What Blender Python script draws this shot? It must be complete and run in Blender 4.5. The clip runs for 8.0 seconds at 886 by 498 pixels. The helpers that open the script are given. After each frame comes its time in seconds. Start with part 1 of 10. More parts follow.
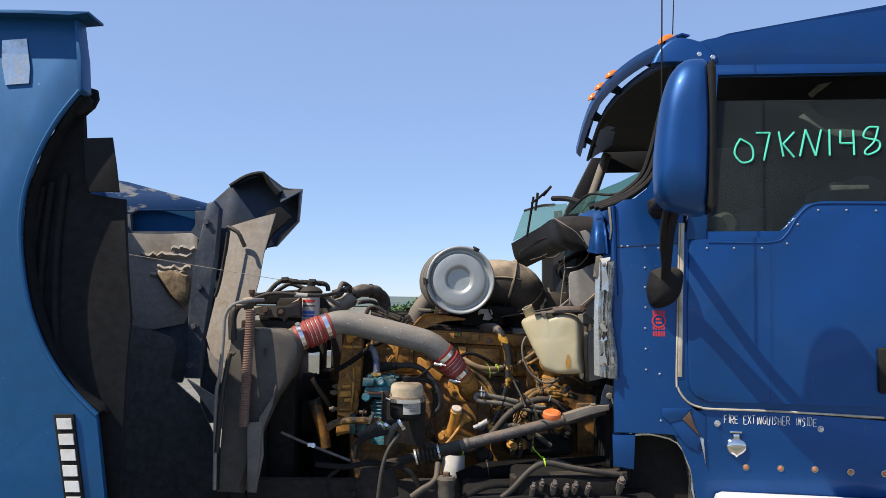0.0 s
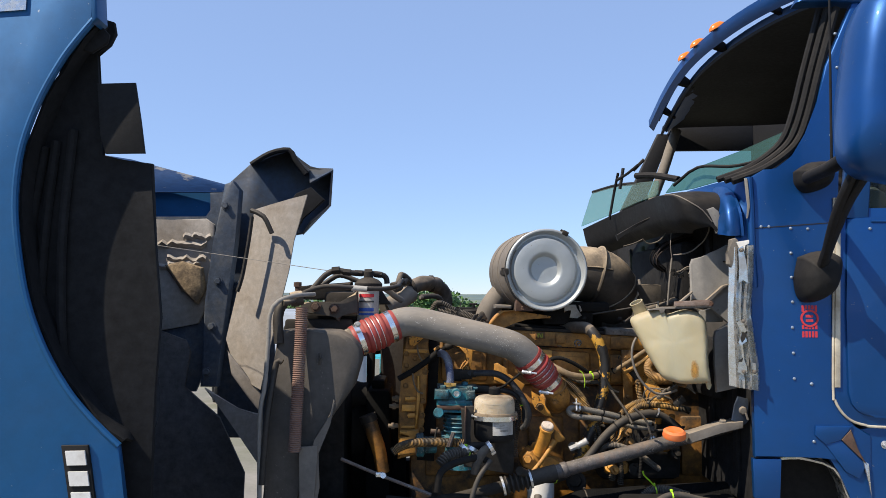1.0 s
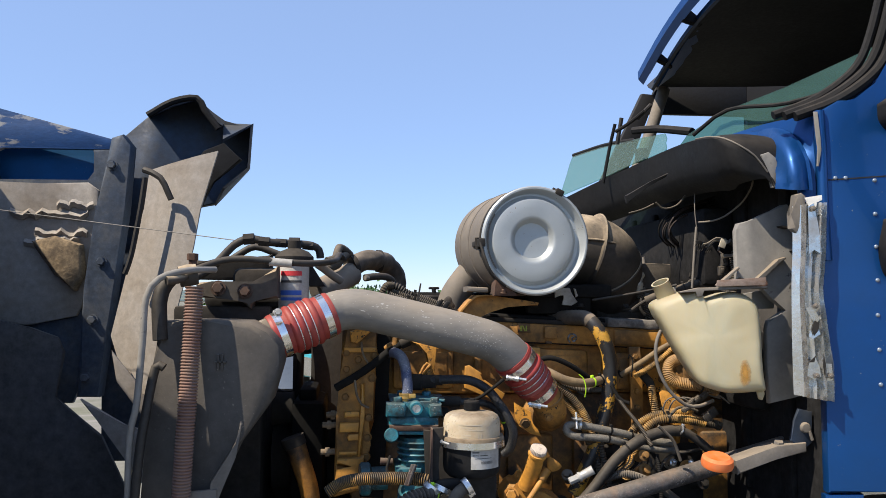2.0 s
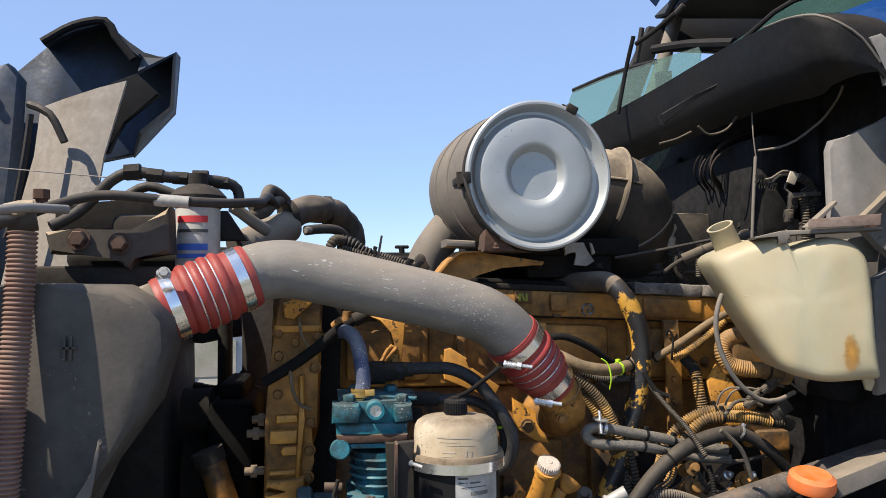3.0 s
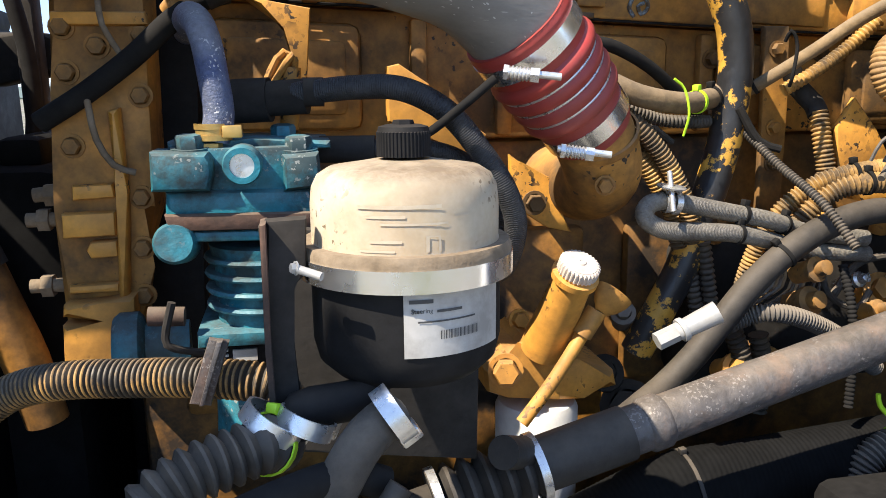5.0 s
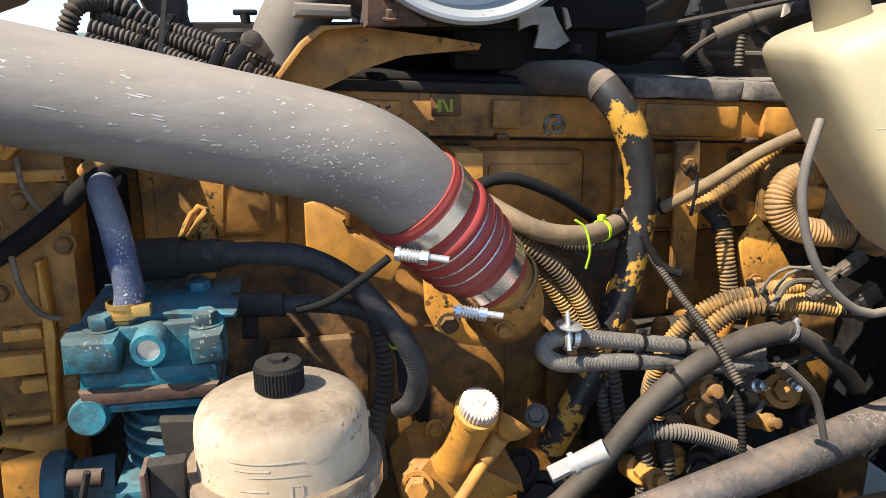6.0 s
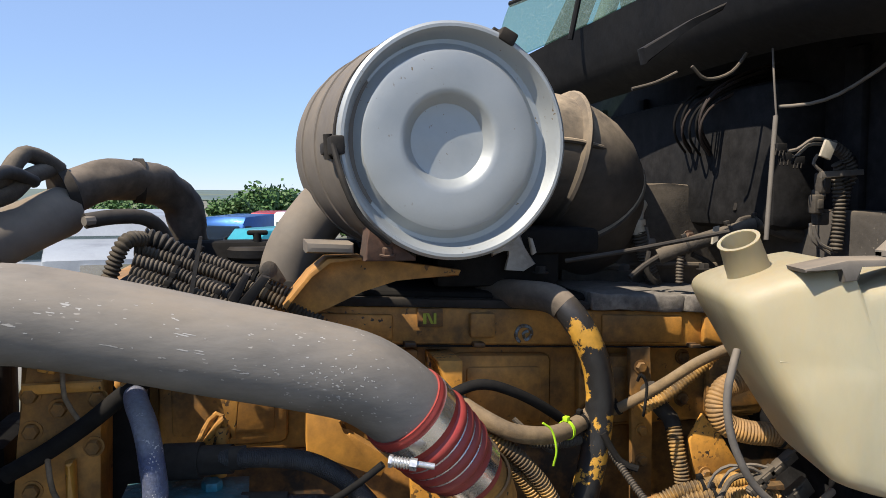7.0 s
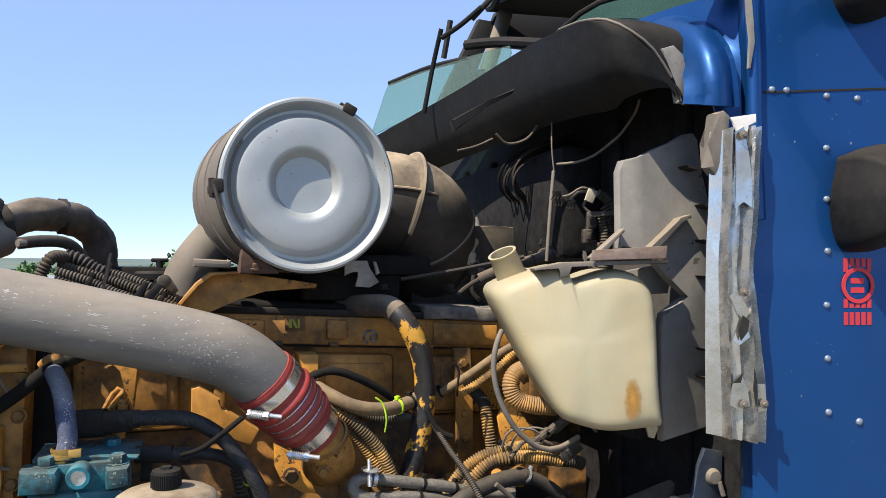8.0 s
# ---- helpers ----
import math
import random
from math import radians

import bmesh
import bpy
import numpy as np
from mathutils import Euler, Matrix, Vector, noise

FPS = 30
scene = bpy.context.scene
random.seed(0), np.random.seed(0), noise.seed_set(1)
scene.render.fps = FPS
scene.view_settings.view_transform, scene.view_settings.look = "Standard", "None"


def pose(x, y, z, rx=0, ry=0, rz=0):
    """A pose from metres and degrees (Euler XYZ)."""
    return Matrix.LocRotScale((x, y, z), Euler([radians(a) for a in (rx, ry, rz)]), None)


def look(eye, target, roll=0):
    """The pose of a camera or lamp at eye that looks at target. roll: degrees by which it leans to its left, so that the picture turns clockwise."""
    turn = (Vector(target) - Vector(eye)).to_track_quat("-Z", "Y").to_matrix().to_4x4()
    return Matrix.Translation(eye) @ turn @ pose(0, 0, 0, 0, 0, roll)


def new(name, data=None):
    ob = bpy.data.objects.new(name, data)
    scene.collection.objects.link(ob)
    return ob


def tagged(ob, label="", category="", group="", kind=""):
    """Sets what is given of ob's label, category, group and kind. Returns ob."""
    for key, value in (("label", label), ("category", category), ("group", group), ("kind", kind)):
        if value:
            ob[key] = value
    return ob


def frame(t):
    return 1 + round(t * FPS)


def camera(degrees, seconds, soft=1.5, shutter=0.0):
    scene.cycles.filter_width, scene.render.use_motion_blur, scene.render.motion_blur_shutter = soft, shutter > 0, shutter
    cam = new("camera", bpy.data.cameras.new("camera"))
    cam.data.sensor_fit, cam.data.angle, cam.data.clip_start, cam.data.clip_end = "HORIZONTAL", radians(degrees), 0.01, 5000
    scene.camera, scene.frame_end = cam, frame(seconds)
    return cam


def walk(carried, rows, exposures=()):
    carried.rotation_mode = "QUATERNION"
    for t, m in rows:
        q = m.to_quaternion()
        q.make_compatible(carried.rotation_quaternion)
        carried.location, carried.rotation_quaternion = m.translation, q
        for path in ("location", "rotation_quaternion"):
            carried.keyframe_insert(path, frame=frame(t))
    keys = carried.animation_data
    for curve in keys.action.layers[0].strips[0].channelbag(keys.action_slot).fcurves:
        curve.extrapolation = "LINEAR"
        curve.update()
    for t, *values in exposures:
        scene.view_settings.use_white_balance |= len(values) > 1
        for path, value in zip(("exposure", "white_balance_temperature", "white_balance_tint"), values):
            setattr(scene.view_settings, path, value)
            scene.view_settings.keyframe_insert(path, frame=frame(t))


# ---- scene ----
cam = camera(60.5, 8.0, 0.4)
PATH = [
    (0, (-0.002, -0.003, 1.645), (0.006, 1.992, 1.784), 0.5),
    (0.5, (-0.227, 0.277, 1.611), (-0.203, 2.271, 1.76), 0.6),
    (1, (-0.375, 0.593, 1.634), (-0.321, 2.588, 1.765), 0.3),
    (1.5, (-0.39, 0.969, 1.6), (-0.245, 2.96, 1.728), 0.1),
    (1.7, (-0.409, 1.122, 1.595), (-0.226, 3.11, 1.722), 0.2),
    (2.8, (-0.376, 1.831, 1.54), (-0.093, 3.808, 1.655), -0.1),
    (3, (-0.328, 1.931, 1.529), (-0.039, 3.908, 1.615), -0.4),
    (3.5, (-0.239, 2.186, 1.477), (0.106, 4.156, 1.494), -0.5),
    (4, (-0.241, 2.389, 1.39), (0.141, 4.349, 1.281), -0.6),
    (4.2, (-0.263, 2.452, 1.357), (0.108, 4.413, 1.216), -0.3),
    (5.3, (-0.159, 2.626, 1.378), (0.217, 4.524, 0.873), -0.5),
    (5.5, (-0.127, 2.621, 1.454), (0.248, 4.512, 0.92), -0.3),
    (6, (-0.115, 2.593, 1.579), (0.27, 4.48, 1.039), -0.4),
    (6.5, (-0.151, 2.563, 1.648), (0.283, 4.473, 1.247), 0.0),
    (7, (-0.154, 2.465, 1.674), (0.308, 4.406, 1.535), 0.2),
    (7.5, (-0.177, 2.346, 1.642), (0.408, 4.259, 1.643), 0.7),
    (8, (-0.111, 2.097, 1.604), (0.529, 3.991, 1.649), 0.3),
]

walk(cam, [(t, look(eye, target, roll)) for t, eye, target, roll in PATH],
     [(0.0, 0.34), (1.5, 0.50), (3.0, 0.57), (4.0, 1.14), (5.5, 1.20), (6.5, 0.76), (7.0, 0.46), (7.5, 0.60), (8.0, 0.68)])

# ---- light ----
SUN = Vector((-0.565, -0.275, 0.777)).normalized()
world = bpy.data.worlds.new("sky")
scene.world = world
world.use_nodes = True
wt = world.node_tree
sky = wt.nodes.new("ShaderNodeTexSky")
sky.sky_type, sky.sun_disc = "NISHITA", False
sky.sun_elevation, sky.sun_rotation = math.asin(SUN.z), math.atan2(SUN.x, SUN.y)
sky.air_density, sky.dust_density, sky.ozone_density = 1.0, 0.0, 6.0
sky.altitude = 1200
tint = wt.nodes.new("ShaderNodeMix")
tint.data_type, tint.blend_type = "RGBA", "MULTIPLY"
tint.inputs[0].default_value = 1.0
tint.inputs[7].default_value = (1.0, 0.99, 1.0, 1)
wt.links.new(sky.outputs[0], tint.inputs[6])
haze = wt.nodes.new("ShaderNodeMix")
haze.data_type = "RGBA"
haze.inputs[0].default_value = 0.58
haze.inputs[7].default_value = (1.95, 2.68, 4.35, 1)
wt.links.new(tint.outputs[2], haze.inputs[6])
wt.links.new(haze.outputs[2], wt.nodes["Background"].inputs[0])
wt.nodes["Background"].inputs[1].default_value = 0.15
sun_data = bpy.data.lights.new("sun", "SUN")
sun_data.energy, sun_data.angle, sun_data.color = 5.0, radians(0.53), (1.0, 0.89, 0.74)
sun = new("sun", sun_data)
sun.matrix_world = look(SUN * 30, (0, 0, 0))


# ---- materials ----
DUST = (0.34, 0.27, 0.19)


def mat(name, base, rough=0.5, metal=0.0, vary=0.25, scale=7.0, fine=70.0, bump=0.12, over=None, amount=0.4, over_scale=9.0,
        sharp=0.06, over_rough=None, specks=None, speck_amount=0.28, speck_scale=45.0, coat=0.0, stretch=(1, 1, 1), over_metal=None,
        clear=0.0, sss=0.0, spec=0.5, dust=0.0, mottle=0.0, dusty=None):
    """A procedural surface: base colour with broad and fine variation, an optional second coat (dust, rust, chips) and specks."""
    m = bpy.data.materials.new(name)
    m.use_nodes = True
    nt = m.node_tree
    N, L = nt.nodes.new, nt.links.new
    bsdf = nt.nodes["Principled BSDF"]
    co = N("ShaderNodeTexCoord")
    mp = N("ShaderNodeMapping")
    mp.inputs["Scale"].default_value = stretch
    L(co.outputs["Object"], mp.inputs[0])

    def cloud(s, detail=4.0, roughness=0.6):
        n = N("ShaderNodeTexNoise")
        n.inputs["Scale"].default_value, n.inputs["Detail"].default_value = s, detail
        n.inputs["Roughness"].default_value = roughness
        L(mp.outputs[0], n.inputs["Vector"])
        return n.outputs["Fac"]

    def ramp(src, lo, hi):
        r = N("ShaderNodeMapRange")
        r.inputs["From Min"].default_value, r.inputs["From Max"].default_value = lo, hi
        L(src, r.inputs["Value"])
        return r.outputs["Result"]

    def mix(fac, a, b):
        x = N("ShaderNodeMix")
        x.data_type = "RGBA"
        L(fac, x.inputs[0])
        for v, sock in ((a, x.inputs[6]), (b, x.inputs[7])):
            if isinstance(v, tuple):
                sock.default_value = (*v, 1)
            else:
                L(v, sock)
        return x.outputs[2]

    def mixf(fac, a, b):
        x = N("ShaderNodeMix")
        L(fac, x.inputs[0])
        for v, sock in ((a, x.inputs[2]), (b, x.inputs[3])):
            if isinstance(v, float):
                sock.default_value = v
            else:
                L(v, sock)
        return x.outputs[0]

    lo = tuple(c * (1 - vary) for c in base)
    hi = tuple(min(1, c * (1 + vary)) for c in base)
    broad, grain = cloud(scale), cloud(fine, 3.0)
    col = mix(ramp(broad, 0.3, 0.7), lo, hi)
    col = mix(ramp(grain, 0.35, 0.65), col, mix(ramp(broad, 0.4, 0.6), tuple(c * 0.88 for c in hi), hi))
    rgh, met = mixf(ramp(grain, 0.3, 0.7), max(0.03, rough - 0.08), min(1.0, rough + 0.1)), None
    height = grain
    if over:
        f = ramp(cloud(over_scale, 6.0, 0.68), 0.62 - amount * 0.32 - sharp, 0.62 - amount * 0.32 + sharp)
        col = mix(f, col, over)
        rgh = mixf(f, rgh, float(over_rough if over_rough is not None else min(1.0, rough + 0.3)))
        met = mixf(f, float(metal), float(over_metal if over_metal is not None else 0.0))
        height = mixf(ramp(f, 0, 1), grain, mixf(ramp(grain, 0, 1), 0.5, 0.9))
    if mottle:
        f = ramp(cloud(scale * 6, 5.0, 0.7), 0.3, 0.7)
        mul = N("ShaderNodeMix")
        mul.data_type, mul.blend_type = "RGBA", "MULTIPLY"
        mul.inputs[0].default_value = 1.0
        L(col, mul.inputs[6])
        L(mix(f, (1 - mottle,) * 3, (1 + mottle,) * 3), mul.inputs[7])
        col = mul.outputs[2]
    if specks:
        f = ramp(cloud(speck_scale, 2.0, 0.5), 0.76 - speck_amount * 0.3, 0.80 - speck_amount * 0.3)
        g = ramp(cloud(speck_scale * 0.08, 3.0, 0.6), 0.5, 0.6)
        both = N("ShaderNodeMath")
        both.operation = "MULTIPLY"
        L(f, both.inputs[0])
        L(g, both.inputs[1])
        col = mix(both.outputs[0], col, specks)
    if dust:
        # settled dust lies on faces that look up, in uneven drifts
        axis = N("ShaderNodeSeparateXYZ")
        L(co.outputs["Normal"], axis.inputs[0])
        up = ramp(axis.outputs[2], 0.05, 0.85)
        drift = ramp(cloud(13.0, 6.0, 0.7), 0.25, 0.62)
        both = N("ShaderNodeMath")
        both.operation = "MULTIPLY"
        L(up, both.inputs[0])
        L(drift, both.inputs[1])
        part_of = N("ShaderNodeMath")
        part_of.operation = "MULTIPLY"
        L(both.outputs[0], part_of.inputs[0])
        part_of.inputs[1].default_value = dust
        col = mix(part_of.outputs[0], col, dusty or DUST)
        rgh = mixf(part_of.outputs[0], rgh, 0.95)
    L(col, bsdf.inputs["Base Color"])
    L(rgh, bsdf.inputs["Roughness"])
    if met is not None:
        L(met, bsdf.inputs["Metallic"])
    else:
        bsdf.inputs["Metallic"].default_value = metal
    bsdf.inputs["Coat Weight"].default_value = coat
    bsdf.inputs["Specular IOR Level"].default_value = spec
    bsdf.inputs["Coat Roughness"].default_value = 0.06
    bsdf.inputs["Transmission Weight"].default_value = clear
    if sss:
        bsdf.inputs["Subsurface Weight"].default_value = sss
        bsdf.inputs["Subsurface Radius"].default_value = (0.03, 0.02, 0.01)
        bsdf.inputs["Subsurface Scale"].default_value = 0.5
    if bump:
        b = N("ShaderNodeBump")
        b.inputs["Strength"].default_value, b.inputs["Distance"].default_value = bump, 0.004
        L(height, b.inputs["Height"])
        L(b.outputs[0], bsdf.inputs["Normal"])
    return m


M = dict(
    blue=mat("blue_metallic_paint", (0.003, 0.061, 0.232), 0.36, 0.55, 0.14, 3, 400, 0.02, over=(0.006, 0.056, 0.19), amount=0.25, over_scale=5, sharp=0.25, over_rough=0.5, over_metal=0.55, coat=0.22,
             specks=(0.25, 0.25, 0.25), speck_amount=0.12, speck_scale=120),
    blue_dull=mat("worn_blue_paint", (0.012, 0.058, 0.17), 0.5, 0.0, 0.25, 6, 80, 0.1, over=(0.30, 0.30, 0.30), amount=0.26, over_scale=7, sharp=0.025, mottle=0.15, dust=0.25, stretch=(0.6, 1, 2.0)),
    liner=mat("dusty_black_liner", (0.0088, 0.0094, 0.0108), 0.8, 0, 0.4, 5, 50, 0.3, over=(0.013, 0.0136, 0.015), amount=0.4, over_scale=4, sharp=0.2, spec=0.2, mottle=0.35),
    plastic=mat("black_plastic", (0.0082, 0.0084, 0.0092), 0.6, 0, 0.3, 8, 90, 0.15, over=(0.0145, 0.0143, 0.0147), amount=0.36, over_scale=7, sharp=0.16, over_rough=0.8, spec=0.18, dust=0.08, mottle=0.3),
    soot=mat("sooty_black_metal", (0.019, 0.018, 0.0172), 0.7, 0, 0.4, 6, 60, 0.3, over=(0.026, 0.023, 0.020), amount=0.38, over_scale=8, sharp=0.15, spec=0.25, dust=0.12, mottle=0.35),
    rubber=mat("black_rubber_hose", (0.016, 0.0155, 0.015), 0.45, 0, 0.3, 12, 120, 0.12, over=(0.036, 0.032, 0.028), amount=0.38, over_scale=10, sharp=0.18, over_rough=0.8, spec=0.35, dust=0.2, mottle=0.3),
    # extra bright dust on upward faces also paints in the sunlit top half
    elbow=mat("dusty_rubber_lit_top", (0.030, 0.026, 0.022), 0.65, 0, 0.25, 6, 60, 0.2, over=(0.07, 0.058, 0.046), amount=0.36, over_scale=6, sharp=0.2, over_rough=0.85, dust=1.0, dusty=(0.46, 0.36, 0.24), mottle=0.25),
    greypipe=mat("grey_painted_pipe", (0.160, 0.152, 0.140), 0.52, 0, 0.14, 5, 110, 0.12, over=(0.205, 0.190, 0.168), amount=0.38, over_scale=5, sharp=0.22,
                 specks=(0.40, 0.38, 0.35), speck_amount=0.24, speck_scale=230, stretch=(0.4, 1, 1.3), dust=0.5, mottle=0.2),
    greyplate=mat("dusty_grey_plastic", (0.088, 0.081, 0.074), 0.62, 0, 0.2, 5, 90, 0.12, over=(0.17, 0.152, 0.13), amount=0.4, over_scale=5, sharp=0.2, dust=0.6, mottle=0.2),
    fibre=mat("raw_grey_fibreglass", (0.31, 0.285, 0.255), 0.78, 0, 0.2, 6, 80, 0.2, over=(0.25, 0.215, 0.175), amount=0.34, over_scale=6, sharp=0.16, mottle=0.16),
    yellow=mat("engine_yellow_paint", (0.70, 0.33, 0.05), 0.45, 0, 0.16, 7, 70, 0.12, over=(0.24, 0.115, 0.03), amount=0.22, over_scale=8, sharp=0.2, over_rough=0.7,
               specks=(0.03, 0.022, 0.015), speck_amount=0.62, speck_scale=150, dust=0.5, dusty=(0.36, 0.235, 0.115), mottle=0.16),
    yellow_dirty=mat("grimy_engine_yellow_paint", (0.60, 0.275, 0.045), 0.5, 0, 0.2, 6, 60, 0.18, over=(0.11, 0.062, 0.023), amount=0.48, over_scale=7, sharp=0.16, over_rough=0.75, specks=(0.035, 0.025, 0.016), speck_amount=0.42, speck_scale=100, dust=0.45, dusty=(0.36, 0.235, 0.115), mottle=0.2),
    block=mat("oily_engine_block", (0.40, 0.18, 0.03), 0.5, 0, 0.35, 6, 60, 0.25, over=(0.024, 0.016, 0.010), amount=0.52, over_scale=6, sharp=0.16, over_rough=0.6, dust=0.4, dusty=(0.36, 0.235, 0.115), mottle=0.35),
    chipped=mat("chipped_black_over_yellow", (0.020, 0.020, 0.021), 0.38, 0, 0.25, 8, 80, 0.15, over=(0.58, 0.31, 0.045), amount=0.24, over_scale=20, sharp=0.012, over_rough=0.5, dust=0.15, mottle=0.2),
    teal=mat("teal_painted_casting", (0.014, 0.155, 0.205), 0.42, 0.0, 0.2, 9, 120, 0.3, over=(0.022, 0.045, 0.05), amount=0.34, over_scale=18, sharp=0.09, specks=(0.20, 0.22, 0.21), speck_amount=0.5, speck_scale=210, dust=0.35, dusty=(0.20, 0.24, 0.235), mottle=0.25),
    zinc=mat("zinc_plated_lid", (0.42, 0.455, 0.47), 0.42, 0.45, 0.1, 4, 200, 0.03, over=(0.355, 0.375, 0.375), amount=0.38, over_scale=6, sharp=0.2, over_rough=0.55, over_metal=0.35,
             specks=(0.2, 0.15, 0.09), speck_amount=0.2, speck_scale=150, mottle=0.08),
    canister=mat("dusty_grey_canister", (0.10, 0.091, 0.082), 0.55, 0.1, 0.18, 5, 90, 0.06, over=(0.17, 0.148, 0.122), amount=0.4, over_scale=4, sharp=0.25, dust=0.6, mottle=0.12),
    steel=mat("bright_steel", (0.66, 0.66, 0.65), 0.3, 0.75, 0.15, 20, 160, 0.05, mottle=0.1),
    alu=mat("crumpled_aluminium", (0.62, 0.62, 0.61), 0.2, 0.92, 0.06, 8, 90, 0.05, over=(0.36, 0.34, 0.31), amount=0.04, over_scale=22, sharp=0.15, over_rough=0.5, over_metal=0.6),
    rust=mat("rusty_steel", (0.10, 0.05, 0.032), 0.8, 0.1, 0.35, 12, 90, 0.3, over=(0.04, 0.03, 0.025), amount=0.4, over_scale=12, sharp=0.15, dust=0.4, mottle=0.3),
    shaft=mat("weathered_grey_shaft", (0.066, 0.061, 0.060), 0.5, 0.2, 0.3, 12, 120, 0.35, over=(0.105, 0.068, 0.052), amount=0.12, over_scale=24, sharp=0.1, specks=(0.22, 0.20, 0.185), speck_amount=0.62, speck_scale=330, dust=0.3, mottle=0.4),
    cream=mat("yellowed_translucent_plastic", (0.405, 0.385, 0.275), 0.45, 0, 0.08, 4, 90, 0.04, over=(0.36, 0.29, 0.16), amount=0.34, over_scale=6.0, sharp=0.3, over_rough=0.5, sss=0.25, stretch=(2.0, 2.0, 0.7), mottle=0.05, dust=0.3),
    reservoir=mat("stained_cream_plastic", (0.60, 0.54, 0.42), 0.45, 0, 0.1, 8, 80, 0.05, over=(0.36, 0.27, 0.165), amount=0.42, over_scale=9, sharp=0.2, over_rough=0.6, sss=0.15, specks=(0.16, 0.115, 0.065), speck_amount=0.5, speck_scale=200, dust=1.0, dusty=(0.17, 0.125, 0.08), mottle=0.08),
    red=mat("red_silicone", (0.31, 0.036, 0.03), 0.42, 0, 0.15, 10, 110, 0.08, over=(0.25, 0.06, 0.045), amount=0.3, over_scale=9, sharp=0.2, mottle=0.08),
    brownhose=mat("faded_brown_corrugated_hose", (0.19, 0.10, 0.078), 0.7, 0, 0.25, 10, 90, 0.1, over=(0.2, 0.14, 0.11), amount=0.4, over_scale=10, sharp=0.2),
    loom=mat("yellow_loom_conduit", (0.50, 0.28, 0.07), 0.5, 0, 0.22, 12, 90, 0.1, over=(0.085, 0.055, 0.028), amount=0.46, over_scale=15, sharp=0.10, dust=0.3, dusty=(0.33, 0.26, 0.16), mottle=0.25, specks=(0.03, 0.025, 0.02), speck_amount=0.5, speck_scale=60),
    blackloom=mat("black_loom_conduit", (0.016, 0.0155, 0.015), 0.5, 0, 0.3, 12, 90, 0.1, over=(0.08, 0.066, 0.05), amount=0.4, over_scale=14, sharp=0.14, dust=0.3),
    braid=mat("braided_grey_hose", (0.13, 0.12, 0.105), 0.45, 0.4, 0.3, 30, 520, 0.35, over=(0.2, 0.18, 0.145), amount=0.36, over_scale=18, sharp=0.2, mottle=0.35),
    darkbraid=mat("black_braided_hose", (0.016, 0.016, 0.018), 0.4, 0.2, 0.4, 40, 520, 0.4, over=(0.05, 0.05, 0.05), amount=0.3, over_scale=26, sharp=0.2, mottle=0.4),
    bluehose=mat("scuffed_blue_silicone", (0.014, 0.032, 0.11), 0.42, 0, 0.3, 30, 420, 0.4, over=(0.19, 0.205, 0.24), amount=0.38, over_scale=14, sharp=0.22, specks=(0.5, 0.5, 0.52), speck_amount=0.55, speck_scale=380, mottle=0.3, dust=0.5, dusty=(0.36, 0.35, 0.33)),
    orange=mat("orange_plastic", (0.75, 0.14, 0.02), 0.5, 0, 0.1, 20, 120, 0.06, over=(0.55, 0.2, 0.08), amount=0.3, over_scale=30, sharp=0.2),
    lampred=mat("dull_red_orange_lens", (0.50, 0.15, 0.07), 0.3, 0, 0.15, 40, 200, 0.02, over=(0.35, 0.16, 0.11), amount=0.3, over_scale=60, sharp=0.2),
    palecap=mat("pale_pink_grey_plastic", (0.60, 0.52, 0.45), 0.6, 0, 0.12, 40, 200, 0.05, over=(0.42, 0.36, 0.30), amount=0.3, over_scale=60, sharp=0.2),
    strapsteel=mat("rusty_grey_steel_strap", (0.19, 0.15, 0.13), 0.7, 0.1, 0.2, 20, 150, 0.15, over=(0.13, 0.075, 0.05), amount=0.34, over_scale=25, sharp=0.15, mottle=0.2),
    palesteel=mat("dull_silver_fitting", (0.40, 0.40, 0.385), 0.45, 0.4, 0.15, 30, 160, 0.1, over=(0.32, 0.31, 0.29), amount=0.3, over_scale=60, sharp=0.15),
    bare=mat("bared_pale_primer", (0.42, 0.405, 0.38), 0.6, 0, 0.15, 60, 300, 0.02),
    amber=mat("amber_lens", (0.8, 0.22, 0.02), 0.2, 0, 0.1, 20, 200, 0.02, clear=0.2),
    lime=mat("lime_cable_tie", (0.45, 0.75, 0.03), 0.45, 0, 0.1, 20, 100, 0),
    white=mat("white_paint", (0.75, 0.75, 0.73), 0.45, 0, 0.08, 10, 120, 0.03, over=(0.5, 0.48, 0.44), amount=0.2, over_scale=10, sharp=0.15),
    label=mat("paper_label", (0.42, 0.41, 0.385), 0.55, 0, 0.1, 30, 200, 0.03, over=(0.27, 0.255, 0.23), amount=0.3, over_scale=18, sharp=0.12),
    ink=mat("dark_print", (0.05, 0.05, 0.05), 0.6, 0, 0.1, 30, 200, 0),
    inkblue=mat("blue_print", (0.03, 0.1, 0.4), 0.6, 0, 0.1, 30, 200, 0),
    inkred=mat("red_print", (0.5, 0.03, 0.04), 0.6, 0, 0.1, 30, 200, 0),
    marker=mat("green_paint_marker", (0.1, 0.72, 0.5), 0.6, 0, 0.12, 60, 200, 0),
    chrome=mat("polished_chrome", (0.7, 0.7, 0.7), 0.12, 1.0, 0.06, 20, 200, 0.01),
    foam=mat("torn_tan_insulation", (0.26, 0.19, 0.11), 0.95, 0, 0.35, 14, 60, 0.8, over=(0.10, 0.075, 0.05), amount=0.45, over_scale=12, sharp=0.12, mottle=0.3),
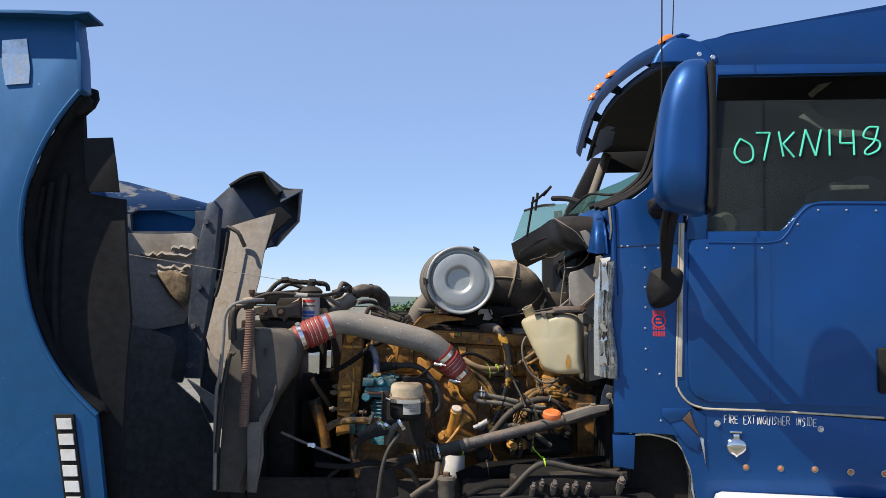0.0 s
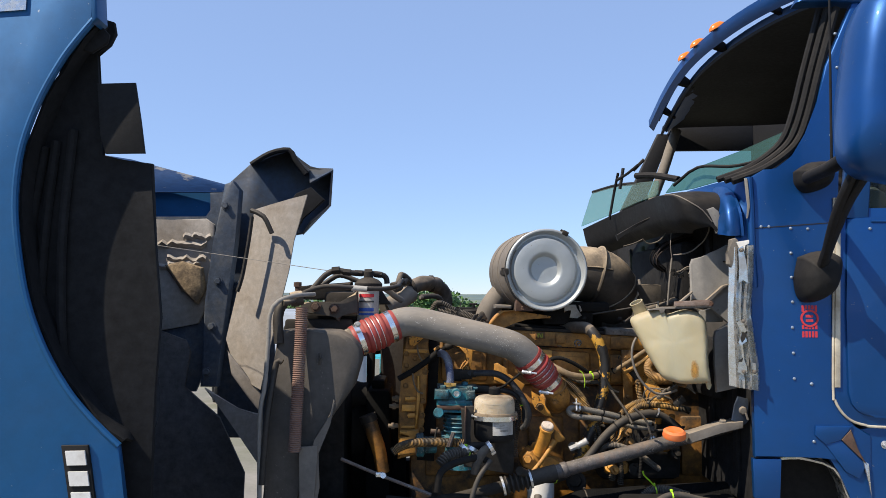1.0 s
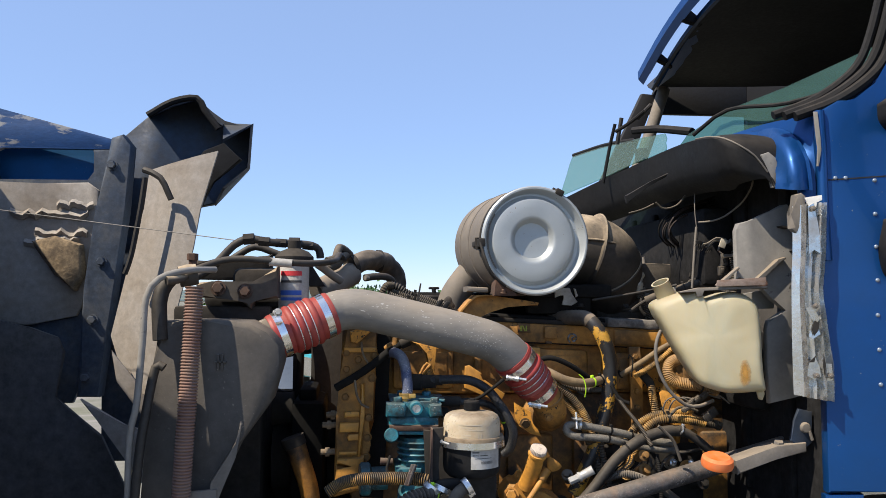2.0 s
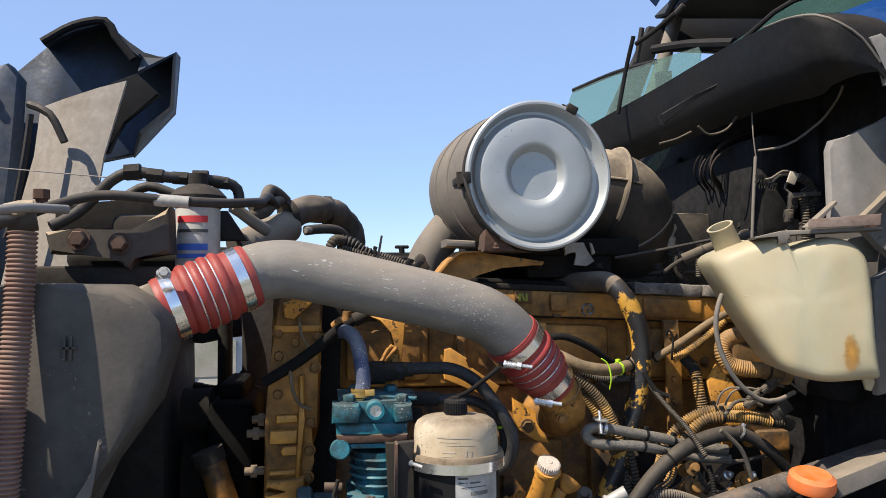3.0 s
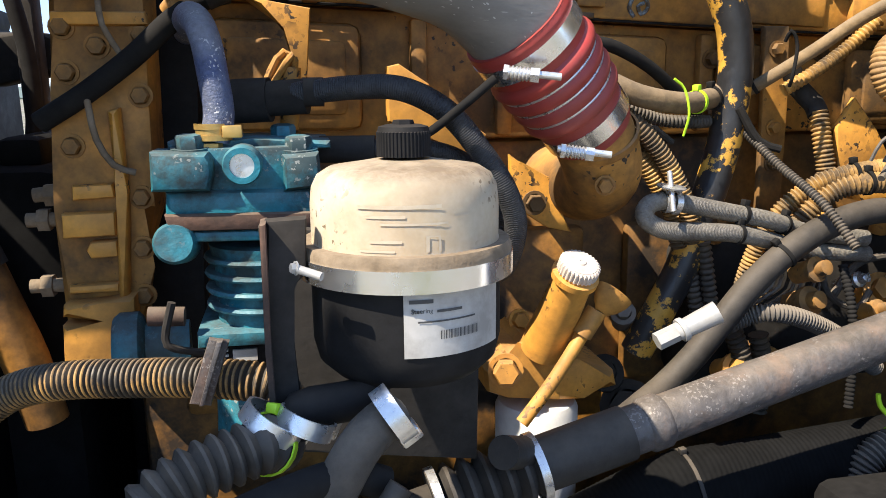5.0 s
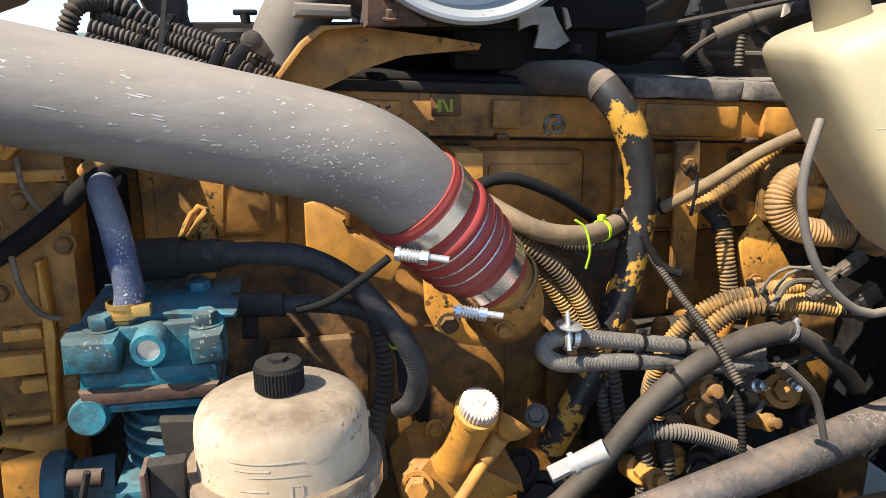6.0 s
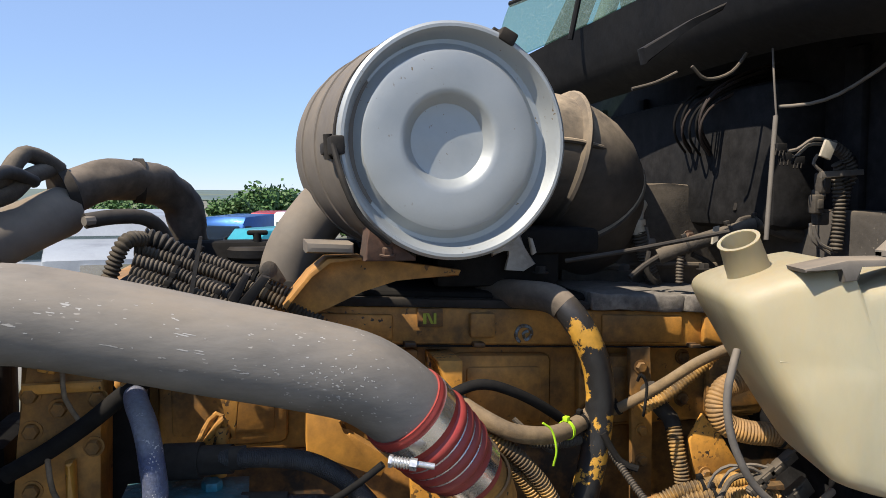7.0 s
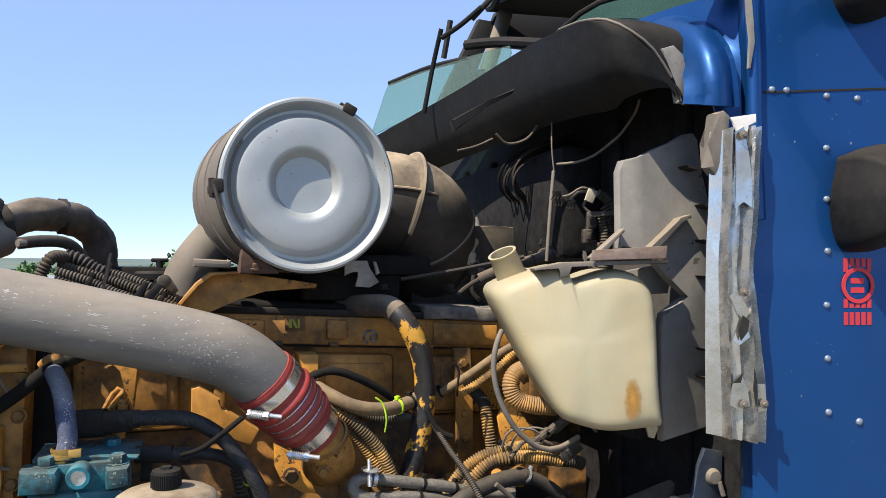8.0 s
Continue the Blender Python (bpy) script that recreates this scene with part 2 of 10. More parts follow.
    dusthose=mat("dusty_cloth_hose", (0.024, 0.022, 0.0195), 0.7, 0, 0.3, 14, 200, 0.3, over=(0.075, 0.064, 0.051), amount=0.45, over_scale=12, sharp=0.2, dust=0.4, mottle=0.25),
    crest=mat("worn_gold_conduit_crest", (0.04, 0.032, 0.022), 0.5, 0, 0.3, 12, 90, 0.1, over=(0.36, 0.20, 0.055), amount=0.3, over_scale=22, sharp=0.08, dust=0.3, mottle=0.3),
    oldloom=mat("grimy_black_and_yellow_conduit", (0.022, 0.019, 0.016), 0.55, 0, 0.3, 12, 90, 0.1, over=(0.05, 0.038, 0.022), amount=0.38, over_scale=14, sharp=0.1, dust=0.2),
    dusty=mat("dusty_black_tank", (0.036, 0.034, 0.033), 0.6, 0, 0.3, 5, 110, 0.2, over=(0.085, 0.078, 0.07), amount=0.5, over_scale=3.5, sharp=0.25, over_rough=0.85, specks=(0.16, 0.145, 0.12), speck_amount=0.3, speck_scale=140, spec=0.3, dust=0.35, mottle=0.2),
    brass=mat("worn_brass", (0.5, 0.32, 0.1), 0.4, 0.6, 0.2, 20, 160, 0.05),
    cabin=mat("dark_cab_trim", (0.014, 0.014, 0.0155), 0.8, 0, 0.3, 6, 60, 0.2),
    seatgrey=mat("grey_seat_cloth", (0.12, 0.13, 0.12), 0.9, 0, 0.2, 8, 120, 0.2),
    ivory=mat("old_white_plastic", (0.5, 0.46, 0.37), 0.5, 0, 0.12, 12, 100, 0.05, over=(0.3, 0.26, 0.2), amount=0.3, over_scale=14, sharp=0.15),
    gravel=mat("dusty_gravel", (0.2, 0.185, 0.16), 0.95, 0, 0.25, 0.5, 14, 0.6, over=(0.1, 0.11, 0.05), amount=0.3, over_scale=0.15, sharp=0.1),
    wood=mat("tree_bark", (0.09, 0.07, 0.05), 0.9, 0, 0.3, 3, 20, 0.5),
    leaf=mat("green_leaves", (0.045, 0.1, 0.02), 0.6, 0, 0.45, 0.6, 5, 0.0),
    # forest green greyed toward blue: distance haze is mixed into the colour
    hill=mat("far_forest_hazed", (0.085, 0.12, 0.115), 0.95, 0, 0.3, 0.01, 0.06, 0.0, over=(0.13, 0.155, 0.11), amount=0.3, over_scale=0.008, sharp=0.05),
    redpaint=mat("red_truck_paint", (0.4, 0.02, 0.03), 0.35, 0.1, 0.15, 2, 30, 0.02, coat=0.4),
    tealpaint=mat("turquoise_truck_paint", (0.03, 0.3, 0.36), 0.35, 0.1, 0.15, 2, 30, 0.02, coat=0.4),
    tyre=mat("tyre_rubber", (0.02, 0.02, 0.02), 0.8, 0, 0.3, 6, 40, 0.3),
    hoodblue=mat("faded_blue_hood_paint", (0.003, 0.088, 0.235), 0.4, 0.5, 0.12, 3, 300, 0.03, over=(0.005, 0.066, 0.175), amount=0.35, over_scale=3, sharp=0.25, over_metal=0.45, coat=0.22, specks=(0.2, 0.24, 0.3), speck_amount=0.1, speck_scale=110, mottle=0.08),
    board=mat("weathered_grey_board", (0.17, 0.165, 0.158), 0.7, 0, 0.15, 5, 90, 0.12, over=(0.25, 0.235, 0.21), amount=0.35, over_scale=4, sharp=0.22, mottle=0.14, specks=(0.08, 0.075, 0.07), speck_amount=0.35, speck_scale=60),
    farliner=mat("dusty_far_liner", (0.052, 0.053, 0.058), 0.85, 0, 0.3, 5, 50, 0.3, over=(0.08, 0.075, 0.068), amount=0.4, over_scale=3, sharp=0.2, mottle=0.35),
    slate=mat("scraped_slate_blue_fibreglass", (0.042, 0.058, 0.084), 0.6, 0, 0.3, 6, 80, 0.15, over=(0.095, 0.099, 0.102), amount=0.24, over_scale=6, sharp=0.1, mottle=0.3),
    fenderblue=mat("dirty_dark_blue_fender", (0.012, 0.028, 0.058), 0.55, 0, 0.3, 6, 80, 0.15, over=(0.035, 0.037, 0.04), amount=0.28, over_scale=5, sharp=0.12, mottle=0.3),
    chalk=mat("pale_blue_chalk", (0.22, 0.27, 0.30), 0.9, 0, 0.3, 60, 200, 0.05, over=(0.10, 0.07, 0.04), amount=0.45, over_scale=120, sharp=0.1),
    lime_dull=mat("dull_yellow_green_paint", (0.30, 0.33, 0.03), 0.6, 0, 0.2, 40, 150, 0.03),
    ledge=mat("dust_caked_metal", (0.075, 0.068, 0.060), 0.85, 0, 0.35, 14, 90, 0.5, over=(0.20, 0.18, 0.155), amount=0.45, over_scale=16, sharp=0.1, mottle=0.35, dust=0.6, dusty=(0.26, 0.235, 0.205)),
    duct=mat("tan_corrugated_duct", (0.40, 0.225, 0.075), 0.5, 0, 0.2, 12, 90, 0.1, over=(0.14, 0.085, 0.04), amount=0.36, over_scale=14, sharp=0.14, dust=0.2, mottle=0.2),
    # darker than rubber: shade on the duct and drive housing is in the colour
    shadedblack=mat("shaded_matt_black", (0.006, 0.006, 0.006), 0.85, 0, 0.3, 8, 60, 0.15, spec=0.1, mottle=0.3),
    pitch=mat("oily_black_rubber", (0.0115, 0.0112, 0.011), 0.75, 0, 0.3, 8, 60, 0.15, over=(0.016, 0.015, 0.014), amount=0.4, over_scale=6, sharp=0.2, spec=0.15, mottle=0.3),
    tanhose=mat("dusty_brown_hose", (0.075, 0.05, 0.027), 0.7, 0, 0.3, 14, 160, 0.25, over=(0.22, 0.15, 0.075), amount=0.45, over_scale=10, sharp=0.2, dust=0.4, mottle=0.25),
    smudge=mat("smudged_cream_plastic", (0.38, 0.30, 0.20), 0.55, 0, 0.2, 30, 120, 0.1, over=(0.50, 0.43, 0.32), amount=0.6, over_scale=70, sharp=0.2),
    darkwire=mat("dark_red_brown_wire", (0.022, 0.012, 0.011), 0.6, 0, 0.3, 14, 120, 0.05, over=(0.035, 0.026, 0.022), amount=0.4, over_scale=14, sharp=0.2),
    dulltruck=mat("dull_white_truck_paint", (0.36, 0.39, 0.42), 0.4, 0, 0.15, 2, 30, 0.02, over=(0.2, 0.22, 0.25), amount=0.4, over_scale=1.0, sharp=0.2),
    polish=mat("polished_steel_band", (0.80, 0.80, 0.79), 0.22, 0.95, 0.03, 6, 40, 0.0),
    blackpipe=mat("dusty_black_wrapped_pipe", (0.022, 0.020, 0.019), 0.6, 0, 0.3, 8, 60, 0.35, over=(0.085, 0.07, 0.055), amount=0.42, over_scale=7, sharp=0.12, dust=0.65, dusty=(0.30, 0.24, 0.18), mottle=0.35),
    sootwall=mat("soot_black_firewall", (0.0125, 0.0127, 0.0135), 0.8, 0, 0.4, 6, 40, 0.4, over=(0.021, 0.0205, 0.021), amount=0.36, over_scale=9, sharp=0.16, spec=0.15, mottle=0.4),
    rivet=mat("dull_rivet", (0.20, 0.25, 0.32), 0.4, 0.4, 0.2, 40, 200, 0.05, over=(0.2, 0.13, 0.10), amount=0.12, over_scale=6, sharp=0.05),
    grime=mat("brown_grime", (0.12, 0.085, 0.05), 0.85, 0, 0.35, 14, 120, 0.35, over=(0.22, 0.17, 0.115), amount=0.45, over_scale=18, sharp=0.12, mottle=0.2),
    greyloom=mat("grey_loom_conduit", (0.066, 0.062, 0.058), 0.55, 0, 0.3, 12, 90, 0.1, over=(0.11, 0.097, 0.082), amount=0.4, over_scale=12, sharp=0.15, dust=0.5),
)


def screen_mat(name, tint, cracks, haze=(0.08, 0.16, 0.14), least=0.15, most=0.4):
    """Tinted sheet glass that lets light straight through; the shattered one has a net of pale cracks."""
    m = bpy.data.materials.new(name)
    m.use_nodes = True
    nt = m.node_tree
    N, L = nt.nodes.new, nt.links.new
    out = nt.nodes["Material Output"]
    body = nt.nodes["Principled BSDF"]
    body.inputs["Base Color"].default_value = (0.34, 0.44, 0.41, 1) if cracks else (*haze, 1)
    body.inputs["Roughness"].default_value = 0.12
    thin = N("ShaderNodeBsdfTransparent")
    thin.inputs[0].default_value = (*tint, 1)
    co = N("ShaderNodeTexCoord")
    if cracks:
        cell = N("ShaderNodeTexVoronoi")
        cell.feature = "DISTANCE_TO_EDGE"
        cell.inputs["Scale"].default_value = 85.0
        L(co.outputs["Object"], cell.inputs["Vector"])
        r = N("ShaderNodeMapRange")
        r.inputs["From Min"].default_value, r.inputs["From Max"].default_value = 0.0, 0.05
        r.inputs["To Min"].default_value, r.inputs["To Max"].default_value = 0.36, 0.14
        L(cell.outputs["Distance"], r.inputs["Value"])
    else:
        cell = N("ShaderNodeTexNoise")
        cell.inputs["Scale"].default_value = 6.0
        L(co.outputs["Object"], cell.inputs["Vector"])
        r = N("ShaderNodeMapRange")
        r.inputs["To Min"].default_value, r.inputs["To Max"].default_value = least, most
        L(cell.outputs["Fac"], r.inputs["Value"])
    mix = N("ShaderNodeMixShader")
    L(r.outputs[0], mix.inputs[0])
    L(thin.outputs[0], mix.inputs[1])
    L(body.outputs[0], mix.inputs[2])
    L(mix.outputs[0], out.inputs["Surface"])
    return m


def stain_mat(name, colour, strength):
    """A soft-edged stain: full in the middle, fading unevenly to nothing at its rim."""
    m = bpy.data.materials.new(name)
    m.use_nodes = True
    nt = m.node_tree
    N, L = nt.nodes.new, nt.links.new
    bsdf = nt.nodes["Principled BSDF"]
    bsdf.inputs["Base Color"].default_value = (*colour, 1)
    bsdf.inputs["Roughness"].default_value = 0.55
    co = N("ShaderNodeTexCoord")
    mp = N("ShaderNodeMapping")
    mp.inputs["Location"].default_value = (-1, 0, -1)
    mp.inputs["Scale"].default_value = (2, 0, 2)
    L(co.outputs["Generated"], mp.inputs[0])
    far = N("ShaderNodeVectorMath")
    far.operation = "LENGTH"
    L(mp.outputs[0], far.inputs[0])
    cloud = N("ShaderNodeTexNoise")
    cloud.inputs["Scale"].default_value, cloud.inputs["Detail"].default_value = 90.0, 4.0
    L(co.outputs["Object"], cloud.inputs["Vector"])
    add = N("ShaderNodeMath")
    add.operation = "MULTIPLY_ADD"
    L(cloud.outputs["Fac"], add.inputs[0])
    add.inputs[1].default_value = 0.6
    L(far.outputs["Value"], add.inputs[2])
    r = N("ShaderNodeMapRange")
    r.inputs["From Min"].default_value, r.inputs["From Max"].default_value = 1.25, 0.35
    r.inputs["To Max"].default_value = strength
    L(add.outputs[0], r.inputs["Value"])
    L(r.outputs[0], bsdf.inputs["Alpha"])
    return m


M["weep"] = stain_mat("orange_brown_weep", (0.42, 0.22, 0.045), 0.9)
M["cracked"] = screen_mat("shattered_green_glass", (0.52, 0.70, 0.64), True)
M["screen"] = screen_mat("dusty_green_glass", (0.42, 0.6, 0.53), False)
M["glass"] = screen_mat("smoked_glass", (0.55, 0.61, 0.60), False, (0.075, 0.085, 0.085), 0.08, 0.26)


# ---- building tools ----
def thing(name, at, label, category, group="", kind=""):
    ob = new(name)
    ob.empty_display_size = 0.05
    ob.location = at
    return tagged(ob, label, category, group, kind)


def part(name, bm, material, parent=None, label="", smooth=40):
    me = bpy.data.meshes.new(name)
    bmesh.ops.recalc_face_normals(bm, faces=bm.faces)
    bm.to_mesh(me)
    bm.free()
    me.materials.append(M[material])
    if smooth:
        me.polygons.foreach_set("use_smooth", [True] * len(me.polygons))
        me.set_sharp_from_angle(angle=radians(smooth))
    ob = new(name, me)
    if parent is not None:
        ob.parent = parent
        root = Matrix.Identity(4)
        p = parent
        while p is not None:
            root = p.matrix_basis @ root if p.parent is None else p.matrix_parent_inverse @ p.matrix_basis @ root
            p = p.parent
        ob.matrix_parent_inverse = root.inverted()
    return tagged(ob, label)


def solo(name, bm, material, label, category, group="", kind="", smooth=40):
    return tagged(part(name, bm, material, None, label, smooth), label, category, group, kind)


def spline(pts, step=0.012):
    """Catmull-Rom through the points, in even steps."""
    p = [Vector(q) for q in pts]
    if len(p) == 2:
        p = [p[0], p[0].lerp(p[1], 0.5), p[1]]
    e = [p[0] * 2 - p[1]] + p + [p[-1] * 2 - p[-2]]
    out = []
    for a, b, c, d in zip(e, e[1:], e[2:], e[3:]):
        n = max(2, int((c - b).length / step))
        for k in range(n):
            t = k / n
            out.append(0.5 * (2 * b + (c - a) * t + (2 * a - 5 * b + 4 * c - d) * t * t + (3 * b - a - 3 * c + d) * t ** 3))
    return out + [p[-1]]


def sweep(bm, path, radius, segs=14, caps=True, flat=1.0):
    """A round skin along the path; radius is a number or a function of the length so far."""
    path = [Vector(q) for q in path]
    tang = [(path[min(i + 1, len(path) - 1)] - path[max(i - 1, 0)]).normalized() for i in range(len(path))]
    up = tang[0].orthogonal().normalized()
    rings, run = [], 0.0
    for i, (c, t) in enumerate(zip(path, tang)):
        if i:
            run += (c - path[i - 1]).length
        up = (up - t * up.dot(t)).normalized()
        side = t.cross(up)
        r = radius(run) if callable(radius) else radius
        rings.append([bm.verts.new(c + r * (math.cos(a) * up + flat * math.sin(a) * side)) for a in (2 * math.pi * k / segs for k in range(segs))])
    for a, b in zip(rings, rings[1:]):
        for k in range(segs):
            bm.faces.new((a[k], a[(k + 1) % segs], b[(k + 1) % segs], b[k]))
    if caps:
        bm.faces.new(rings[0][::-1])
        bm.faces.new(rings[-1])
    return bm


def tube(pts, r, segs=14, step=0.012, bm=None):
    return sweep(bm or bmesh.new(), spline(pts, step), r, segs)


def ribbed(pts, r, pitch=0.0065, depth=0.2, segs=14, bm=None):
    """A corrugated conduit, its rings evenly spaced along the way."""
    fine = spline(pts, 0.004)
    run = [0.0]
    for a, b in zip(fine, fine[1:]):
        run.append(run[-1] + (b - a).length)
    n, path, k = int(run[-1] / pitch * 5), [], 0
    for i in range(n + 1):
        s = i * pitch / 5
        while k < len(run) - 2 and run[k + 1] < s:
            k += 1
        path.append(fine[k].lerp(fine[k + 1], min(1.0, (s - run[k]) / max(1e-9, run[k + 1] - run[k]))))
    wave = (1.0, 1.0, 1 - 0.5 * depth, 1 - depth, 1 - 0.5 * depth)
    bm = bm or bmesh.new()
    tang = [(path[min(i + 3, n)] - path[max(i - 3, 0)]).normalized() for i in range(n + 1)]
    up = tang[0].orthogonal().normalized()
    rings = []
    for i, (c, w) in enumerate(zip(path, tang)):
        up = (up - w * up.dot(w)).normalized()
        side, rr = w.cross(up), r * wave[i % 5]
        rings.append([bm.verts.new(c + rr * (math.cos(a) * up + math.sin(a) * side)) for a in (2 * math.pi * j / segs for j in range(segs))])
    for a, b in zip(rings, rings[1:]):
        for j in range(segs):
            bm.faces.new((a[j], a[(j + 1) % segs], b[(j + 1) % segs], b[j]))
    bm.faces.new(rings[0][::-1])
    bm.faces.new(rings[-1])
    return bm


def lathe(bm, profile, m=None, segs=40):
    """Turns a profile of (radius, height) about z, then lays it by m."""
    m = m or Matrix.Identity(4)
    rings = []
    for r, z in profile:
        if r < 1e-5:
            rings.append([bm.verts.new(m @ Vector((0, 0, z)))])
        else:
            rings.append([bm.verts.new(m @ Vector((r * math.cos(2 * math.pi * k / segs), r * math.sin(2 * math.pi * k / segs), z))) for k in range(segs)])
    for a, b in zip(rings, rings[1:]):
        for k in range(segs):
            j = (k + 1) % segs
            q = ([a[0]] if len(a) == 1 else [a[k], a[j]]) + ([b[0]] if len(b) == 1 else [b[j], b[k]])
            if len(q) > 2:
                bm.faces.new(q)
    return bm


def box(bm, x0, x1, y0, y1, z0, z1, bevel=0.004, m=None):
    m = m or Matrix.Identity(4)
    r = bmesh.ops.create_cube(bm, size=1.0, matrix=m @ Matrix.Translation(((x0 + x1) / 2, (y0 + y1) / 2, (z0 + z1) / 2)) @ Matrix.Diagonal((x1 - x0, y1 - y0, z1 - z0, 1)))
    if bevel:
        es = list({e for v in r["verts"] for e in v.link_edges})
        bmesh.ops.bevel(bm, geom=es, offset=bevel, segments=2, affect="EDGES", profile=0.5)
    return bm


def slab(bm, poly, y0, y1, m=None, bevel=0.0, round_to=0):
    """A plate: a polygon of (x, z) between the depths y0 and y1, laid by m."""
    m = m or Matrix.Identity(4)
    if round_to:
        poly = [(v.x, v.z) for v in spline([(x, 0, z) for x, z in poly], round_to)]
    a = [bm.verts.new(m @ Vector((x, y0, z))) for x, z in poly]
    b = [bm.verts.new(m @ Vector((x, y1, z))) for x, z in poly]
    n, faces = len(poly), []
    faces.append(bm.faces.new(a))
    faces.append(bm.faces.new(b[::-1]))
    for k in range(n):
        faces.append(bm.faces.new((a[k], b[k], b[(k + 1) % n], a[(k + 1) % n])))
    if bevel:
        es = list({e for f in faces[:2] for e in f.edges})
        bmesh.ops.bevel(bm, geom=es, offset=bevel, segments=2, affect="EDGES", profile=0.5, clamp_overlap=True)
    return bm


def pillow(bm, poly, rings, m, step=0.02):
    """A rounded shell: the outline at several depths, each drawn in by its share, closed at both ends."""
    loop = spline([(x, 0, z) for x, z in list(poly) + [poly[0]]], step)[:-1]
    c = sum(loop, Vector()) / len(loop)
    rows = []
    for depth, share in rings:
        rows.append([bm.verts.new(m @ Vector((c.x + (v.x - c.x) * share, depth, c.z + (v.z - c.z) * share))) for v in loop])
    n = len(loop)
    for a, b in zip(rows, rows[1:]):
        for k in range(n):
            bm.faces.new((a[k], a[(k + 1) % n], b[(k + 1) % n], b[k]))
    for row in (rows[0], rows[-1]):
        bm.faces.new(row)
    return bm


def aim(at, way):
    """A pose at a point with z along the way."""
    return Matrix.Translation(at) @ Vector(way).to_track_quat("Z", "Y").to_matrix().to_4x4()


def rod(bm, a, b, r, segs=12, r2=None):
    a, b = Vector(a), Vector(b)
    h = (b - a).length
    return lathe(bm, [(0, 0), (r, 0), (r2 or r, h), (0, h)], aim(a, b - a), segs)


def hexbolt(bm, at, way, r=0.011):
    """A bolt head with its washer."""
    m = aim(at, way)
    lathe(bm, [(0, 0), (r * 1.35, 0), (r * 1.35, r * 0.25), (r, r * 0.25)], m, 16)
    lathe(bm, [(r, r * 0.2), (r, r * 0.95), (r * 0.86, r * 1.15), (0, r * 1.15)], m, 6)
    return bm


def knurled(bm, r, n, deep, z0, z1, m):
    """A short drum with n ridges round its edge."""
    rows = []
    for z, k in ((z0, 1.0), (z1, 1.0), (z1 + deep * 0.8, 0.93)):
        rows.append([bm.verts.new(m @ Vector(((r + (deep if j % 4 < 2 else 0)) * k * math.cos(2 * math.pi * j / (4 * n)), (r + (deep if j % 4 < 2 else 0)) * k * math.sin(2 * math.pi * j / (4 * n)), z))) for j in range(4 * n)])
    for a, b in zip(rows, rows[1:]):
        for j in range(4 * n):
            i = (j + 1) % (4 * n)
            bm.faces.new((a[j], a[i], b[i], b[j]))
    bm.faces.new(rows[0][::-1])
    bm.faces.new(rows[-1])
    return bm


def dome(bm, at, way, r=0.007):
    """A rivet head."""
    return lathe(bm, [(r, -0.001), (r * 0.9, r * 0.3), (r * 0.5, r * 0.55), (0, r * 0.62)], aim(at, way), 10)


def band(bm, path, r, width, thick=0.002, segs=36):
    """A flat clamp band round a path's point: path is (centre, way)."""
    c, w = path
    return lathe(bm, [(r, -width / 2), (r + thick, -width / 2), (r + thick, width / 2), (r, width / 2)], aim(c, w), segs)


def crumple(bm, amount, scale, seed=0.0):
    for v in bm.verts:
        p = v.co * scale + Vector((seed, seed * 2, 0))
        v.co += amount * Vector((noise.noise(p), noise.noise(p + Vector((9, 0, 0))), noise.noise(p + Vector((0, 7, 0)))))
    return bm


def sheet(bm, rows, thick=0.006):
    """A curved panel through rows of points, given a thickness."""
    grid = [[bm.verts.new(p) for p in row] for row in rows]
    faces = [bm.faces.new((a[k], a[k + 1], b[k + 1], b[k])) for a, b in zip(grid, grid[1:]) for k in range(len(a) - 1)]
    bmesh.ops.recalc_face_normals(bm, faces=faces)
    bmesh.ops.solidify(bm, geom=faces, thickness=thick)
    return bm


def words(name, text, size, m, material, parent, label, shear=0.0, weight=0.0, spacing=1.0):
    cu = bpy.data.curves.new(name, "FONT")
    cu.body, cu.size, cu.extrude, cu.shear, cu.offset, cu.space_character = text, size, 0.0006, shear, weight, spacing
    cu.materials.append(M[material])
    ob = new(name, cu)
    ob.parent = parent
    ob.matrix_parent_inverse = parent.matrix_basis.inverted()
    ob.matrix_basis = m
    return tagged(ob, label)


# strokes of hand-drawn capitals on a grid five wide and seven high; a tilde marks a rounded stroke
STROKES = {"0": "~26 14 12 20 41 44 26", "7": "06 46 20", "K": "06 10|46 13 40", "N": "00 16 30 46", "1": "26 20", "4": "06 03 43|46 40",
           "8": "~46 16 04 43 41 10 01 33 46", "F": "06 00|06 46|03 33", "I": "26 20", "R": "00 06 36 44 33 03|13 40", "E": "46 06 00 40|03 33",
           "X": "06 40|46 00", "T": "06 46|26 20", "G": "~46 15 02 10 30 42|42 22", "U": "~06 01 20 31 46", "S": "~45 26 04 23 31 10 00",
           "H": "06 00|46 40|03 43", "D": "~06 36 43 30 00|06 00"}


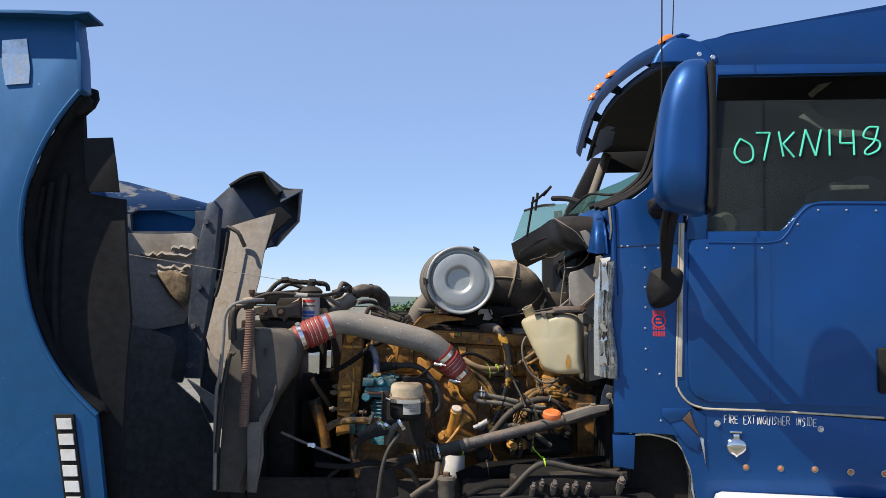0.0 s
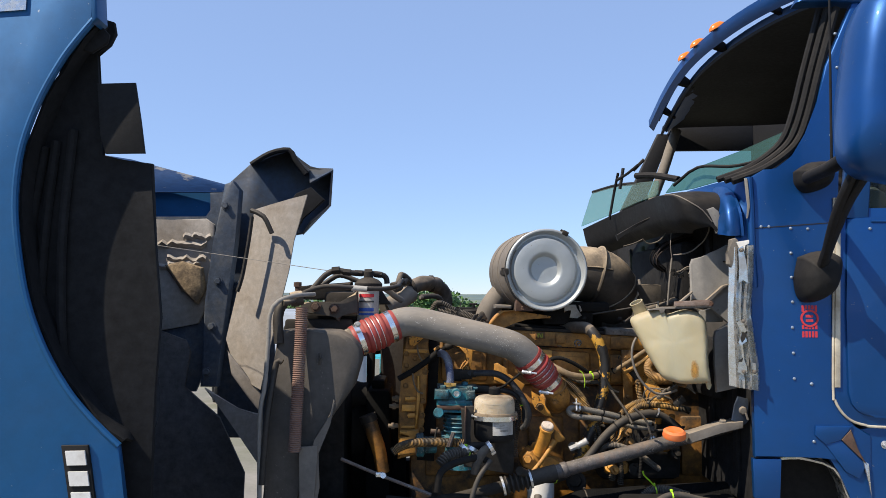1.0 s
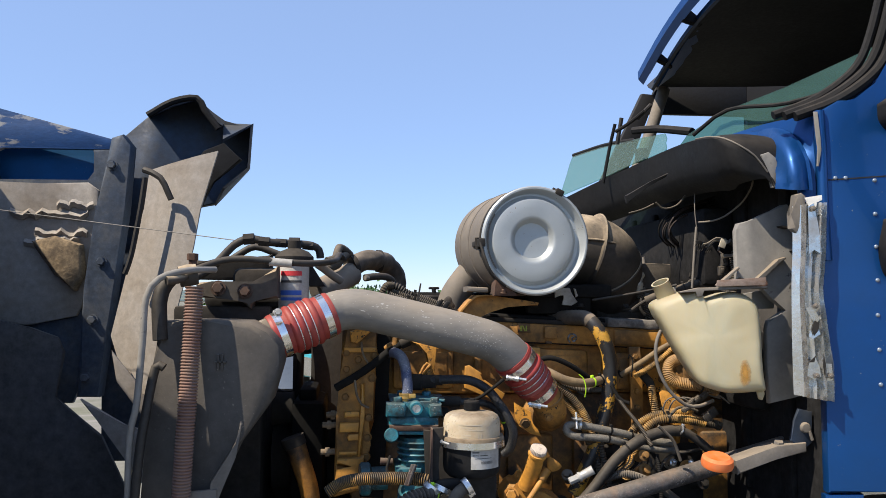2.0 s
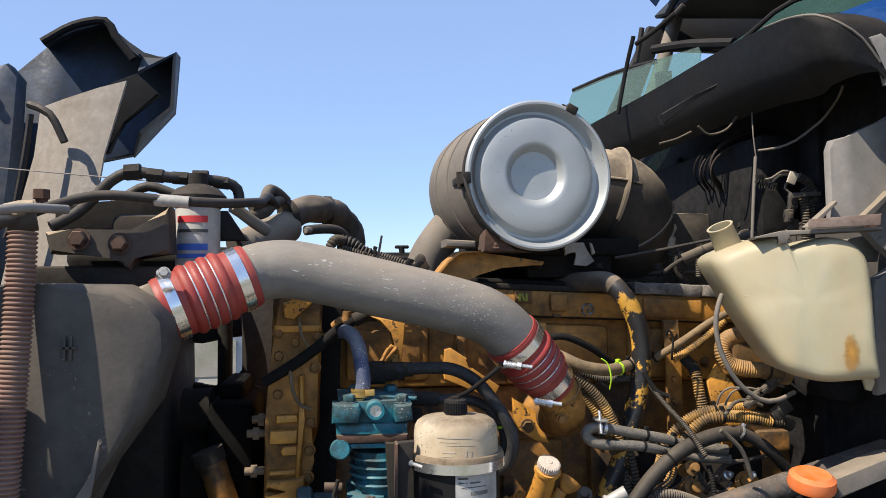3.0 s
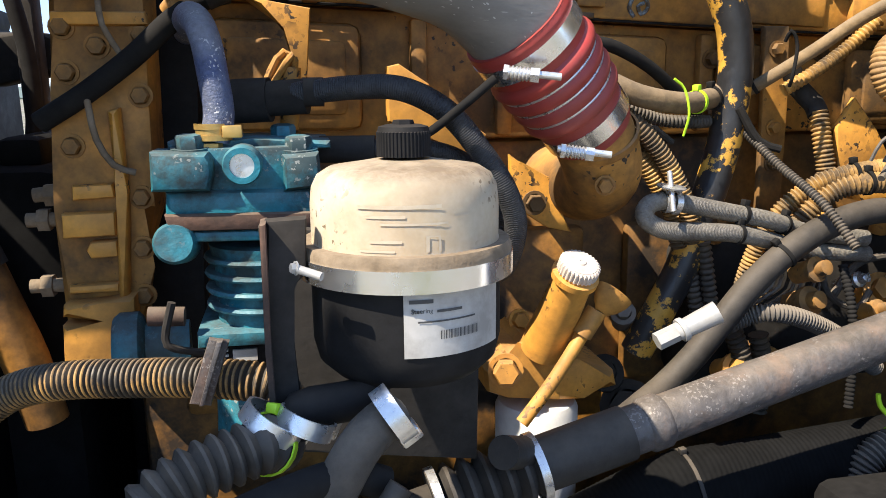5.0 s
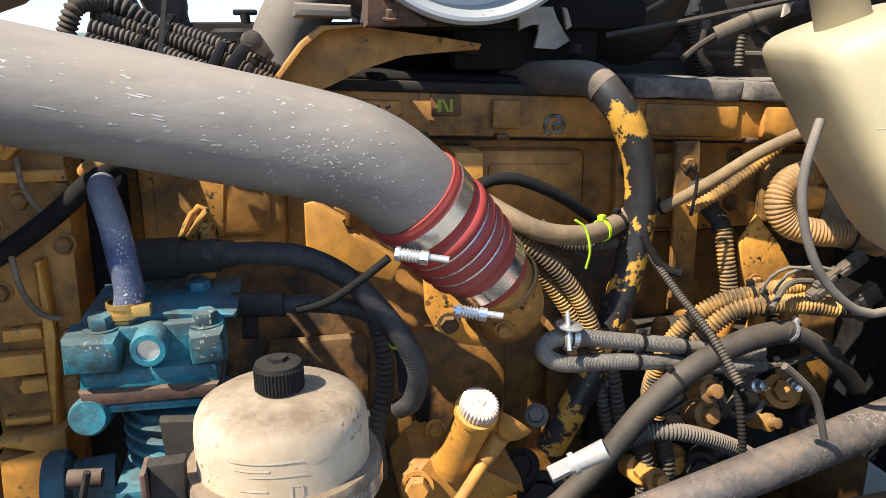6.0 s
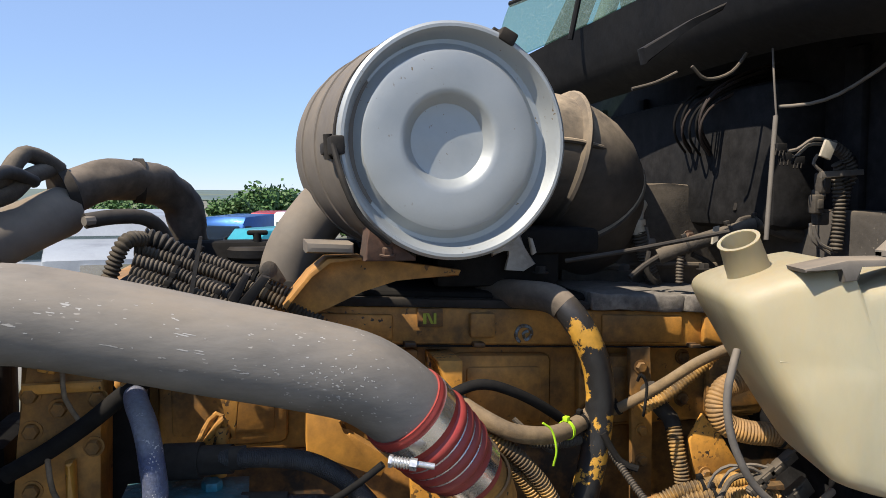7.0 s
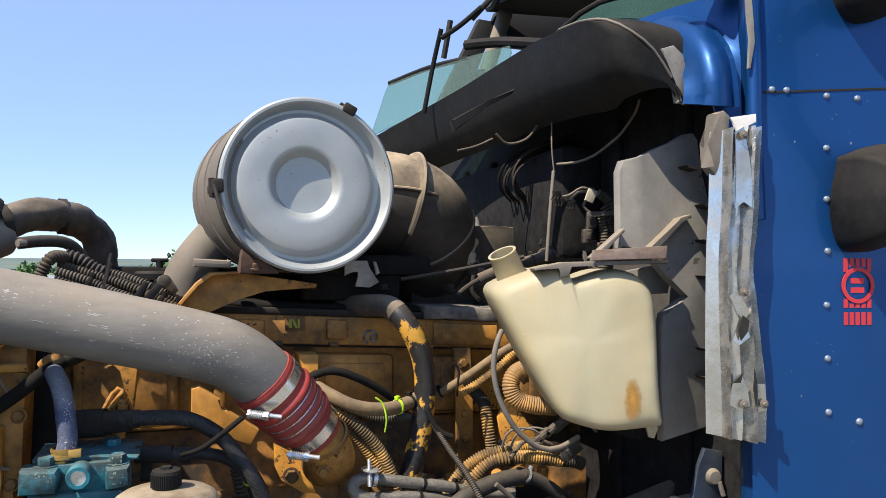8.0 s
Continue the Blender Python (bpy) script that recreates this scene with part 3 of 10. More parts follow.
def handwriting(name, letters, m, r, material, parent, label, seed=1):
    """Letters drawn in strokes: each is a character, its left edge, its foot, its width and its height."""
    bm = bmesh.new()
    shaky = random.Random(seed)
    for ch, x, z, w, h in letters:
        for stroke in STROKES[ch].split("|"):
            pts = [Vector((x + w * (int(g[0]) + shaky.uniform(-0.2, 0.2)) / 4, 0, z + h * (int(g[1]) + shaky.uniform(-0.2, 0.2)) / 6)) for g in stroke.strip("~").split()]
            if stroke[0] == "~":
                sweep(bm, [m @ p for p in spline(pts, h / 14)], r, 6)
            else:
                for a, b in zip(pts, pts[1:]):
                    sweep(bm, [m @ a, m @ a.lerp(b, 0.5), m @ b], r, 6)
    return part(name, bm, material, parent, label)


def root_of(parent):
    m = Matrix.Identity(4)
    while parent is not None:
        m = parent.matrix_parent_inverse @ parent.matrix_basis @ m
        parent = parent.parent
    return m


def bolts(name, parent, places, way, r, material, label=""):
    """Hex bolts, one object each on one mesh."""
    bm = bmesh.new()
    hexbolt(bm, (0, 0, 0), way, r)
    first = part(name, bm, material, parent, label)
    first.matrix_basis = Matrix.Translation(places[0])
    for p in places[1:]:
        ob = new(name, first.data)
        ob.parent, ob.matrix_parent_inverse = parent, first.matrix_parent_inverse
        ob.matrix_basis = Matrix.Translation(p)
        tagged(ob, label)


SIDE = Matrix.Translation((0.66, 3.03, 0)) @ Matrix.Rotation(radians(-9.5), 4, "Z")


# ---- ground and distance ----
def FALL(r):
    """How far the yard drops away from the truck."""
    return 0.0 if r < 8 else min(2.0, (r - 8) * 0.13) + max(0.0, min(3.0, (r - 25) * 0.03))


bm = bmesh.new()
R_OUT = [0.0, 3, 6, 8, 12, 16, 20, 25, 35, 50, 75, 100, 200, 400, 800, 1600, 3200]
rings = []
for r in R_OUT:
    n = 48
    rings.append([bm.verts.new((0, 4, 0))] if r == 0 else [bm.verts.new((r * math.cos(2 * math.pi * k / n), 4 + r * math.sin(2 * math.pi * k / n),
                 0.03 * noise.noise(Vector((r * math.cos(k), r * math.sin(k), 0))) - FALL(r))) for k in range(n)])
for a, b in zip(rings, rings[1:]):
    for k in range(48):
        j = (k + 1) % 48
        bm.faces.new([a[0], b[k], b[j]] if len(a) == 1 else [a[k], b[k], b[j], a[j]])
solo("ground", bm, "gravel", "dusty pale gravel yard with weeds reaching far off", "ground", kind="structure")

bm = bmesh.new()
grid = []
for d, base in ((900, 0), (1250, 5), (1500, 11.5), (2200, 15)):
    row = []
    for k in range(121):
        a = radians(-75 + 150 * k / 120)
        h = base * (1 + 0.25 * noise.noise(Vector((k * 0.09, d * 0.01, 0))) + 0.06 * noise.noise(Vector((k * 0.9, d, 3)))) - 4.0 * (d < 1000)
        row.append(bm.verts.new((d * math.sin(a), d * math.cos(a), h)))
    grid.append(row)
for a, b in zip(grid, grid[1:]):
    for k in range(120):
        bm.faces.new((a[k], a[k + 1], b[k + 1], b[k]))
solo("backdrop_hills", bm, "hill", "long wooded ridge on the horizon, blue haze put into its colour", "hills", kind="structure", smooth=80)


def tree(x, y, height, spread, seed, label):
    g = -FALL(math.hypot(x, y - 4))
    rnd = random.Random(seed)
    t = thing("tree", (x, y, g), label, "tree", "trees behind the yard")
    bm = bmesh.new()
    sweep(bm, spline([(x, y, -0.3), (x + 0.1, y, height * 0.3), (x - 0.1, y, height * 0.7)], 0.5), lambda s: 0.16 * max(0.25, 1 - s / height), 8)
    tips = []
    for k in range(11):
        a, h = rnd.uniform(0, 6.28), rnd.uniform(0.25, 0.68) * height
        tip = Vector((x + math.cos(a) * spread * rnd.uniform(0.4, 0.95), y + math.sin(a) * spread * rnd.uniform(0.4, 0.95), h + rnd.uniform(0.1, 0.3) * height))
        sweep(bm, spline([(x, y, h * 0.8), Vector((x, y, h)).lerp(tip, 0.5) + Vector((0, 0, 0.1)), tip], 0.4), lambda s: max(0.015, 0.07 - 0.02 * s), 6)
        tips.append(tip)
    tips.append(Vector((x, y, height * 0.85)))
    bmesh.ops.translate(bm, verts=bm.verts, vec=(0, 0, g))
    part("trunk", bm, "wood", t)
    bm = bmesh.new()
    for tip in tips:
        for _ in range(420):
            d = Vector((rnd.gauss(0, 1), rnd.gauss(0, 1), rnd.gauss(0, 0.75))) * spread * 0.24
            c, s = tip + d, rnd.uniform(0.12, 0.3) * spread * 0.5
            u = Vector((rnd.gauss(0, 1), rnd.gauss(0, 1), rnd.gauss(0, 1))).normalized()
            v = u.orthogonal().normalized()
            bm.faces.new([bm.verts.new(c + s * p) for p in (u, v * 0.5, -u, -v * 0.5)])
    bmesh.ops.translate(bm, verts=bm.verts, vec=(0, 0, g))
    part("crown", bm, "leaf", t, smooth=0)


tree(*(0.186, 70, -1.407)[:2], 5.2, 2.6, 3, "leafy green tree beyond the parked trucks")
tree(*(-1.973, 74, -1.585)[:2], 4.4, 2.4, 5, "low leafy green tree beyond the parked trucks")
tree(*(2.646, 80, -1.86)[:2], 4.2, 2.6, 8, "low leafy green tree beyond the parked trucks")
tree(*(-13.899, 85, -2.069)[:2], 4.6, 2.5, 11, "leafy green tree far behind the engine")
tree(*(9.484, 75, -1.642)[:2], 4.6, 2.8, 14, "leafy green tree far behind the air cleaner")
tree(*(-1.859, 60, 1.39)[:2], 4.3, 1.6, 17, "small leafy green tree behind the engine")


def parked_truck(x, y, turn, paint, label, high=2.5):
    """A road tractor standing far off: hood, cab, roof cap, wheels."""
    g = -FALL(math.hypot(x, y - 4))
    t = thing("parked_truck", (x, y, g), label, "truck", "trucks parked in the yard")
    m = Matrix.Translation((x, y, g)) @ Matrix.Rotation(radians(turn), 4, "Z")
    bm = bmesh.new()
    slab(bm, [(-2.2, 0.7), (2.4, 0.7), (2.4, 1.5), (2.2, 1.62), (1.0, 1.8), (0.9, high - 0.35), (0.6, high), (-2.2, high + 0.1)], -1.15, 1.15, m, 0.08)
    part("body", bm, paint, t)
    bm = bmesh.new()
    slab(bm, [(1.02, 1.85), (0.94, high - 0.42), (0.98, high - 0.42), (1.06, 1.85)], -0.95, 0.95, m)
    part("windscreen", bm, "glass", t, "dark windscreen")
    for s in (-1.17, 1.13):
        bm = bmesh.new()
        slab(bm, [(0.15, 1.7), (0.75, 1.7), (0.7, high - 0.45), (0.15, high - 0.45)], s, s + 0.04, m, 0.01)
        part("side_window", bm, "cabin", t, "dark side window")
    bm = bmesh.new()
    slab(bm, [(2.4, 0.75), (2.47, 0.75), (2.47, 1.42), (2.4, 1.42)], -0.55, 0.55, m, 0.01)
    part("grille", bm, "chrome", t, "chrome grille")
    for wx in (1.6, -1.4):
        for wy in (-1.0, 1.0):
            w = bmesh.new()
            lathe(w, [(0.25, -0.15), (0.5, -0.15), (0.52, -0.1), (0.52, 0.1), (0.5, 0.15), (0.25, 0.15)], m @ Matrix.Translation((wx, wy, 0.52)) @ Matrix.Rotation(radians(90), 4, "X"), 24)
            part("wheel", w, "tyre", t)
    for s in (-1.3, 1.2):
        bm = bmesh.new()
        box(bm, 0.8, 0.95, s, s + 0.1, 1.75, 2.2, 0.02, m)
        part("mirror", bm, "plastic", t)
    return t


parked_truck(*(-5.911, 26, 0.334)[:2], -70, "dulltruck", "dull white road tractor parked beyond the engine", 2.55)
parked_truck(*(-1.61, 42, -0.706)[:2], -120, "blue", "blue road tractor parked in the yard", 3.0)
parked_truck(*(0.341, 55, -1.514)[:2], -100, "redpaint", "red road tractor parked in the yard", 3.3)
parked_truck(*(-0.087, 31, -0.056)[:2], -150, "tealpaint", "turquoise road tractor parked in the yard", 2.5)
parked_truck(*(1.64, 48, -1.104)[:2], -95, "white", "white road tractor standing behind the turquoise one", 3.15)
parked_truck(*(-6.996, 45, -0.273)[:2], -85, "redpaint", "red road tractor half hidden behind the engine", 2.6)
parked_truck(*(-3.08, 19, 0.087)[:2], -80, "dulltruck", "dull white road tractor seen past the radiator", 2.2)


# ---- the cab ----
FAR_SIDE = Matrix.Translation((0.66, 4.87, 0)) @ Matrix.Rotation(radians(9.5), 4, "Z")
cab = thing("truck_cab", (1.5, 3.95, 1.0), "blue sleeper truck cab with missing windscreen and dull rivets", "truck cab")
pillar = [(0.03, 1.134), (0.029, 1.864), (0.028, 2.033), (0.076, 2.062)] + [(0.118, 2.059), (0.168, 2.099), (0.21, 2.171), (0.247, 2.283), (0.273, 2.397)]
bm = bmesh.new()
slab(bm, pillar + [(0.396, 2.683), (0.438, 2.612), (0.377, 2.576), (0.311, 2.178), (0.299, 1.897), (0.282, 1.421), (0.283, 1.29), (0.327, 1.237), (0.379, 1.217), (0.377, 1.099), (0.304, 1.139), (0.22, 1.14)], 0.0, 0.035, SIDE, 0.006)
part("cowl_side", bm, "blue", cab, "blue riveted cowl panel")
bm = bmesh.new()
slab(bm, [(0.024, 1.129), (0.112, 1.132), (0.105, 0.997), (0.027, 1.007)], 0.004, 0.03, SIDE, 0.003)
part("lower_cowl", bm, "blue", cab)
# seam below the pillar and the raised front corner bead
bm = bmesh.new()
tube([SIDE @ Vector((u, -0.002, z)) for u, z in [(0.029, 2.035), (0.032, 1.964), (0.033, 1.883), (0.034, 1.803), (0.039, 1.676)]], 0.012, 10, bm=bm)
part("corner_bead", bm, "blue", cab)
bm = bmesh.new()
slab(bm, [(0.011, 2.03), (0.020, 2.03), (0.025, 1.97), (0.027, 1.938), (0.02, 1.899), (0.016, 1.899), (0.020, 1.943), (0.015, 1.98)], -0.0165, -0.011, SIDE, 0.001)
part("bare_streak", bm, "board", cab, "bared grey streak on the cowl corner")
bm = bmesh.new()
slab(bm, [(0.038, 1.869), (0.297, 1.887), (0.297, 1.884), (0.038, 1.866)], -0.0012, 0.001, SIDE)
part("panel_seam", bm, "soot", cab)
# roof: side skin, top, headliner
bm = bmesh.new()
slab(bm, [(0.367, 2.606), (0.425, 2.59), (1.062, 2.568), (1.516, 2.557), (1.529, 2.874), (1.068, 2.788), (0.721, 2.75), (0.401, 2.701), (0.346, 2.69)], 0.0, 0.05, SIDE, 0.006)
part("roof_side", bm, "blue", cab)
FRONT = [(0.936, 2.985, 2.705), (0.86, 3.3, 2.725), (0.81, 3.6, 2.72), (0.785, 3.9, 2.695), (0.79, 4.2, 2.64), (0.806, 4.506, 2.555)]
bm = bmesh.new()
edge = spline([Vector(p) + Vector((0.075, 0, -0.022)) for p in FRONT], 0.08)
rows = [edge]
for f, x in ((0.12, 1.15), (0.35, 1.7), (1.0, 3.2)):
    rows.append([(x, 3.06 - 0.1673 * (x - 0.66) + (p.y - 2.985) * 1.24, 2.74 + 0.07 * f + 0.28 * f - 0.05 * (2 * k / (len(edge) - 1) - 1) ** 4) for k, p in enumerate(edge)])
sheet(bm, rows, 0.03)
part("roof_skin", bm, "blue", cab)
bm = bmesh.new()
edge = spline([Vector(p) + Vector((0.065, 0, -0.055)) for p in FRONT], 0.08)
rows = [edge]
for f in range(8):
    x = 1.02 + f * 0.28
    rows.append([(x, 3.0 + (p.y - 2.985) * 1.27, 2.64 + 0.014 * f + 0.05 * math.cos((k / (len(edge) - 1) - 0.5) * 3) + 0.014 * noise.noise(Vector((f * 1.3, k * 0.7, 0)))) for k, p in enumerate(edge)])
sheet(bm, rows, 0.012)
part("headliner", bm, "cabin", cab, "sagging dark cloth headliner")
bm = bmesh.new()
pillow(bm, [(0.185, 2.609), (0.221, 2.673), (0.281, 2.712), (0.347, 2.704), (0.396, 2.679), (0.443, 2.621), (0.425, 2.599), (0.291, 2.609)], ((-0.012, 0.85), (-0.008, 0.95), (0.0, 1.0), (0.05, 1.0)), SIDE)
part("roof_cap", bm, "blue", cab)
# rear wall, floor, far side with its window
bm = bmesh.new()
box(bm, 3.16, 3.2, 2.87, 5.02, 1.0, 3.02, 0.01)
part("rear_wall", bm, "blue", cab)
bm = bmesh.new()
box(bm, 1.15, 3.18, 3.0, 4.9, 1.12, 1.17, 0.01)
part("cab_floor", bm, "cabin", cab)
bm = bmesh.new()
box(bm, 2.05, 2.1, 3.0, 4.9, 1.05, 2.62, 0.01)
part("sleeper_curtain", bm, "cabin", cab, "dark curtain behind the seats")
bm = bmesh.new()
slab(bm, [(0.0, 1.1), (2.55, 1.1), (2.55, 1.98), (0.2, 1.98), (0.0, 1.98)], 0.0, 0.03, FAR_SIDE, 0.005)
slab(bm, [(0.95, 1.98), (2.55, 1.98), (2.55, 2.95), (0.95, 2.72)], 0.0, 0.03, FAR_SIDE, 0.005)
slab(bm, [(0.36, 2.50), (0.95, 2.53), (0.95, 2.72), (0.42, 2.64)], 0.0, 0.03, FAR_SIDE, 0.005)
slab(bm, [(0.02, 1.98), (0.16, 1.98), (0.42, 2.6), (0.34, 2.6)], 0.0, 0.03, FAR_SIDE, 0.005)
part("far_wall", bm, "cabin", cab)
bm = bmesh.new()
slab(bm, [(1.5, 1.1), (2.6, 1.1), (2.6, 3.0), (1.5, 2.8)], 0.0, 0.03, SIDE, 0.005)
part("sleeper_side", bm, "blue", cab)
# firewall with stiffening ribs
bm = bmesh.new()
box(bm, 0.72, 0.76, 3.06, 4.84, 0.95, 1.98, 0.008)
fire = part("firewall", bm, "sootwall", cab, "sooty black ribbed firewall")
for k in range(7):
    bm = bmesh.new()
    box(bm, 0.705, 0.722, 3.2 + k * 0.22, 3.24 + k * 0.22, 1.05, 1.9, 0.006)
    part("rib", bm, "sootwall", fire)
for b in ((0.66, 0.722, 3.3, 3.75, 1.28, 1.5), (0.62, 0.722, 3.5, 4.2, 1.62, 1.86)):
    bm = bmesh.new()
    box(bm, *b, 0.025)
    part("housing", bm, "sootwall", fire)
# lighter panel laid on the firewall: its sunlit lower part put into colour
bm = bmesh.new()
box(bm, 0.694, 0.721, 3.20, 4.70, 1.40, 1.655, 0.008)
part("lower_panel", bm, "dusty", fire, "lower firewall panel, lighter grey for the sunlit part of the wall")
# dashboard, steering column and seats
bm = bmesh.new()
slab(bm, [(0.78, 1.55), (1.12, 1.55), (1.15, 1.9), (1.0, 2.0), (0.72, 2.02)], 3.12, 4.8, None, 0.02)
part("dashboard", bm, "cabin", cab)
bm = bmesh.new()
lathe(bm, [(0.20 + 0.013 * math.cos(a), 0.013 * math.sin(a)) for a in [2 * math.pi * k / 10 for k in range(11)]], aim((1.18, 3.42, 1.98), (1, 0, 0.8)), 36)
rod(bm, (1.1, 3.42, 1.88), (1.18, 3.42, 1.98), 0.03)
box(bm, 1.16, 1.2, 3.23, 3.61, 1.965, 1.995, 0.006)
part("steering_wheel", bm, "plastic", cab)
for y in (3.42, 4.5):
    bm = bmesh.new()
    box(bm, 1.35, 1.85, y - 0.24, y + 0.24, 1.45, 1.6, 0.04)
    box(bm, 1.75, 1.9, y - 0.24, y + 0.24, 1.55, 2.2, 0.05, None)
    part("seat", bm, "seatgrey", cab, "grey cloth seat")
# windscreen frame gasket, broken glass and far pillar
rim = [(-0.02, 2.026), (0.07, 2.060), (0.142, 2.106), (0.19, 2.157), (0.222, 2.239), (0.263, 2.397), (0.317, 2.594)]
for off, deep, r in ((0.0, 0.016, 0.013), (-0.020, 0.030, 0.012), (-0.040, 0.046, 0.011)):
    part("windscreen_gasket", tube([SIDE @ Vector((u + off, deep, z - off * 0.25)) for u, z in rim], r, 8), "plastic", cab, "black rubber windscreen gasket")
bm = bmesh.new()
tube([(0.80, 4.76, 2.0), (0.90, 4.78, 2.18), (0.97, 4.80, 2.34), (1.03, 4.82, 2.50), (1.07, 4.84, 2.60)], 0.03, 10, bm=bm)
part("far_pillar", bm, "greyplate", cab, "dusty bare far windscreen pillar")
bm = bmesh.new()
def glazing(low, high):
    """A sagging sheet of glass between two edges."""
    g = bmesh.new()
    return sheet(g, [[Vector(a).lerp(Vector(b), f) + 0.008 * Vector((noise.noise(Vector((f * 5, a[1] * 6, 0))), 0, noise.noise(Vector((f * 4, a[1] * 5, 4))))) for a, b in zip(low, high)] for f in (0, 0.25, 0.5, 0.75, 1)], 0.004)


tops = [(0.493, 4.42, 2.182), (0.555, 4.2, 2.183), (0.603, 4, 2.164), (0.636, 3.8, 2.142)]
bm.free()
screen = part("windscreen", glazing([(0.422, 4.36, 2.002), (0.506, 4.15, 2.03), (0.585, 3.95, 2.065), (0.617, 3.75, 2.077)], tops), "cracked", cab, "sagging shattered green windscreen")
part("screen_pane", glazing([(0.619, 3.66, 2.074), (0.673, 3.5, 2.066), (0.745, 3.35, 2.085), (0.80, 3.2, 2.105), (0.86, 3.1, 2.15)], [(0.655, 3.68, 2.112), (0.69, 3.5, 2.150), (0.801, 3.35, 2.190), (0.879, 3.2, 2.222), (0.919, 3.1, 2.236)]), "screen", screen, "dusty green near pane of the windscreen")
bm = bmesh.new()
tube(tops[:3], 0.008, 8, 0.04, bm)
part("screen_edge", bm, "plastic", screen, "black loose screen seal")
bm = bmesh.new()
tube([(0.617, 3.55, 2.086), (0.678, 3.45, 2.142), (0.747, 3.25, 2.114), (0.864, 3.1, 2.139)], 0.006, 8, 0.04, bm)
part("screen_edge", bm, "plastic", screen, "black loose screen seal")
bm = bmesh.new()
tube([(0.595, 4, 2.198), (0.65, 3.9, 2.184), (0.706, 3.75, 2.143)], 0.014, 8, 0.04, bm)
slab(bm, [(0.599, 2.128), (0.641, 2.133), (0.645, 2.086), (0.603, 2.076)], 3.98, 4.0, None)
part("demister", bm, "plastic", cab)
top_edge = spline([(0.401, 4.2, 1.975), (0.461, 4, 2.006), (0.495, 3.75, 2.02), (0.501, 3.5, 2.023), (0.49, 3.3, 2.012), (0.484, 3.14, 1.99), (0.50, 3.085, 1.966), (0.535, 3.075, 1.944), (0.570, 3.075, 1.915), (0.600, 3.075, 1.866)], 0.04)
n = len(top_edge) - 1
ribs = []
for k, p in enumerate(top_edge):
    f = k / n
    ease = min(1.0, 0.12 + 3.2 * (1 - f))
    ribs.append([p + ease * Vector(d) for d in ((0.235, 0.05, 0.012), (0.10, 0.02, 0.016), (0, 0, 0), (-0.004, 0, -0.022), (0.020, 0, -0.10), (0.075, 0.01, -0.135))])
ribs = [spline(r, 0.0001) for r in ribs]
bm = bmesh.new()
sheet(bm, [[r[round(k * (len(r) - 1) / 20)] for r in ribs] for k in range(21)], 0.006)
cover = part("cowl_cover", bm, "plastic", cab, "black plastic cowl cover, hanging loose", smooth=80)
bm = bmesh.new()
tube([p + Vector((-0.001, -0.001, 0.001)) for p in top_edge[len(top_edge) * 2 // 3::2]], 0.0022, 8, 0.02, bm)
part("cover_lip", bm, "greyplate", cover, "scuffed pale lip")
bm = bmesh.new()
slab(bm, [(0.357, 1.878), (0.432, 1.921), (0.485, 1.947), (0.479, 1.936), (0.42, 1.904), (0.363, 1.857)], 3.43, 3.45, None, 0.002)
part("cover_tab", bm, "plastic", cover)
bm = bmesh.new()
slab(bm, [(0.566, 1.935), (0.59, 1.943), (0.607, 1.93), (0.616, 1.901), (0.615, 1.856), (0.598, 1.856), (0.593, 1.884), (0.585, 1.907), (0.574, 1.922)], 3.075, 3.09, None, 0.003)
part("cover_end", bm, "board", cover, "pale broken cover end")
# blue shoulder beside the cowl cover
bm = bmesh.new()
outer = spline([(0.645, 3.26, 2.036), (0.662, 3.18, 2.029), (0.668, 3.1, 1.994), (0.666, 3.045, 1.942), (0.667, 3.028, 1.895), (0.67, 3.026, 1.844)], 0.02)
rows = []
for line in ([(0.659, 3.27, 2.034), (0.669, 3.19, 2.026), (0.669, 3.11, 1.99), (0.67, 3.062, 1.942), (0.673, 3.05, 1.899), (0.672, 3.045, 1.848)], [(0.651, 3.23, 2.009), (0.644, 3.14, 1.998), (0.636, 3.075, 1.963), (0.627, 3.035, 1.917), (0.625, 3.022, 1.875), (0.627, 3.026, 1.842)],
             [(0.667, 3.24, 2), (0.635, 3.14, 1.98), (0.628, 3.09, 1.951), (0.622, 3.06, 1.914), (0.621, 3.05, 1.879), (0.617, 3.048, 1.847)], [(0.675, 3.24, 1.987), (0.638, 3.15, 1.966), (0.62, 3.1, 1.938), (0.614, 3.08, 1.903), (0.607, 3.07, 1.874), (0.605, 3.07, 1.851)]):
    pts = spline(line, 0.02)
    rows.append([pts[round(k * (len(pts) - 1) / 24)] for k in range(25)])
first = [outer[round(k * (len(outer) - 1) / 24)] for k in range(25)]
dense = [first]
for a, b in zip([first] + rows, rows):
    dense += [[p.lerp(q, f) for p, q in zip(a, b)] for f in (0.34, 0.67, 1.0)]
for _ in range(2):
    dense = [dense[0]] + [[(p + 2 * q + r) / 4 for p, q, r in zip(x, y, z)] for x, y, z in zip(dense, dense[1:], dense[2:])] + [dense[-1]]
sheet(bm, dense, 0.008)
part("cowl_shoulder", bm, "blue", cab, smooth=80)
bm = bmesh.new()
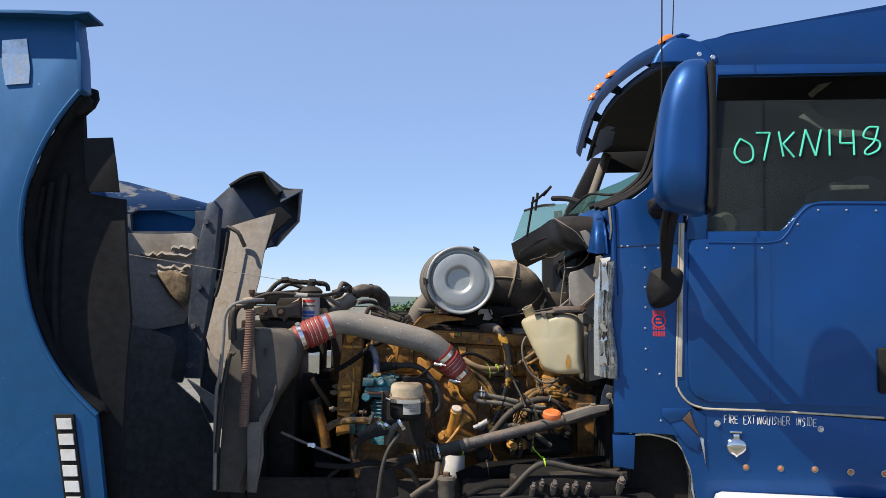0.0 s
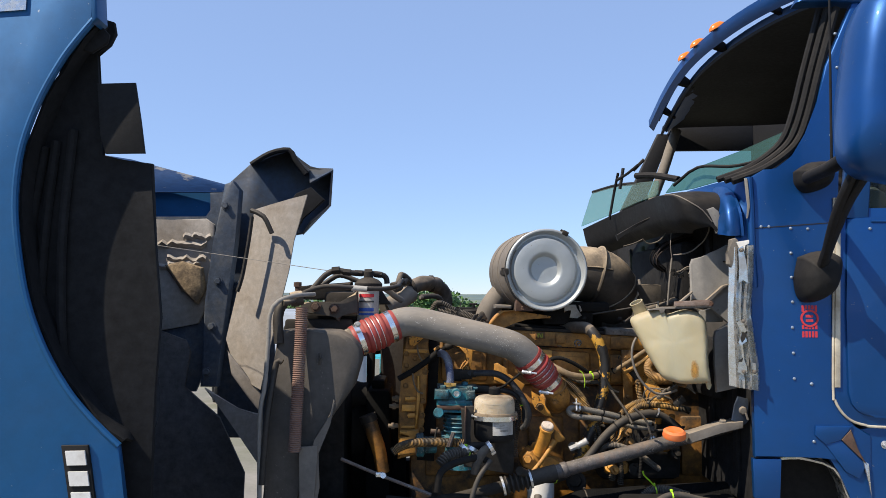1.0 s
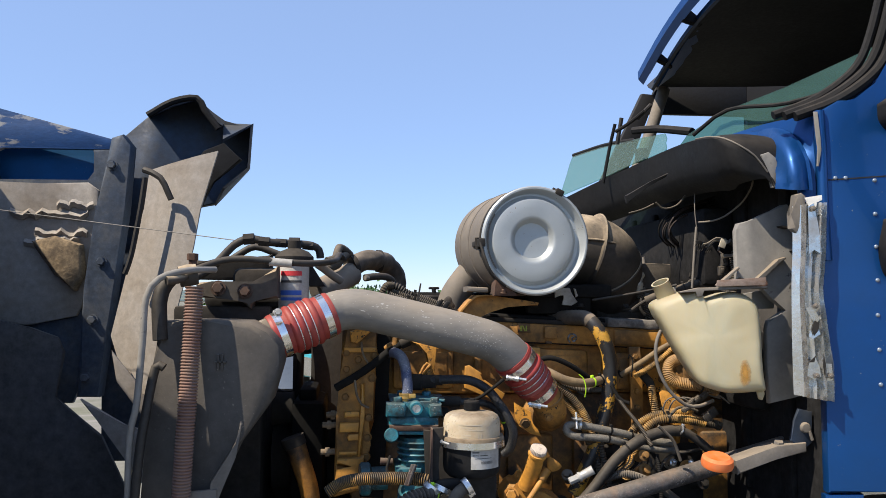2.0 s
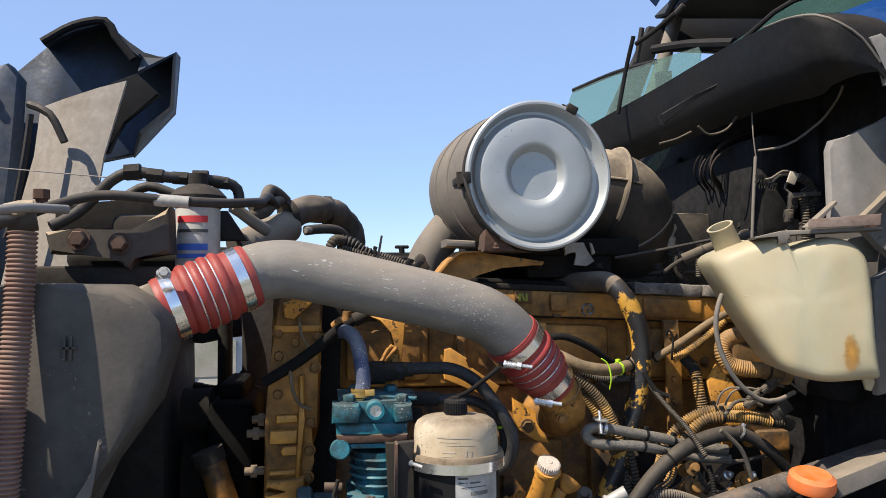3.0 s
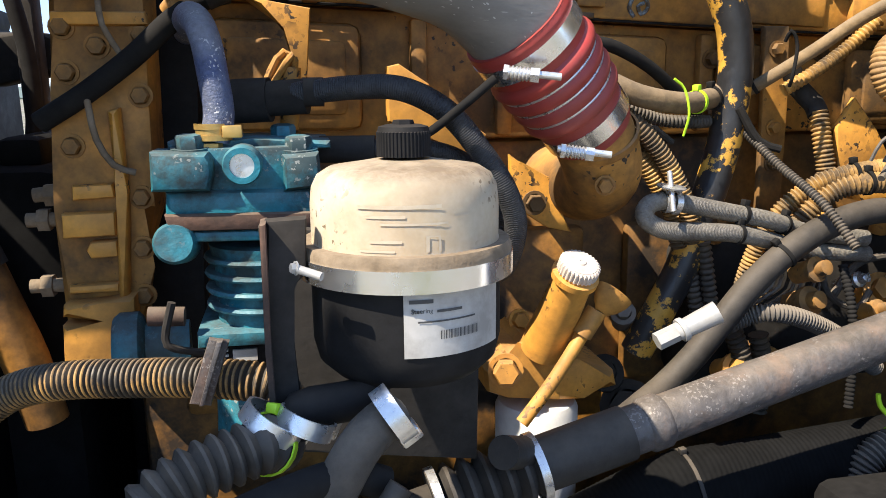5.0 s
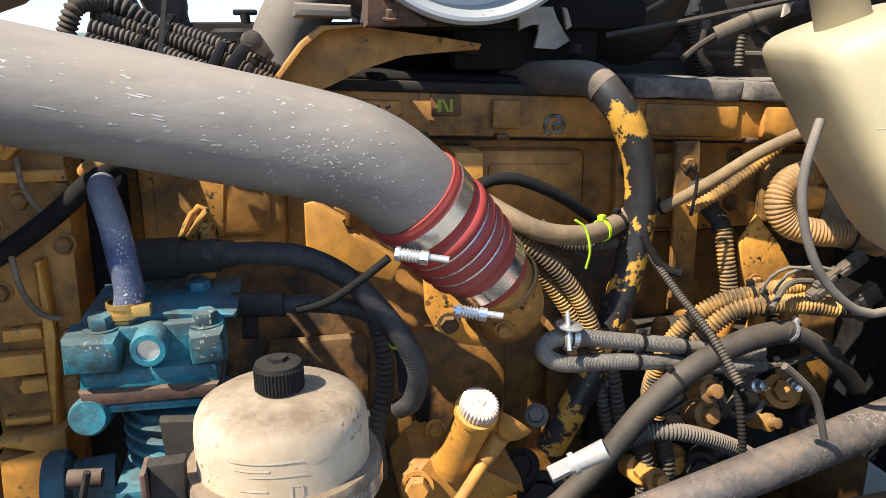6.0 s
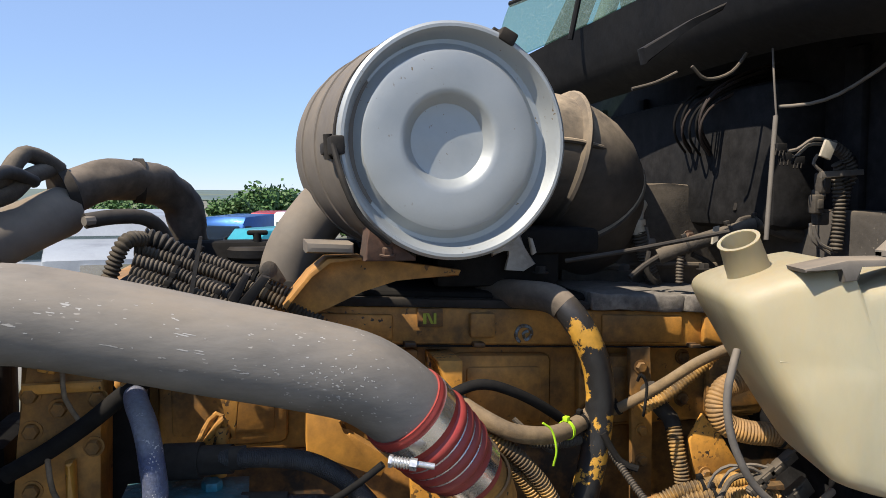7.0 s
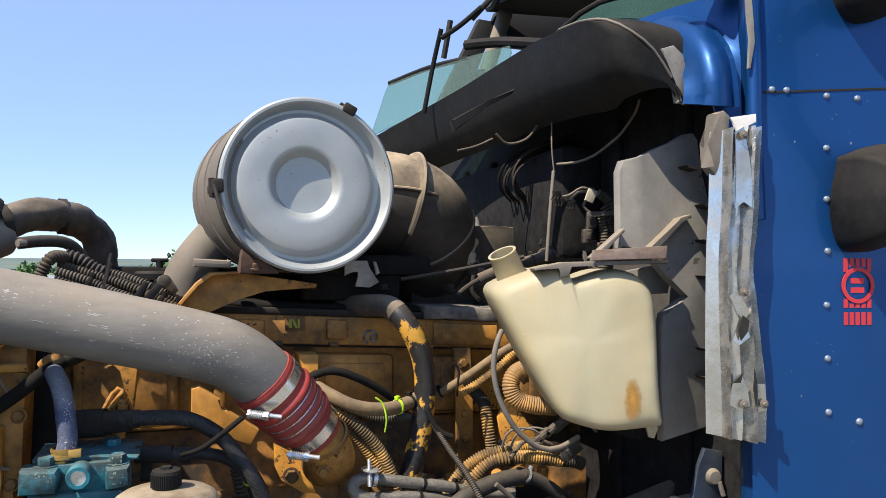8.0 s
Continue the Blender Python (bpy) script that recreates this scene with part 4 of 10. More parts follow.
base = [[(0.616, 3.4, 2.042), (0.658, 3.22, 2.046), (0.68, 3.1, 2.038), (0.706, 3.03, 2.043)], [(0.621, 3.28, 2.013), (0.657, 3.18, 2.007), (0.679, 3.09, 2.001), (0.709, 3.034, 2.005)], [(0.638, 3.1, 1.946), (0.661, 3.085, 1.944), (0.684, 3.062, 1.941), (0.708, 3.036, 1.94)], [(0.652, 3.07, 1.873), (0.673, 3.062, 1.872), (0.69, 3.052, 1.871), (0.708, 3.038, 1.869)], [(0.659, 3.06, 1.819), (0.674, 3.056, 1.819), (0.691, 3.05, 1.819), (0.706, 3.038, 1.818)]]
rows = []
for line in base:
    pts = spline(line, 0.001)
    rows.append([pts[round(k * (len(pts) - 1) / 12)] for k in range(13)])
cols = [spline(col, 0.002) for col in zip(*rows)]
dense = [[col[round(k * (len(col) - 1) / 16)] for col in cols] for k in range(17)]
sheet(bm, dense, 0.006)
part("cowl_skin", bm, "blue", cab, smooth=80)
# bent sun visor, standing off the roof edge, with broken brackets and marker lamps
fr = spline(FRONT, 0.07)
n = len(fr)
bm = bmesh.new()
sheet(bm, [[a + Vector((0.028, 0, -0.035)) for a in fr], [a + Vector((0.006, 0, -0.012)) for a in fr], [a + Vector((0.004, 0, 0.02)) for a in fr], [a + Vector((0.03, 0, 0.03)) for a in fr], [a + Vector((0.062, 0, 0.022)) for a in fr]], 0.006)
visor = part("sun_visor", bm, "blue", cab, "bent blue sun visor")
for k, (sx, dz) in zip((4, 9, 14, 18), ((0.02, 0.02), (0.035, 0.03), (0.03, 0.035), (0.03, 0.02))):
    a = fr[min(k, n - 1)]
    bm = bmesh.new()
    slab(bm, [(a.x + 0.03, a.z + 0.01), (a.x + 0.05, a.z + 0.01), (a.x + 0.1, a.z - 0.03), (a.x + 0.1, a.z - 0.05), (a.x + 0.05, a.z - dz), (a.x + 0.025, a.z - dz)], a.y - sx / 2, a.y + sx / 2, None, 0.004)
    part("visor_bracket", bm, "plastic", visor, "broken black visor bracket")
for y in (3.08, 3.6, 3.775, 3.907):
    a = min(fr, key=lambda p: abs(p.y - y))
    bm = bmesh.new()
    lathe(bm, [(0.0, 0.024), (0.014, 0.022), (0.025, 0.011), (0.028, 0.0), (0.0, -0.002)], aim(a + Vector((0.015, y - a.y, 0.024)), (-0.5, 0, 1)) @ Matrix.Diagonal((0.8, 1.4, 1, 1)), 18)
    part("marker_lamp", bm, "amber", visor, "amber roof marker lamp")
# rivets
riv = bmesh.new()
dome(riv, (0, 0, 0), (0, -1, 0), 0.0052)
rivet_mesh = bpy.data.meshes.new("rivet")
riv.to_mesh(rivet_mesh)
riv.free()
rivet_mesh.materials.append(M["rivet"])
for p in rivet_mesh.polygons:
    p.use_smooth = True


def rivets(parent, places, scale=1.0):
    for u, z in places:
        ob = new("rivet", rivet_mesh)
        ob.parent = parent
        ob.matrix_parent_inverse = parent.matrix_basis.inverted() if parent.parent is None else (parent.parent.matrix_basis @ parent.matrix_parent_inverse).inverted()
        ob.matrix_basis = SIDE @ Matrix.Translation((u, -0.001, z)) @ Matrix.Diagonal((scale, scale, scale, 1))


rivets(cab, [(0.064, 1.873), (0.088, 1.873), (0.155, 1.867), (0.207, 1.865), (0.154, 1.787), (0.154, 1.709), (0.155, 1.63), (0.153, 1.548), (0.154, 1.467), (0.155, 1.386), (0.206, 1.37)])
rivets(cab, [(0.207, 1.371), (0.209, 1.19)])
rivets(cab, [(0.303, 2.213), (0.31, 2.39), (0.307, 2.502), (0.285, 2.168)])
bm = bmesh.new()
hexbolt(bm, SIDE @ Vector((0.37, -0.002, 2.638)), (0, -1, 0), 0.011)
part("roof_bolt", bm, "steel", cab)
bm = bmesh.new()
hexbolt(bm, SIDE @ Vector((0.421, -0.002, 2.624)), (0, -1, 0), 0.011)
part("roof_bolt", bm, "steel", cab)
# badge on the cowl: plain red ring and bars
bm = bmesh.new()
bu, bz, br = 0.205, 1.578, 0.0275
lathe(bm, [(br * 0.78, 0), (br, 0), (br, 0.0015), (br * 0.78, 0.0015)], SIDE @ aim((bu, -0.001, bz), (0, -1, 0)), 36)
emblem = part("emblem", bm, "inkred", cab, "small red round emblem decal")
bars = [((-0.4, 0.4), (0.1, 0.4)), ((-0.4, 0.4), (-0.42, -0.12))]
for k in range(5):
    x = (k - 2) * 0.36
    bars += [((x - 0.12, x + 0.12), (0.75 if abs(k - 2) == 2 else 1.04, 1.5)), ((x - 0.12, x + 0.12), (-1.25, -0.75 if abs(k - 2) == 2 else -1.02)), ((x - 0.12, x + 0.12), (-2.2, -1.5))]
for (x0, x1), (z0, z1) in bars:
    bm = bmesh.new()
    slab(bm, [(bu + br * x0, bz + br * z0), (bu + br * x1, bz + br * z0), (bu + br * x1, bz + br * z1), (bu + br * x0, bz + br * z1)], -0.0012, 0.0, SIDE)
    part("emblem_bar", bm, "inkred", emblem)

# ---- the door ----
door = thing("cab_door", tuple(SIDE @ Vector((0.6, 0, 1.2))), "blue riveted cab door, shut, with a smoked window", "door")
bm = bmesh.new()
slab(bm, [(0.322, 1.897), (0.389, 1.899), (0.631, 1.898), (0.673, 1.924), (0.709, 1.983), (0.757, 2.033), (0.819, 2.045), (1.046, 2.04), (1.42, 2.033), (1.388, 1.255), (1.013, 1.266), (0.673, 1.270), (0.387, 1.272), (0.36, 1.276), (0.338, 1.288), (0.32, 1.31), (0.311, 1.345), (0.312, 1.598)], -0.014, 0.03, SIDE, 0.009)
part("door_skin", bm, "blue", door)
edge = [(0.269, 1.358), (0.273, 1.323), (0.287, 1.293), (0.307, 1.269), (0.331, 1.254), (0.363, 1.246), (0.397, 1.242), (0.654, 1.24), (1.013, 1.229)]
bm = bmesh.new()
slab(bm, [(0.288, 1.93)] + edge + [(1.40, 1.217), (1.40, 1.93)], -0.004, 0.024, SIDE, 0.002)
part("door_flange", bm, "blue", door)
bm = bmesh.new()
slab(bm, [(0.31, 1.897), (0.389, 1.897), (0.438, 2.557), (1.125, 2.538), (1.438, 2.53), (1.44, 2.56), (0.425, 2.594), (0.384, 2.569)], -0.01, 0.03, SIDE, 0.004)
part("window_frame", bm, "blue", door)
bm = bmesh.new()
tube([SIDE @ Vector((u, -0.005, z)) for u, z in [(0.288, 1.964), (0.279, 1.686)] + edge], 0.0042, 8, bm=bm)
part("door_seal", bm, "ivory", door, "pale worn door edge strip")
bm = bmesh.new()
slab(bm, [(0.273, 1.362), (0.289, 1.362), (0.297, 1.686), (0.306, 1.964), (0.292, 1.964), (0.283, 1.686)], -0.012, -0.003, SIDE, 0.002)
part("edge_trim", bm, "ivory", door, "bright flat trim along the door edge")
bm = bmesh.new()
tube([SIDE @ Vector((u, -0.014, z)) for u, z in [(0.393, 1.886), (0.624, 1.885), (0.683, 1.917), (0.719, 1.976), (0.763, 2.022), (0.825, 2.034), (1.046, 2.03)]], 0.004, 8, bm=bm)
part("sill_bead", bm, "blue", door)
bm = bmesh.new()
slab(bm, [(0.393, 1.89), (0.436, 2.454), (1.435, 2.431), (1.419, 2.029), (0.757, 2.033), (0.705, 1.981), (0.637, 1.889)], 0.014, 0.018, SIDE)
pane = part("window_pane", bm, "glass", door, "smoked side window, slightly lowered")
pane.visible_shadow = False
rivets(door, [(u, z) for u, z in [(0.389, 1.863), (0.49, 1.863), (0.593, 1.863), (0.684, 1.88), (0.725, 1.954), (0.8, 2.008), (0.901, 2.007), (1.005, 2.004)]])
for ob in list(door.children):
    if ob.data is rivet_mesh:
        ob.matrix_basis = ob.matrix_basis @ Matrix.Translation((0, -0.014, 0))
bm = bmesh.new()
hu, hz = 0.992, 1.404
box(bm, hu, hu + 0.16, -0.03, -0.008, hz - 0.085, hz + 0.085, 0.012, SIDE)
handle = part("door_handle", bm, "plastic", door, "black recessed door handle")
bm = bmesh.new()
box(bm, hu + 0.025, hu + 0.14, -0.038, -0.028, hz - 0.055, hz + 0.055, 0.008, SIDE)
part("handle_paddle", bm, "chrome", handle)
bm = bmesh.new()
slab(bm, [(0.624, 1.88), (0.632, 1.88), (0.62, 1.274), (0.612, 1.274)], -0.0155, -0.013, SIDE)
part("door_seam", bm, "blue", door)
bm = bmesh.new()
slab(bm, [(0.749, 2.385), (0.772, 2.4), (0.81, 2.364), (0.852, 2.331), (0.897, 2.332), (1.014, 2.322), (1.022, 2.309), (0.917, 2.301), (0.885, 2.306), (0.836, 2.336), (0.796, 2.366)], 0.04, 0.046, SIDE, 0.002)
crumple(bm, 0.006, 20)
part("torn_trim", bm, "label", door, "pale torn trim strip inside the window")
bm = bmesh.new()
slab(bm, [(0.869, 2.115), (1.008, 2.115), (1.012, 2.099), (0.875, 2.095)], 0.06, 0.064, SIDE, 0.001)
part("inner_ledge", bm, "label", door, "pale ledge inside the window")
bm = bmesh.new()
slab(bm, [(0.392, 1.988), (0.433, 2.001), (0.469, 1.992), (0.487, 1.952), (0.461, 1.919), (0.419, 1.921)], 0.06, 0.1, SIDE, 0.012)
part("grab_pad", bm, "cream", door, "pale olive pad inside the window")
handwriting("window_marking", [(ch, a * 0.542, a * 0.027 + dz, w * 0.542, h) for ch, a, w, h, dz in (("0", 0.0, 0.145, 0.10, 0.0), ("7", 0.18, 0.09, 0.105, 0.006), ("K", 0.335, 0.10, 0.10, 0.012), ("N", 0.475, 0.14, 0.10, 0.012), ("1", 0.65, 0.05, 0.10, 0.006), ("4", 0.75, 0.09, 0.098, 0.002), ("8", 0.905, 0.095, 0.108, -0.002))],
            SIDE @ Matrix.Translation((0.489, 0.012, 2.201)), 0.0038, "marker", pane, "green hand-painted lot marking", 4)

# ---- sill below the door ----
sill = thing("cab_sill", tuple(SIDE @ Vector((0.6, 0, 0.9))), "blue cab sill panel with amber lamps below the door", "sill panel")
bm = bmesh.new()
slab(bm, [(0.396, 1.246), (0.888, 1.223), (1.022, 1.215), (1.425, 1.2), (1.407, 0.717), (0.35, 0.651), (0.343, 0.862), (0.324, 1.011), (0.283, 1.095), (0.22, 1.197), (0.21, 1.218), (0.337, 1.222)], 0.006, 0.03, SIDE, 0.006)
part("sill_skin", bm, "blue", sill)
bm = bmesh.new()
box(bm, 0.395, 1.5, -0.16, 0.0, 0.812, 0.937, 0.03, SIDE)
part("step_fairing", bm, "white", sill, "pale step fairing")
for u, z in [(0.522, 1.025), (0.647, 1.026), (0.769, 1.028), (0.895, 1.023), (1.013, 1.022)]:
    bm = bmesh.new()
    lathe(bm, [(0.0, 0.008), (0.006, 0.007), (0.009, 0.003), (0.0095, 0.0), (0, -0.001)], SIDE @ aim((u, 0.005, z), (0, -1, 0)), 16)
    lamp = part("sill_lamp", bm, "lampred", sill, "small dull red-orange sill lamp")
    bm = bmesh.new()
    lathe(bm, [(0.009, 0), (0.0135, 0), (0.0125, 0.004), (0.009, 0.004)], SIDE @ aim((u, 0.005, z), (0, -1, 0)), 18)
    part("lamp_bezel", bm, "chrome", lamp, "chrome bezel")
bm = bmesh.new()
box(bm, 0.464, 0.509, -0.004, 0.006, 1.152, 1.160, 0.002, SIDE)
box(bm, 0.476, 0.499, -0.008, 0.006, 1.126, 1.150, 0.003, SIDE)
latch = part("latch", bm, "chrome", sill, "chrome latch hinge")
bm = bmesh.new()
pillow(bm, [(0.447, 1.102), (0.456, 1.125), (0.476, 1.134), (0.497, 1.134), (0.518, 1.125), (0.527, 1.102), (0.516, 1.078), (0.496, 1.066), (0.487, 1.057), (0.478, 1.066), (0.458, 1.078)], ((-0.014, 0.3), (-0.013, 0.62), (-0.009, 0.86), (-0.003, 0.98), (0.006, 1.0)), SIDE, 0.008)
part("latch_cover", bm, "chrome", latch, "round chrome latch cover")
pen, letters = 0.0, []
wide = {"I": 0.004, " ": 0.013}
for k, ch in enumerate("FIRE EXTINGUISHER INSIDE"):
    if ch != " ":
        letters.append((ch, pen - (0.002 if ch == "I" else 0.0), -0.004 * pen + 0.002 * math.sin(k * 2.1), 0.0115, 0.030 + 0.002 * math.sin(k * 1.3)))
    pen += wide.get(ch, 0.0115) + 0.0048
handwriting("sill_lettering", letters, SIDE @ Matrix.Translation((0.446, 0.0045, 1.189)) @ Matrix.Diagonal((0.338 / pen, 1, 1, 1)), 0.0014, "white", sill, "white hand lettering", 7)
bm = bmesh.new()
for u, z in [(0.42, 1.186), (0.794, 1.178)]:
    hexbolt(bm, SIDE @ Vector((u, 0.006, z)), (0, -1, 0), 0.009)
part("sill_bolt", bm, "steel", sill)
# wheel well edge, torn
bm = bmesh.new()
path = [SIDE @ Vector((u, 0.02, z)) for u, z in [(0.102, 1.132), (0.198, 1.131), (0.272, 1.106), (0.318, 1.032), (0.333, 0.926), (0.327, 0.777)]]
sheet(bm, [[p + Vector((0, 0, 0)) for p in spline(path, 0.03)], [p + Vector((0.02, 0.12, 0.01)) for p in spline(path, 0.03)]], 0.006)
crumple(bm, 0.012, 14)
part("torn_flange", bm, "alu", sill, "torn bright metal wheel-well flange")
# flat sheet closing the well, its shade given by a near-black colour
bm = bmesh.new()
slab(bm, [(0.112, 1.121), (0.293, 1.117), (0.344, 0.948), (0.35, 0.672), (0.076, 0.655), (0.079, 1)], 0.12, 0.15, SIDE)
part("wheel_well", bm, "pitch", sill, "near-black sheet for the shade in the wheel well")

# ---- mirror ----
mirror = thing("door_mirror", (0.85, 2.75, 1.7), "large blue teardrop truck mirror on a black arm", "mirror")
bm = bmesh.new()
MR = Matrix.Translation((0.80, 2.5, 0)) @ Matrix.Rotation(radians(-12), 4, "Z")
outline = [(-0.043, 1.957), (-0.084, 2), (-0.089, 2.114), (-0.078, 2.229), (-0.059, 2.344), (-0.028, 2.42), (0.012, 2.457), (0.058, 2.462), (0.084, 2.449), (0.091, 2.376), (0.092, 2.204), (0.085, 2.034), (0.077, 1.955), (0.05, 1.937)]
pillow(bm, outline, ((-0.10, 0.3), (-0.098, 0.5), (-0.09, 0.68), (-0.075, 0.82), (-0.05, 0.93), (-0.02, 0.99), (0.0, 1.0), (0.05, 1.0), (0.07, 0.96)), MR)
part("shell", bm, "blue", mirror)
bm = bmesh.new()
slab(bm, [(0.079, 2.424), (0.095, 2.443), (0.105, 2.413), (0.099, 1.958), (0.084, 1.944), (0.072, 1.963)], -0.08, 0.075, MR, 0.01)
part("mirror_bezel", bm, "plastic", mirror, "black mirror bezel")
bm = bmesh.new()
sweep(bm, spline([(0.785, 2.5, 2.046), (0.781, 2.6, 1.959), (0.806, 2.72, 1.88), (0.859, 2.88, 1.777)], 0.02), 0.024, 12, flat=0.6)
part("arm", bm, "plastic", mirror, "black mirror arm")
bm = bmesh.new()
sweep(bm, spline([(0.80, 2.52, 2.0), (0.812, 2.66, 1.92), (0.84, 2.80, 1.83), (0.868, 2.92, 1.745)], 0.02), 0.026, 12, flat=0.6)
part("lower_arm", bm, "plastic", mirror)
bm = bmesh.new()
pillow(bm, [(0.173, 1.774), (0.233, 1.792), (0.291, 1.774), (0.293, 1.719), (0.271, 1.663), (0.219, 1.632), (0.175, 1.636), (0.159, 1.696)], ((-0.10, 0.12), (-0.099, 0.3), (-0.093, 0.5), (-0.083, 0.68), (-0.068, 0.83), (-0.048, 0.94), (-0.025, 1.0), (0.0, 1.0)), SIDE, 0.008)
part("foot", bm, "plastic", mirror, "black rounded mirror foot", smooth=85)
bm = bmesh.new()
pillow(bm, [(0.166, 2.05), (0.213, 2.077), (0.279, 2.075), (0.285, 2.035), (0.263, 1.999), (0.202, 1.981), (0.17, 2.007)], ((-0.08, 0.12), (-0.079, 0.3), (-0.074, 0.5), (-0.065, 0.68), (-0.052, 0.83), (-0.036, 0.94), (-0.018, 1.0), (0.0, 1.0)), SIDE, 0.008)
tube([(0.83, 2.92, 2.018), (0.799, 2.7, 2.023), (0.809, 2.55, 2.072)], 0.02, 10, bm=bm)
part("upper_foot", bm, "plastic", mirror, smooth=85)
# whip aerials on the mirror
aerial = thing("whip_aerial", (0.79, 2.7, 2.046), "thin black whip aerial on the mirror arm", "aerial")
bm = bmesh.new()
rod(bm, (0.796, 2.72, 2.008), (0.813, 2.72, 3.172), 0.004, 8, 0.002)
part("rod", bm, "plastic", aerial)
aerial = thing("roof_aerial", (1.117, 3.6, 2.926), "thin dark wire aerial on the cab roof", "aerial")
bm = bmesh.new()
rod(bm, (1.117, 3.6, 2.921), (1.141, 3.6, 3.465), 0.003, 8, 0.0015)
part("rod", bm, "plastic", aerial)
# wipers
for far in (((0.446, 3.9, 1.985), (0.464, 3.88, 2.106), (0.474, 3.85, 2.185)), ((0.459, 3.8, 2.147), (0.488, 3.75, 2.166), (0.52, 3.7, 2.195))):
    w = thing("wiper", far[0], "black windscreen wiper, bent upward", "wiper", "wipers on the broken screen")
    bm = bmesh.new()
    tube(far, 0.006, 8, bm=bm)
    part("arm", bm, "plastic", w)
    bm = bmesh.new()
    a, b = Vector(far[1]), Vector(far[2])
    rod(bm, a + Vector((0.02, -0.02, 0.01)), b + Vector((0.02, -0.01, 0.02)), 0.007, 8)
    part("blade", bm, "rubber", w)

# loose trim seen through the door window
bm = bmesh.new()
slab(bm, [(1.672, 2.571), (1.715, 2.593), (1.772, 2.532), (1.877, 2.487), (2.009, 2.483), (2.024, 2.441), (1.822, 2.439), (1.744, 2.486)], 3.5, 3.51, None, 0.003)
slab(bm, [(1.751, 2.654), (1.801, 2.701), (1.861, 2.707), (1.772, 2.635)], 3.55, 3.56, None, 0.002)
crumple(bm, 0.01, 12)
solo("torn_trim", bm, "ivory", "torn pale plastic trim hanging inside the cab", "trim")
bm = bmesh.new()
slab(bm, [(1.733, 2.187), (1.927, 2.189), (1.931, 2.164), (1.737, 2.157)], 3.3, 3.36, None, 0.003)
solo("papers", bm, "ivory", "pale papers lying on the cab shelf", "papers")
bm = bmesh.new()
pillow(bm, [(1.166, 1.928), (1.178, 2.012), (1.218, 2.042), (1.257, 2.028), (1.286, 1.976), (1.275, 1.929)], ((3.22, 0.8), (3.24, 1.0), (3.32, 1.0), (3.34, 0.8)), Matrix.Identity(4))
solo("headrest", bm, "seatgrey", "grey-green seat back beside the window", "seat back")
# folded bracket over the wheel well
flange = thing("folded_flange", tuple(SIDE @ Vector((0.27, 0, 1.18))), "bent blue flange with bared metal over the wheel well", "flange")
bm = bmesh.new()
slab(bm, [(0.213, 1.24), (0.323, 1.243), (0.288, 1.198), (0.242, 1.182), (0.21, 1.211)], -0.008, 0.004, SIDE, 0.003)
slab(bm, [(0.242, 1.182), (0.288, 1.198), (0.362, 1.124), (0.34, 1.08), (0.30, 1.10)], -0.004, 0.004, SIDE, 0.003)
part("folded_skin", bm, "blue", flange)
bm = bmesh.new()
slab(bm, [(0.318, 1.232), (0.289, 1.199), (0.330, 1.158), (0.362, 1.125), (0.334, 1.172)], -0.009, -0.003, SIDE, 0.002)
part("bare_patch", bm, "rust", flange, "rusty bared metal")
bm = bmesh.new()
slab(bm, [(0.350, 1.139), (0.368, 1.127), (0.374, 1.02), (0.366, 1.07)], -0.006, 0.003, SIDE, 0.002)
part("torn_sliver", bm, "alu", flange, "bright torn sliver")


# ---- the tilted hood ----
hood = thing("tilted_hood", (-1.5, 3.9, 0.6), "blue truck hood tilted open, with dirty torn inner liners", "hood")
bm = bmesh.new()
arch = spline([(x, 0, z) for x, z in [(-1.234, 2.355), (-1.301, 2.266), (-1.363, 2.149), (-1.405, 2.023), (-1.418, 1.898), (-1.408, 1.774), (-1.377, 1.623), (-1.324, 1.492), (-1.253, 1.381), (-1.175, 1.298), (-1.134, 1.261)]], 0.04)
near_poly = [(-2.158, 2.617), (-1.404, 2.613), (-1.256, 2.611), (-1.246, 2.552)] + [(v.x, v.z) for v in arch] + [(-1.121, 1.16), (-1.095, 0.977), (-1.068, 0.778)] + [(-0.98, 0.06), (-2.0, 0.04)] + [(-2.036, 0.772)]
slab(bm, near_poly, 2.55, 2.572, None, 0.006)
side = part("hood_side", bm, "hoodblue", hood, "blue hood side with round wheel arch")
bm = bmesh.new()
tube([(v.x, 2.553, v.z) for v in arch], 0.009, 8, bm=bm)
part("arch_lip", bm, "hoodblue", side)
bm = bmesh.new()
slab(bm, [(-2.158, 2.614), (-1.404, 2.615), (-1.194, 2.612), (-1.194, 2.604), (-1.256, 2.599), (-1.403, 2.604), (-2.157, 2.602)], 2.50, 2.62, None, 0.003)
part("top_flange", bm, "hoodblue", side)
# returned rear edge of the side, thin silver seam
bm = bmesh.new()
slab(bm, [(-1.246, 2.596), (-1.227, 2.466), (-1.217, 2.353), (-1.23, 2.339), (-1.241, 2.466), (-1.256, 2.595)], 2.53, 2.6, None, 0.004)
part("rear_return", bm, "hoodblue", side)
bm = bmesh.new()
slab(bm, [(-1.505, 2.524), (-1.422, 2.531), (-1.406, 2.431), (-1.407, 2.376), (-1.487, 2.369), (-1.503, 2.45)], 2.545, 2.549, None)
part("tape_patch", bm, "alu", side, "crinkled silver tape patch")
# nameplate: dark strip with plain pale blocks
bm = bmesh.new()
slab(bm, [(-1.272, 1.264), (-1.206, 1.265), (-1.154, 0.951), (-1.217, 0.95)], 2.538, 2.549, None, 0.002)
